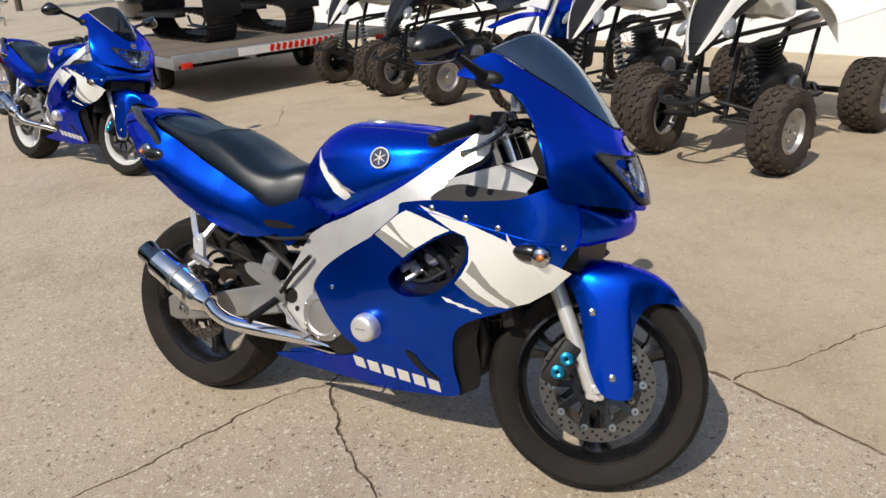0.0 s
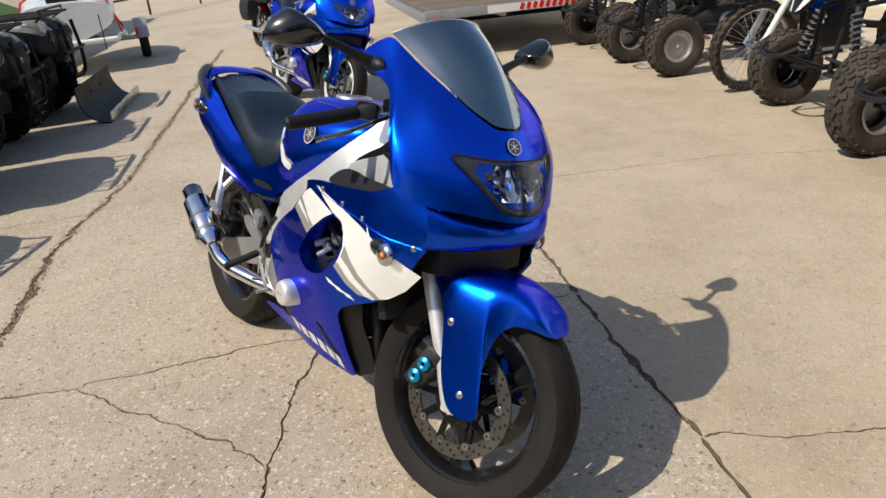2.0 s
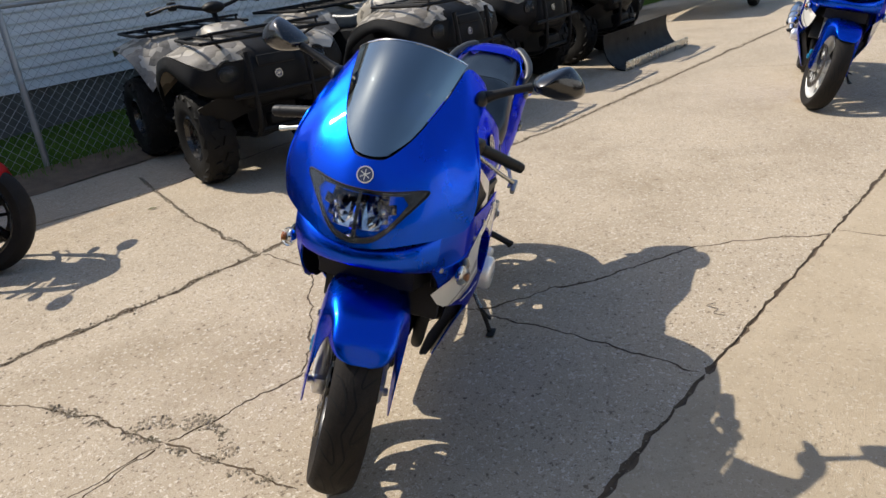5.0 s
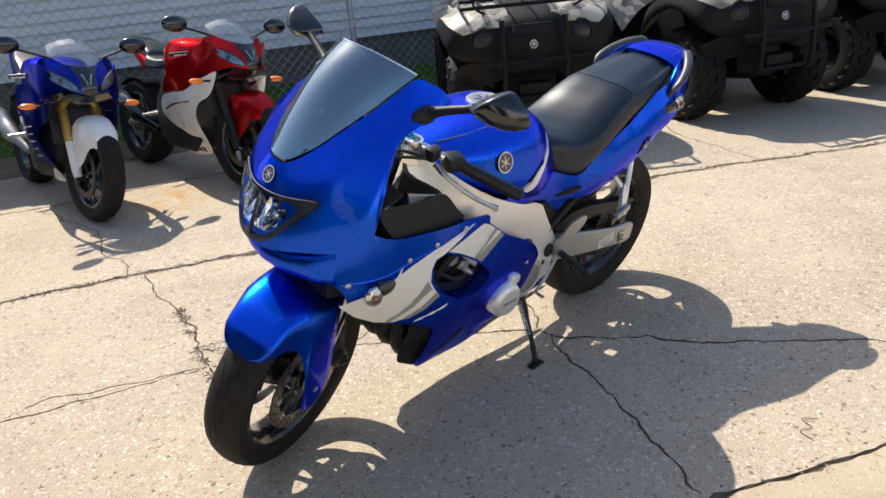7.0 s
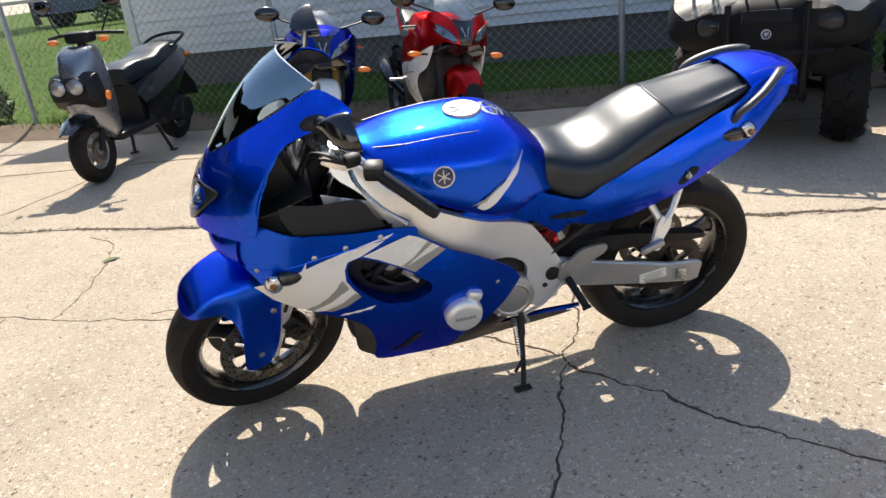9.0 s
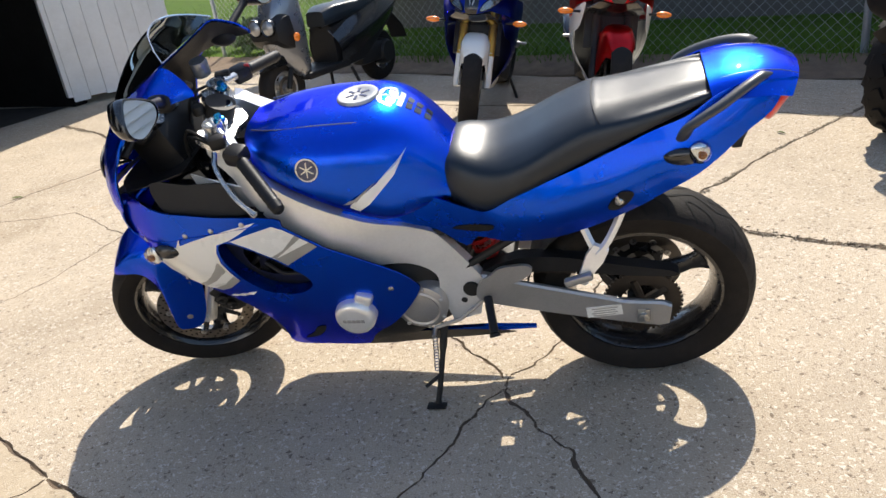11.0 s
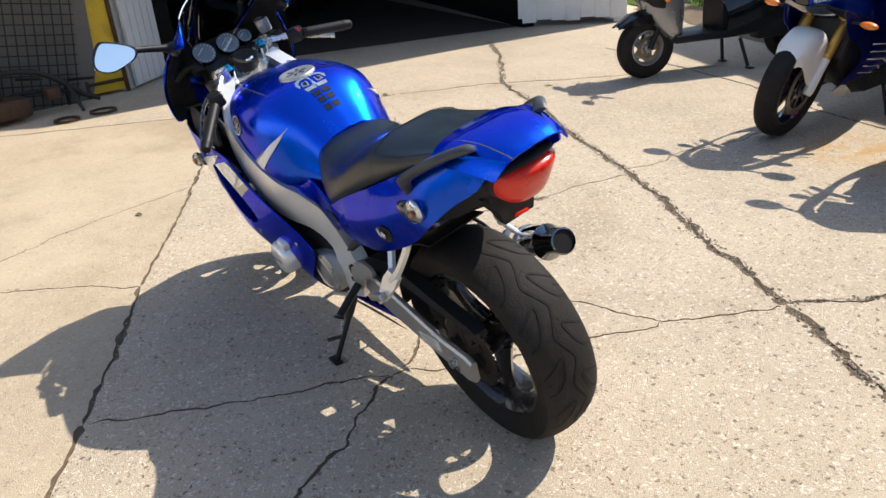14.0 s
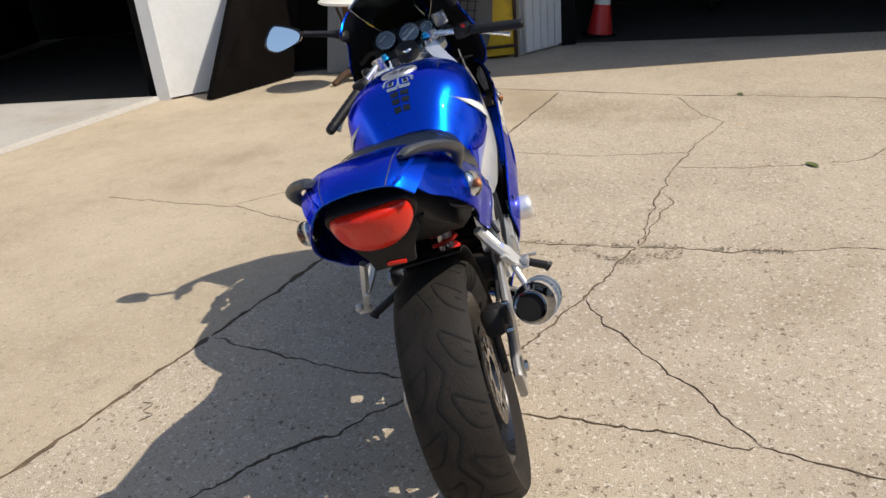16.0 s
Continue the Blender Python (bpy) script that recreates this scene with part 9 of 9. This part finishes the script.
# raised slab before the left doorway
bm = B()
top = [(4.66, 2.93), (2.9, 3.62), (2.2, 4.4), (3.2, 6.8), (5.2, 6.6)]
rows = [[Vector((*q, .002)) for q in top], [Vector((q[0] + .01, q[1] + .02, .045)) for q in top]]
vs = quads(bm, rows, True)
bm.faces.new(vs[1])
tagged(part("door_apron", bm, concrete("grey_concrete", (0.46, 0.43, 0.385), (0.39, 0.36, 0.32), 0.25), smooth=0), "pale raised concrete apron before a doorway", "pavement", kind="structure")

# leaning brown panel, base colour close to black
t = thing("plywood_sheet", Matrix(), "large near-black brown plywood sheet leaning by the doorway", "plywood")
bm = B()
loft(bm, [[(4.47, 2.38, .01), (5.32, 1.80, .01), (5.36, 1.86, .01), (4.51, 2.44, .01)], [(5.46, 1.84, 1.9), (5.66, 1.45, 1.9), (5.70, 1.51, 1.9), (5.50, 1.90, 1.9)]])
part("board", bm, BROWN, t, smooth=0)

# round pedestal table
t = thing("round_table", Matrix.Translation((4.90, 1.12, 0)), "round white table on a dark rusty pedestal", "table")
bm = B()
lathe(bm, [(0, .745), (.27, .745), (.285, .737), (.285, .722), (.27, .715), (0, .715)], (-.16, -.02, 0), 40, "z")
part("tabletop", turned(bm, Matrix.Rotation(radians(4), 4, "X")), PALE, t)
bm = B()
tube(bm, [(.02, 0, .06), (-.15, -.02, .72)], .032, 12)
tube(bm, [(-.06, 0, .42), (-.02, .10, .72)], .012, 8)
part("column", bm, RUST, t)
for k in range(3):
    a = k * 2.1 + .4
    bm = B()
    tube(bm, curve([(0, 0, .12), (.16 * math.cos(a), .16 * math.sin(a), .07), (.28 * math.cos(a), .28 * math.sin(a), .02)], 3), [.035, .034, .032, .03, .028, .026, .022], 8)
    part("foot", bm, RUST, t)

# yellow cabinets with rusty edges
for (x, y, rz, w, h) in ((5.45, -.26, 100, .36, 1.5), (5.46, .82, 92, .44, .80)):
    t = thing("steel_cabinet", pose(x, y, 0, 0, 0, rz), "yellow painted steel cabinet with rusty edges", "cabinet", "yellow cabinets")
    bm = B()
    box(bm, (w, .3, h), Matrix.Translation((0, -.12, h / 2 + .03)), .01)
    part("body", bm, YELLOW, t)
    bm = B()
    box(bm, (.035, .02, h + .2), Matrix.Translation((-w / 2, .04, h / 2 + .1)), .004)
    box(bm, (.035, .02, h + .2), Matrix.Translation((w / 2, .04, h / 2 + .1)), .004)
    box(bm, (w, .02, .03), Matrix.Translation((0, .042, h + .02)), .004)
    box(bm, (w, .02, .03), Matrix.Translation((0, .042, .12)), .004)
    part("edge_angle", bm, RUST, t)
# pale board leaning in the corner
t = thing("leaning_board", Matrix(), "pale grey board leaning on the garage wall", "board")
bm = B()
loft(bm, [[(5.40, 1.10, .01), (5.34, 1.46, .01), (5.37, 1.47, .01), (5.43, 1.11, .01)], [(5.62, 1.06, 1.7), (5.60, 1.24, 1.7), (5.63, 1.25, 1.7), (5.65, 1.07, 1.7)]])
part("panel", bm, BOARDG, t, smooth=0)
# wire grid panel on a grey board
t = thing("wire_grid_panel", pose(5.28, .30, 0, 0, -8, 99), "dark wire grid panel leaning on a grey board", "grid panel")
bm = B()
sheet(bm, curve([(-.42, .02), (.40, .02), (.42, .6), (.36, 1.3), (.20, 1.45), (-.25, 1.45), (-.38, 1.3)], 3, True), lambda a, b: V(a, -.06 + .06 * b, b), step=.3)
part("backing_board", bm, BLOCK, t, solid=.02)
bm = B()
for k in range(9):
    tube(bm, [(-.28 + .075 * k, .01, .02), (-.28 + .075 * k, .10, 1.4)], .006, 5)
for k in range(17):
    tube(bm, [(-.30, .008 + .0054 * k + .006, .04 + .084 * k), (.34, .008 + .0054 * k + .006, .04 + .084 * k)], .006, 5)
part("wire_grid", bm, DARK, t)
# stripped motorcycle frame lying by the wall
t = thing("motorcycle_frame", pose(4.95, .62, 0, 0, 0, 100), "stripped dark motorcycle frame with one wheel on the ground", "frame")
bm = B()
lathe(bm, [(.15, -.05), (.20, -.05), (.22, 0), (.20, .05), (.15, .05)], (.22, .02, .26), 32)
part("tyre", bm, RUBBER, t)
bm = B()
tube(bm, curve([(.4, 0, .34), (.1, .02, .40), (-.3, 0, .36), (-.6, .02, .14)], 3), .022, 8)
tube(bm, curve([(.2, -.1, .06), (-.1, -.08, .20), (-.5, -.06, .16), (-.75, 0, .05)], 3), .02, 8)
tube(bm, [(-.55, -.2, .02), (-.5, 0, .26), (-.52, .2, .02)], .016, 8)
tube(bm, [(-.2, -.22, .30), (-.25, .25, .34)], .014, 8)
tube(bm, [(-.6, -.22, .22), (-.72, .05, .24)], .012, 8)
part("tube", bm, DARK, t)
bm = B()
box(bm, (.34, .24, .16), Matrix.Translation((0, 0, .12)), .04)
box(bm, (.12, .10, .10), Matrix.Translation((-.36, .05, .18)), .03)
part("engine_case", bm, RUST, t)
for (x, y, r) in ((4.62, .25, .10), (4.70, -.05, .11)):
    t = thing("metal_ring", Matrix.Translation((x, y, .012)), "rusty metal ring lying on the concrete", "ring")
    bm = B()
    lathe(bm, [(r - .02, -.008), (r, -.008), (r, .010), (r - .02, .010)], (0, 0, 0), 24, "z", close=True)
    part("ring", bm, RUST, t)
# road cone inside the doorway
t = thing("traffic_cone", pose(6.35, -1.42, 0, 6), "faded orange-red traffic cone with a white band", "cone")
bm = B()
box(bm, (.34, .34, .03), Matrix.Translation((0, 0, .015)), .008)
part("base", bm, UNLITBLACK, t)
bm = B()
lathe(bm, [(.14, .03), (.03, .72), (.0, .72)], (0, 0, 0), 24, "z")
co = part("cone", bm, REDP, t)
bm = B()
lathe(bm, [(.093, .34), (.066, .51)], (0, 0, 0), 24, "z")
part("band", bm, WHITE, co)
# a few dim shapes inside the wide doorway
t = thing("stored_motorcycle", pose(8.2, -3.4, 0, 0, 0, 150), "red motorcycle stored in the dark garage", "motorcycle")
bm = B()
loft(bm, [section(x, [(0, 1.02), (w, .95), (w, .82), (0, .78)], 3) for x, w in ((.35, .06), (.2, .15), (-.05, .14), (-.2, .05))], sub=2)
part("fuel_tank", bm, RED, t)
for x in (.75, -.7):
    bm = B()
    lathe(bm, [(.22, -.06), (.30, -.05), (.32, 0), (.30, .05), (.22, .06)], (x, 0, .32), 28)
    part("tyre", bm, RUBBER, t)
bm = B()
tube(bm, [(.75, .06, .32), (.42, .06, 1.05)], .022, 8)
tube(bm, [(.30, -.35, 1.1), (.40, 0, 1.06), (.30, .35, 1.1)], .014, 8)
part("fork", bm, CHROME, t)
bm = B()
box(bm, (.7, .25, .4), Matrix.Translation((0, 0, .5)), .06)
part("engine", bm, DARK, t)

# ---------------------------------------------------------------- far side: white wall, trailer, snowmobiles, watercraft
bm = B()
ybox(bm, -14.0, 1.9, 7.3, 7.5, .0, 3.2)
tagged(part("wall_white", bm, mat("bright_white_paint", (0.86, 0.87, 0.87), 0.6, 0, 0.03, 2, 0.05, 40, dirt=(0.62, 0.62, 0.60), dirt_amount=0.2, dirt_scale=1.2), smooth=0), "bright white painted wall behind the quads", "wall", kind="structure")

tr = thing("flatbed_trailer", pose(-5.645, 5.83, 0, 0, 0, 64.6), "low wooden-decked flatbed trailer with reflective strips", "trailer")
for k in range(14):
    bm = B()
    box(bm, (2.56, .225, .04), Matrix.Translation((0, -1.33 + .232 * k, .52)), .004, 1)
    part("deck_plank", bm, WOOD, tr)
bm = B()
for y in (-1.42, 1.90):
    box(bm, (2.66, .06, .10), Matrix.Translation((0, y, .49)), .006)
for x in (-1.30, -.43, .43, 1.30):
    box(bm, (.06, 3.3, .10), Matrix.Translation((x, .24, .45)), .006)
part("deck_frame", bm, GALV, tr, "grey steel deck frame")
for k in range(11):
    bm = B()
    box(bm, (.045, .006, .075), Matrix.Translation((-.22 + .075 * k, -1.455, .49)) @ Matrix.Rotation(.35, 4, "Y"))
    part("reflector", bm, REDLENS, tr)
bm = B()
box(bm, (1.2, .004, .085), Matrix.Translation((-.02, -1.4525, .49)))
part("reflective_strip", bm, WHITE, tr)
for x in (-.98, .98):
    bm = B()
    lathe(bm, [(.11, .05), (.095, .055), (.08, .03), (.04, .03), (0, .035)], (x, .2, .21), 24, "x")
    lathe(bm, [(.11, -.05), (.095, -.055), (.08, -.03), (.04, -.03), (0, -.035)], (x, .2, .21), 24, "x")
    wh = part("wheel", bm, GALV, tr)
    bm = B()
    lathe(bm, [(.11, -.08), (.19, -.085), (.21, -.05), (.21, .05), (.19, .085), (.11, .08)], (x, .2, .21), 28, "x")
    part("tyre", bm, RUBBER, wh)
bm = B()
box(bm, (1.96, .07, .07), Matrix.Translation((0, .2, .24)), .01)
for x in (-.7, .7):
    box(bm, (.05, .5, .14), Matrix.Translation((x, .2, .34)), .01)
bar(bm, (0, 1.9, .45), (0, 3.2, .40), .04, 8)
part("axle", bm, DARK, tr)
for x in (-1.2, 1.2):
    bm = B()
    box(bm, (.12, .03, .06), Matrix.Translation((x, -1.458, .43)), .006)
    part("tail_lamp", bm, REDLENS, tr)


def snowmobile(m, label):
    root = thing("snowmobile", m, label, "snowmobile", "snowmobiles on the trailer")
    bm = B()
    loft(bm, [section(x, [(0, z1), (w * .8, z1 - .02), (w, (z0 + z1) / 2), (w * .8, z0), (0, z0)], 4) for x, w, z0, z1 in ((1.45, .08, .36, .46), (1.25, .26, .26, .62), (.95, .36, .22, .80), (.55, .38, .24, .86), (.25, .30, .28, .78))], sub=2)
    ho = part("hood", bm, BLACKG, root, "black snowmobile hood with pale name bars")
    for s in (1, -1):
        for k in range(6):
            bm = B()
            box(bm, (.036, .004, .06), Matrix.Translation((.92 - .06 * k, s * .392, .52)))
            part("name_mark", bm, WHITE, ho)
        bm = B()
        tube(bm, curve([(1.75, s * .42, .16), (1.65, s * .42, .05), (1.4, s * .42, .03), (.7, s * .42, .03)], 4), .02, 6)
        box(bm, (1.0, .14, .02), Matrix.Translation((1.15, s * .42, .025)), .008)
        sk = part("ski", bm, BLACKP, root)
        bm = B()
        tube(bm, [(1.05, s * .42, .05), (.98, s * .34, .30), (.90, s * .15, .34)], .022, 8)
        part("ski_leg", bm, ALLOY, sk)
        bm = B()
        box(bm, (1.3, .14, .05), Matrix.Translation((-.3, s * .28, .32)), .01)
        part("running_board", bm, BLACKP, root)
    bm = B()
    loft(bm, [section(x, [(0, z1), (w, z1 - .04), (w, z0), (0, z0)], 3) for x, w, z0, z1 in ((.30, .14, .50, .78), (-.1, .16, .50, .72), (-.8, .17, .50, .76), (-1.35, .16, .52, .70))], sub=2)
    part("seat", bm, VINYL, root)
    bm = B()
    tr_ = curve([(.45, .30), (-.2, .34), (-1.1, .34), (-1.42, .26), (-1.36, .06), (-1.1, .01), (0, .01), (.35, .10)], 5, True)
    quads(bm, [[(x, y, z) for y in (-.19, .19)] for x, z in tr_ + tr_[:1]])
    for x, z in tr_[::1]:
        box(bm, (.03, .36, .035), Matrix.Translation((x, 0, z)))
    part("track", bm, RUBBER, root, "black lugged rubber track")
    bm = B()
    patch(bm, [[(.85, -.24, .84), (.88, 0, .88), (.85, .24, .84)], [(.62, -.26, 1.06), (.66, 0, 1.12), (.62, .26, 1.06)], [(.48, -.22, 1.16), (.5, 0, 1.22), (.48, .22, 1.16)]], 4, 4)
    part("windscreen", bm, SCREEN, root, solid=.004)
    bm = B()
    tube(bm, curve([(.10, -.36, 1.02), (.22, -.2, 1.06), (.26, 0, 1.0), (.22, .2, 1.06), (.10, .36, 1.02)], 4), .014, 8)
    bar(bm, (.40, 0, .75), (.26, 0, 1.0), .025, 8)
    part("handlebar", bm, BLACKP, root)
    bm = B()
    box(bm, (.03, .46, .34), Matrix.Translation((-1.52, 0, .46)), .01)
    box(bm, (.04, .34, .08), Matrix.Translation((-1.5, 0, .66)), .02)
    fl = part("snow_flap", bm, BLACKP, root)
    for k in range(6):
        bm = B()
        box(bm, (.004, .046, .06), Matrix.Translation((-1.538, -.15 + .06 * k, .52)))
        part("name_mark", bm, WHITE, fl)
    return root


snowmobile(pose(-6.60, 5.72, .54, 0, 0, 158), "black snowmobile with a lettered snow flap, on the trailer")
snowmobile(pose(-5.95, 6.58, .54, 0, 0, 152), "dark snowmobile seen from behind, on the trailer")

pw = thing("watercraft_trailer", pose(-9.95, 1.48, 0, 0, 0, 164.8), "white watercraft trailer with a red tail lamp", "trailer")
bm = B()
tube(bm, curve([(-1.3, -.55, .42), (-.2, -.62, .40), (.5, -.60, .30), (.78, -.4, .30)], 4), .035, 10)
tube(bm, curve([(-1.3, .55, .42), (-.2, .62, .40), (.5, .60, .30), (.78, .4, .30)], 4), .035, 10)
tube(bm, [(-1.3, -.55, .42), (-1.3, .55, .42)], .035, 10)
tube(bm, [(0, -.85, .30), (0, .85, .30)], .035, 10)
part("trailer_frame", bm, WHITE, pw)
for s in (1, -1):
    bm = B()
    steel_rim(bm, (0, s * .86, .25), .13, .12, s)
    wh = part("wheel", bm, GALV, pw)
    bm = B()
    lathe(bm, [(.12, -.06), (.23, -.065), (.25, -.03), (.25, .03), (.23, .065), (.12, .06)], (0, s * .86, .25), 28)
    part("tyre", bm, RUBBER, wh)
    bm = B()
    quads(bm, [[(.31 * math.cos(radians(q)), s * .86 + y, .25 + .31 * math.sin(radians(q))) for y in (-.09, .09)] for q in range(10, 171, 16)])
    part("wheel_arch", bm, GALV, pw, solid=.006)
    bm = B()
    box(bm, (.16, .05, .10), Matrix.Translation((-.36, s * .80, .42)), .015)
    part("tail_lamp", bm, REDLENS, pw)
hp_ = thing("personal_watercraft", pose(-9.95, 1.48, .45, 0, 0, 164.8), "white and green personal watercraft with red straps, on a trailer", "watercraft")
bm = B()
loft(bm, [section(x, [(0, z1), (w * .7, z1 - .02), (w, z1 - .14), (w * .96, z0 + .14), (w * .4, z0), (0, z0 - .04)], 4) for x, w, z0, z1 in ((1.5, .05, .34, .46), (1.2, .34, .16, .56), (.6, .52, .05, .66), (-.4, .56, .02, .56), (-1.3, .54, .02, .46))], sub=2)
part("hull", bm, WHITE, hp_, "white hull")
bm = B()
loft(bm, [section(x, [(0, z1), (w, z1 - .06), (w, z0), (0, z0)], 3) for x, w, z0, z1 in ((.35, .16, .5, .86), (-.2, .20, .48, .80), (-.8, .20, .46, .78), (-1.15, .16, .42, .66))], sub=2)
part("seat", bm, VINYL, hp_)
bm = B()
for s in (1, -1):
    sheet(bm, curve([(.9, .34), (.2, .30), (-.8, .22), (-.8, .30), (.2, .40)], 3, True), lambda a, b: V(a, s * (.565 if a < .4 else .565 - .35 * (a - .4)), b), step=.3)
part("hull_graphic", bm, mat("green_graphic", (.05, .28, .08), .4), hp_)
bm = B()
tube(bm, [(-1.0, -.62, .02), (-.95, -.50, .50), (-.9, 0, .78), (-.95, .50, .50), (-1.0, .62, .02)], .014, 6)
tube(bm, [(.2, -.62, .0), (.5, -.3, .66), (.55, .0, .72)], .014, 6)
part("strap", bm, REDP, hp_, "red tie-down strap")
bm = B()
tube(bm, curve([(.20, -.30, .96), (.30, -.16, 1.0), (.34, 0, .92), (.30, .16, 1.0), (.20, .30, .96)], 3), .016, 8)
part("handlebar", bm, BLACKP, hp_)

# far yard: pipe fence and verge
bm = B()
quads(bm, [[(-16, -12, .03), (-13.5, -1, .03), (-13.2, 2.6, .03)], [(-60, -40, .03), (-60, 0, .03), (-50, 5, .03)]])
tagged(part("verge", bm, GRASS), "grass verge beyond the yard", "lawn", kind="structure")
ff = thing("pipe_fence", Matrix(), "brown pipe fence at the yard's far edge", "fence")
for k in range(8):
    a = Vector((-16.5 - 1.6 * k, 3.0 + 1.9 * k, 0))
    bm = B()
    tube(bm, [a, a + V(0, 0, 1.15)], .03, 8)
    part("post", bm, RUST, ff)
bm = B()
for z in (.45, 1.1):
    tube(bm, [(-16.5, 3.0, z), (-27.7, 16.3, z)], .024, 8)
part("rail", bm, RUST, ff)

# small litter on the concrete
LEAFG = mat("fallen_leaf", (0.12, 0.16, 0.04), 0.7, 0, 0.3, 30, dirt=(0.20, 0.13, 0.05), dirt_amount=0.6, dirt_scale=20)
for x, y, a, l in ((1.57, -1.72, 20, .05), (2.35, -2.9, 70, .035), (-1.5, -2.2, 130, .03), (3.2, -1.9, 10, .04), (1.9, .4, 200, .03)):
    lf = thing("fallen_leaf", pose(x, y, .002, 0, 0, a), "dry green-brown leaf lying on the concrete", "leaf")
    bm = B()
    patch(bm, [[(-l, 0, .001), (-l, 0, .001), (-l, 0, .001)], [(-l * .4, -l * .34, .008), (-l * .4, 0, .003), (-l * .4, l * .34, .009)], [(l * .4, -l * .28, .010), (l * .4, 0, .004), (l * .4, l * .28, .006)], [(l, 0, .004), (l, 0, .004), (l, 0, .004)]], 3, 3)
    part("blade", bm, LEAFG, lf, solid=.0006)
tw = thing("dry_twig", pose(-.28, 1.09, .001, 0, 0, 15), "thin dry twig bent like a hook on the concrete", "twig")
bm = B()
tube(bm, curve([(-.05, .02, .002), (-.03, -.02, .003), (0, .012, .002), (.03, -.015, .003), (.055, .02, .002)], 4), .0012, 6)
part("stem", bm, WOOD, tw)
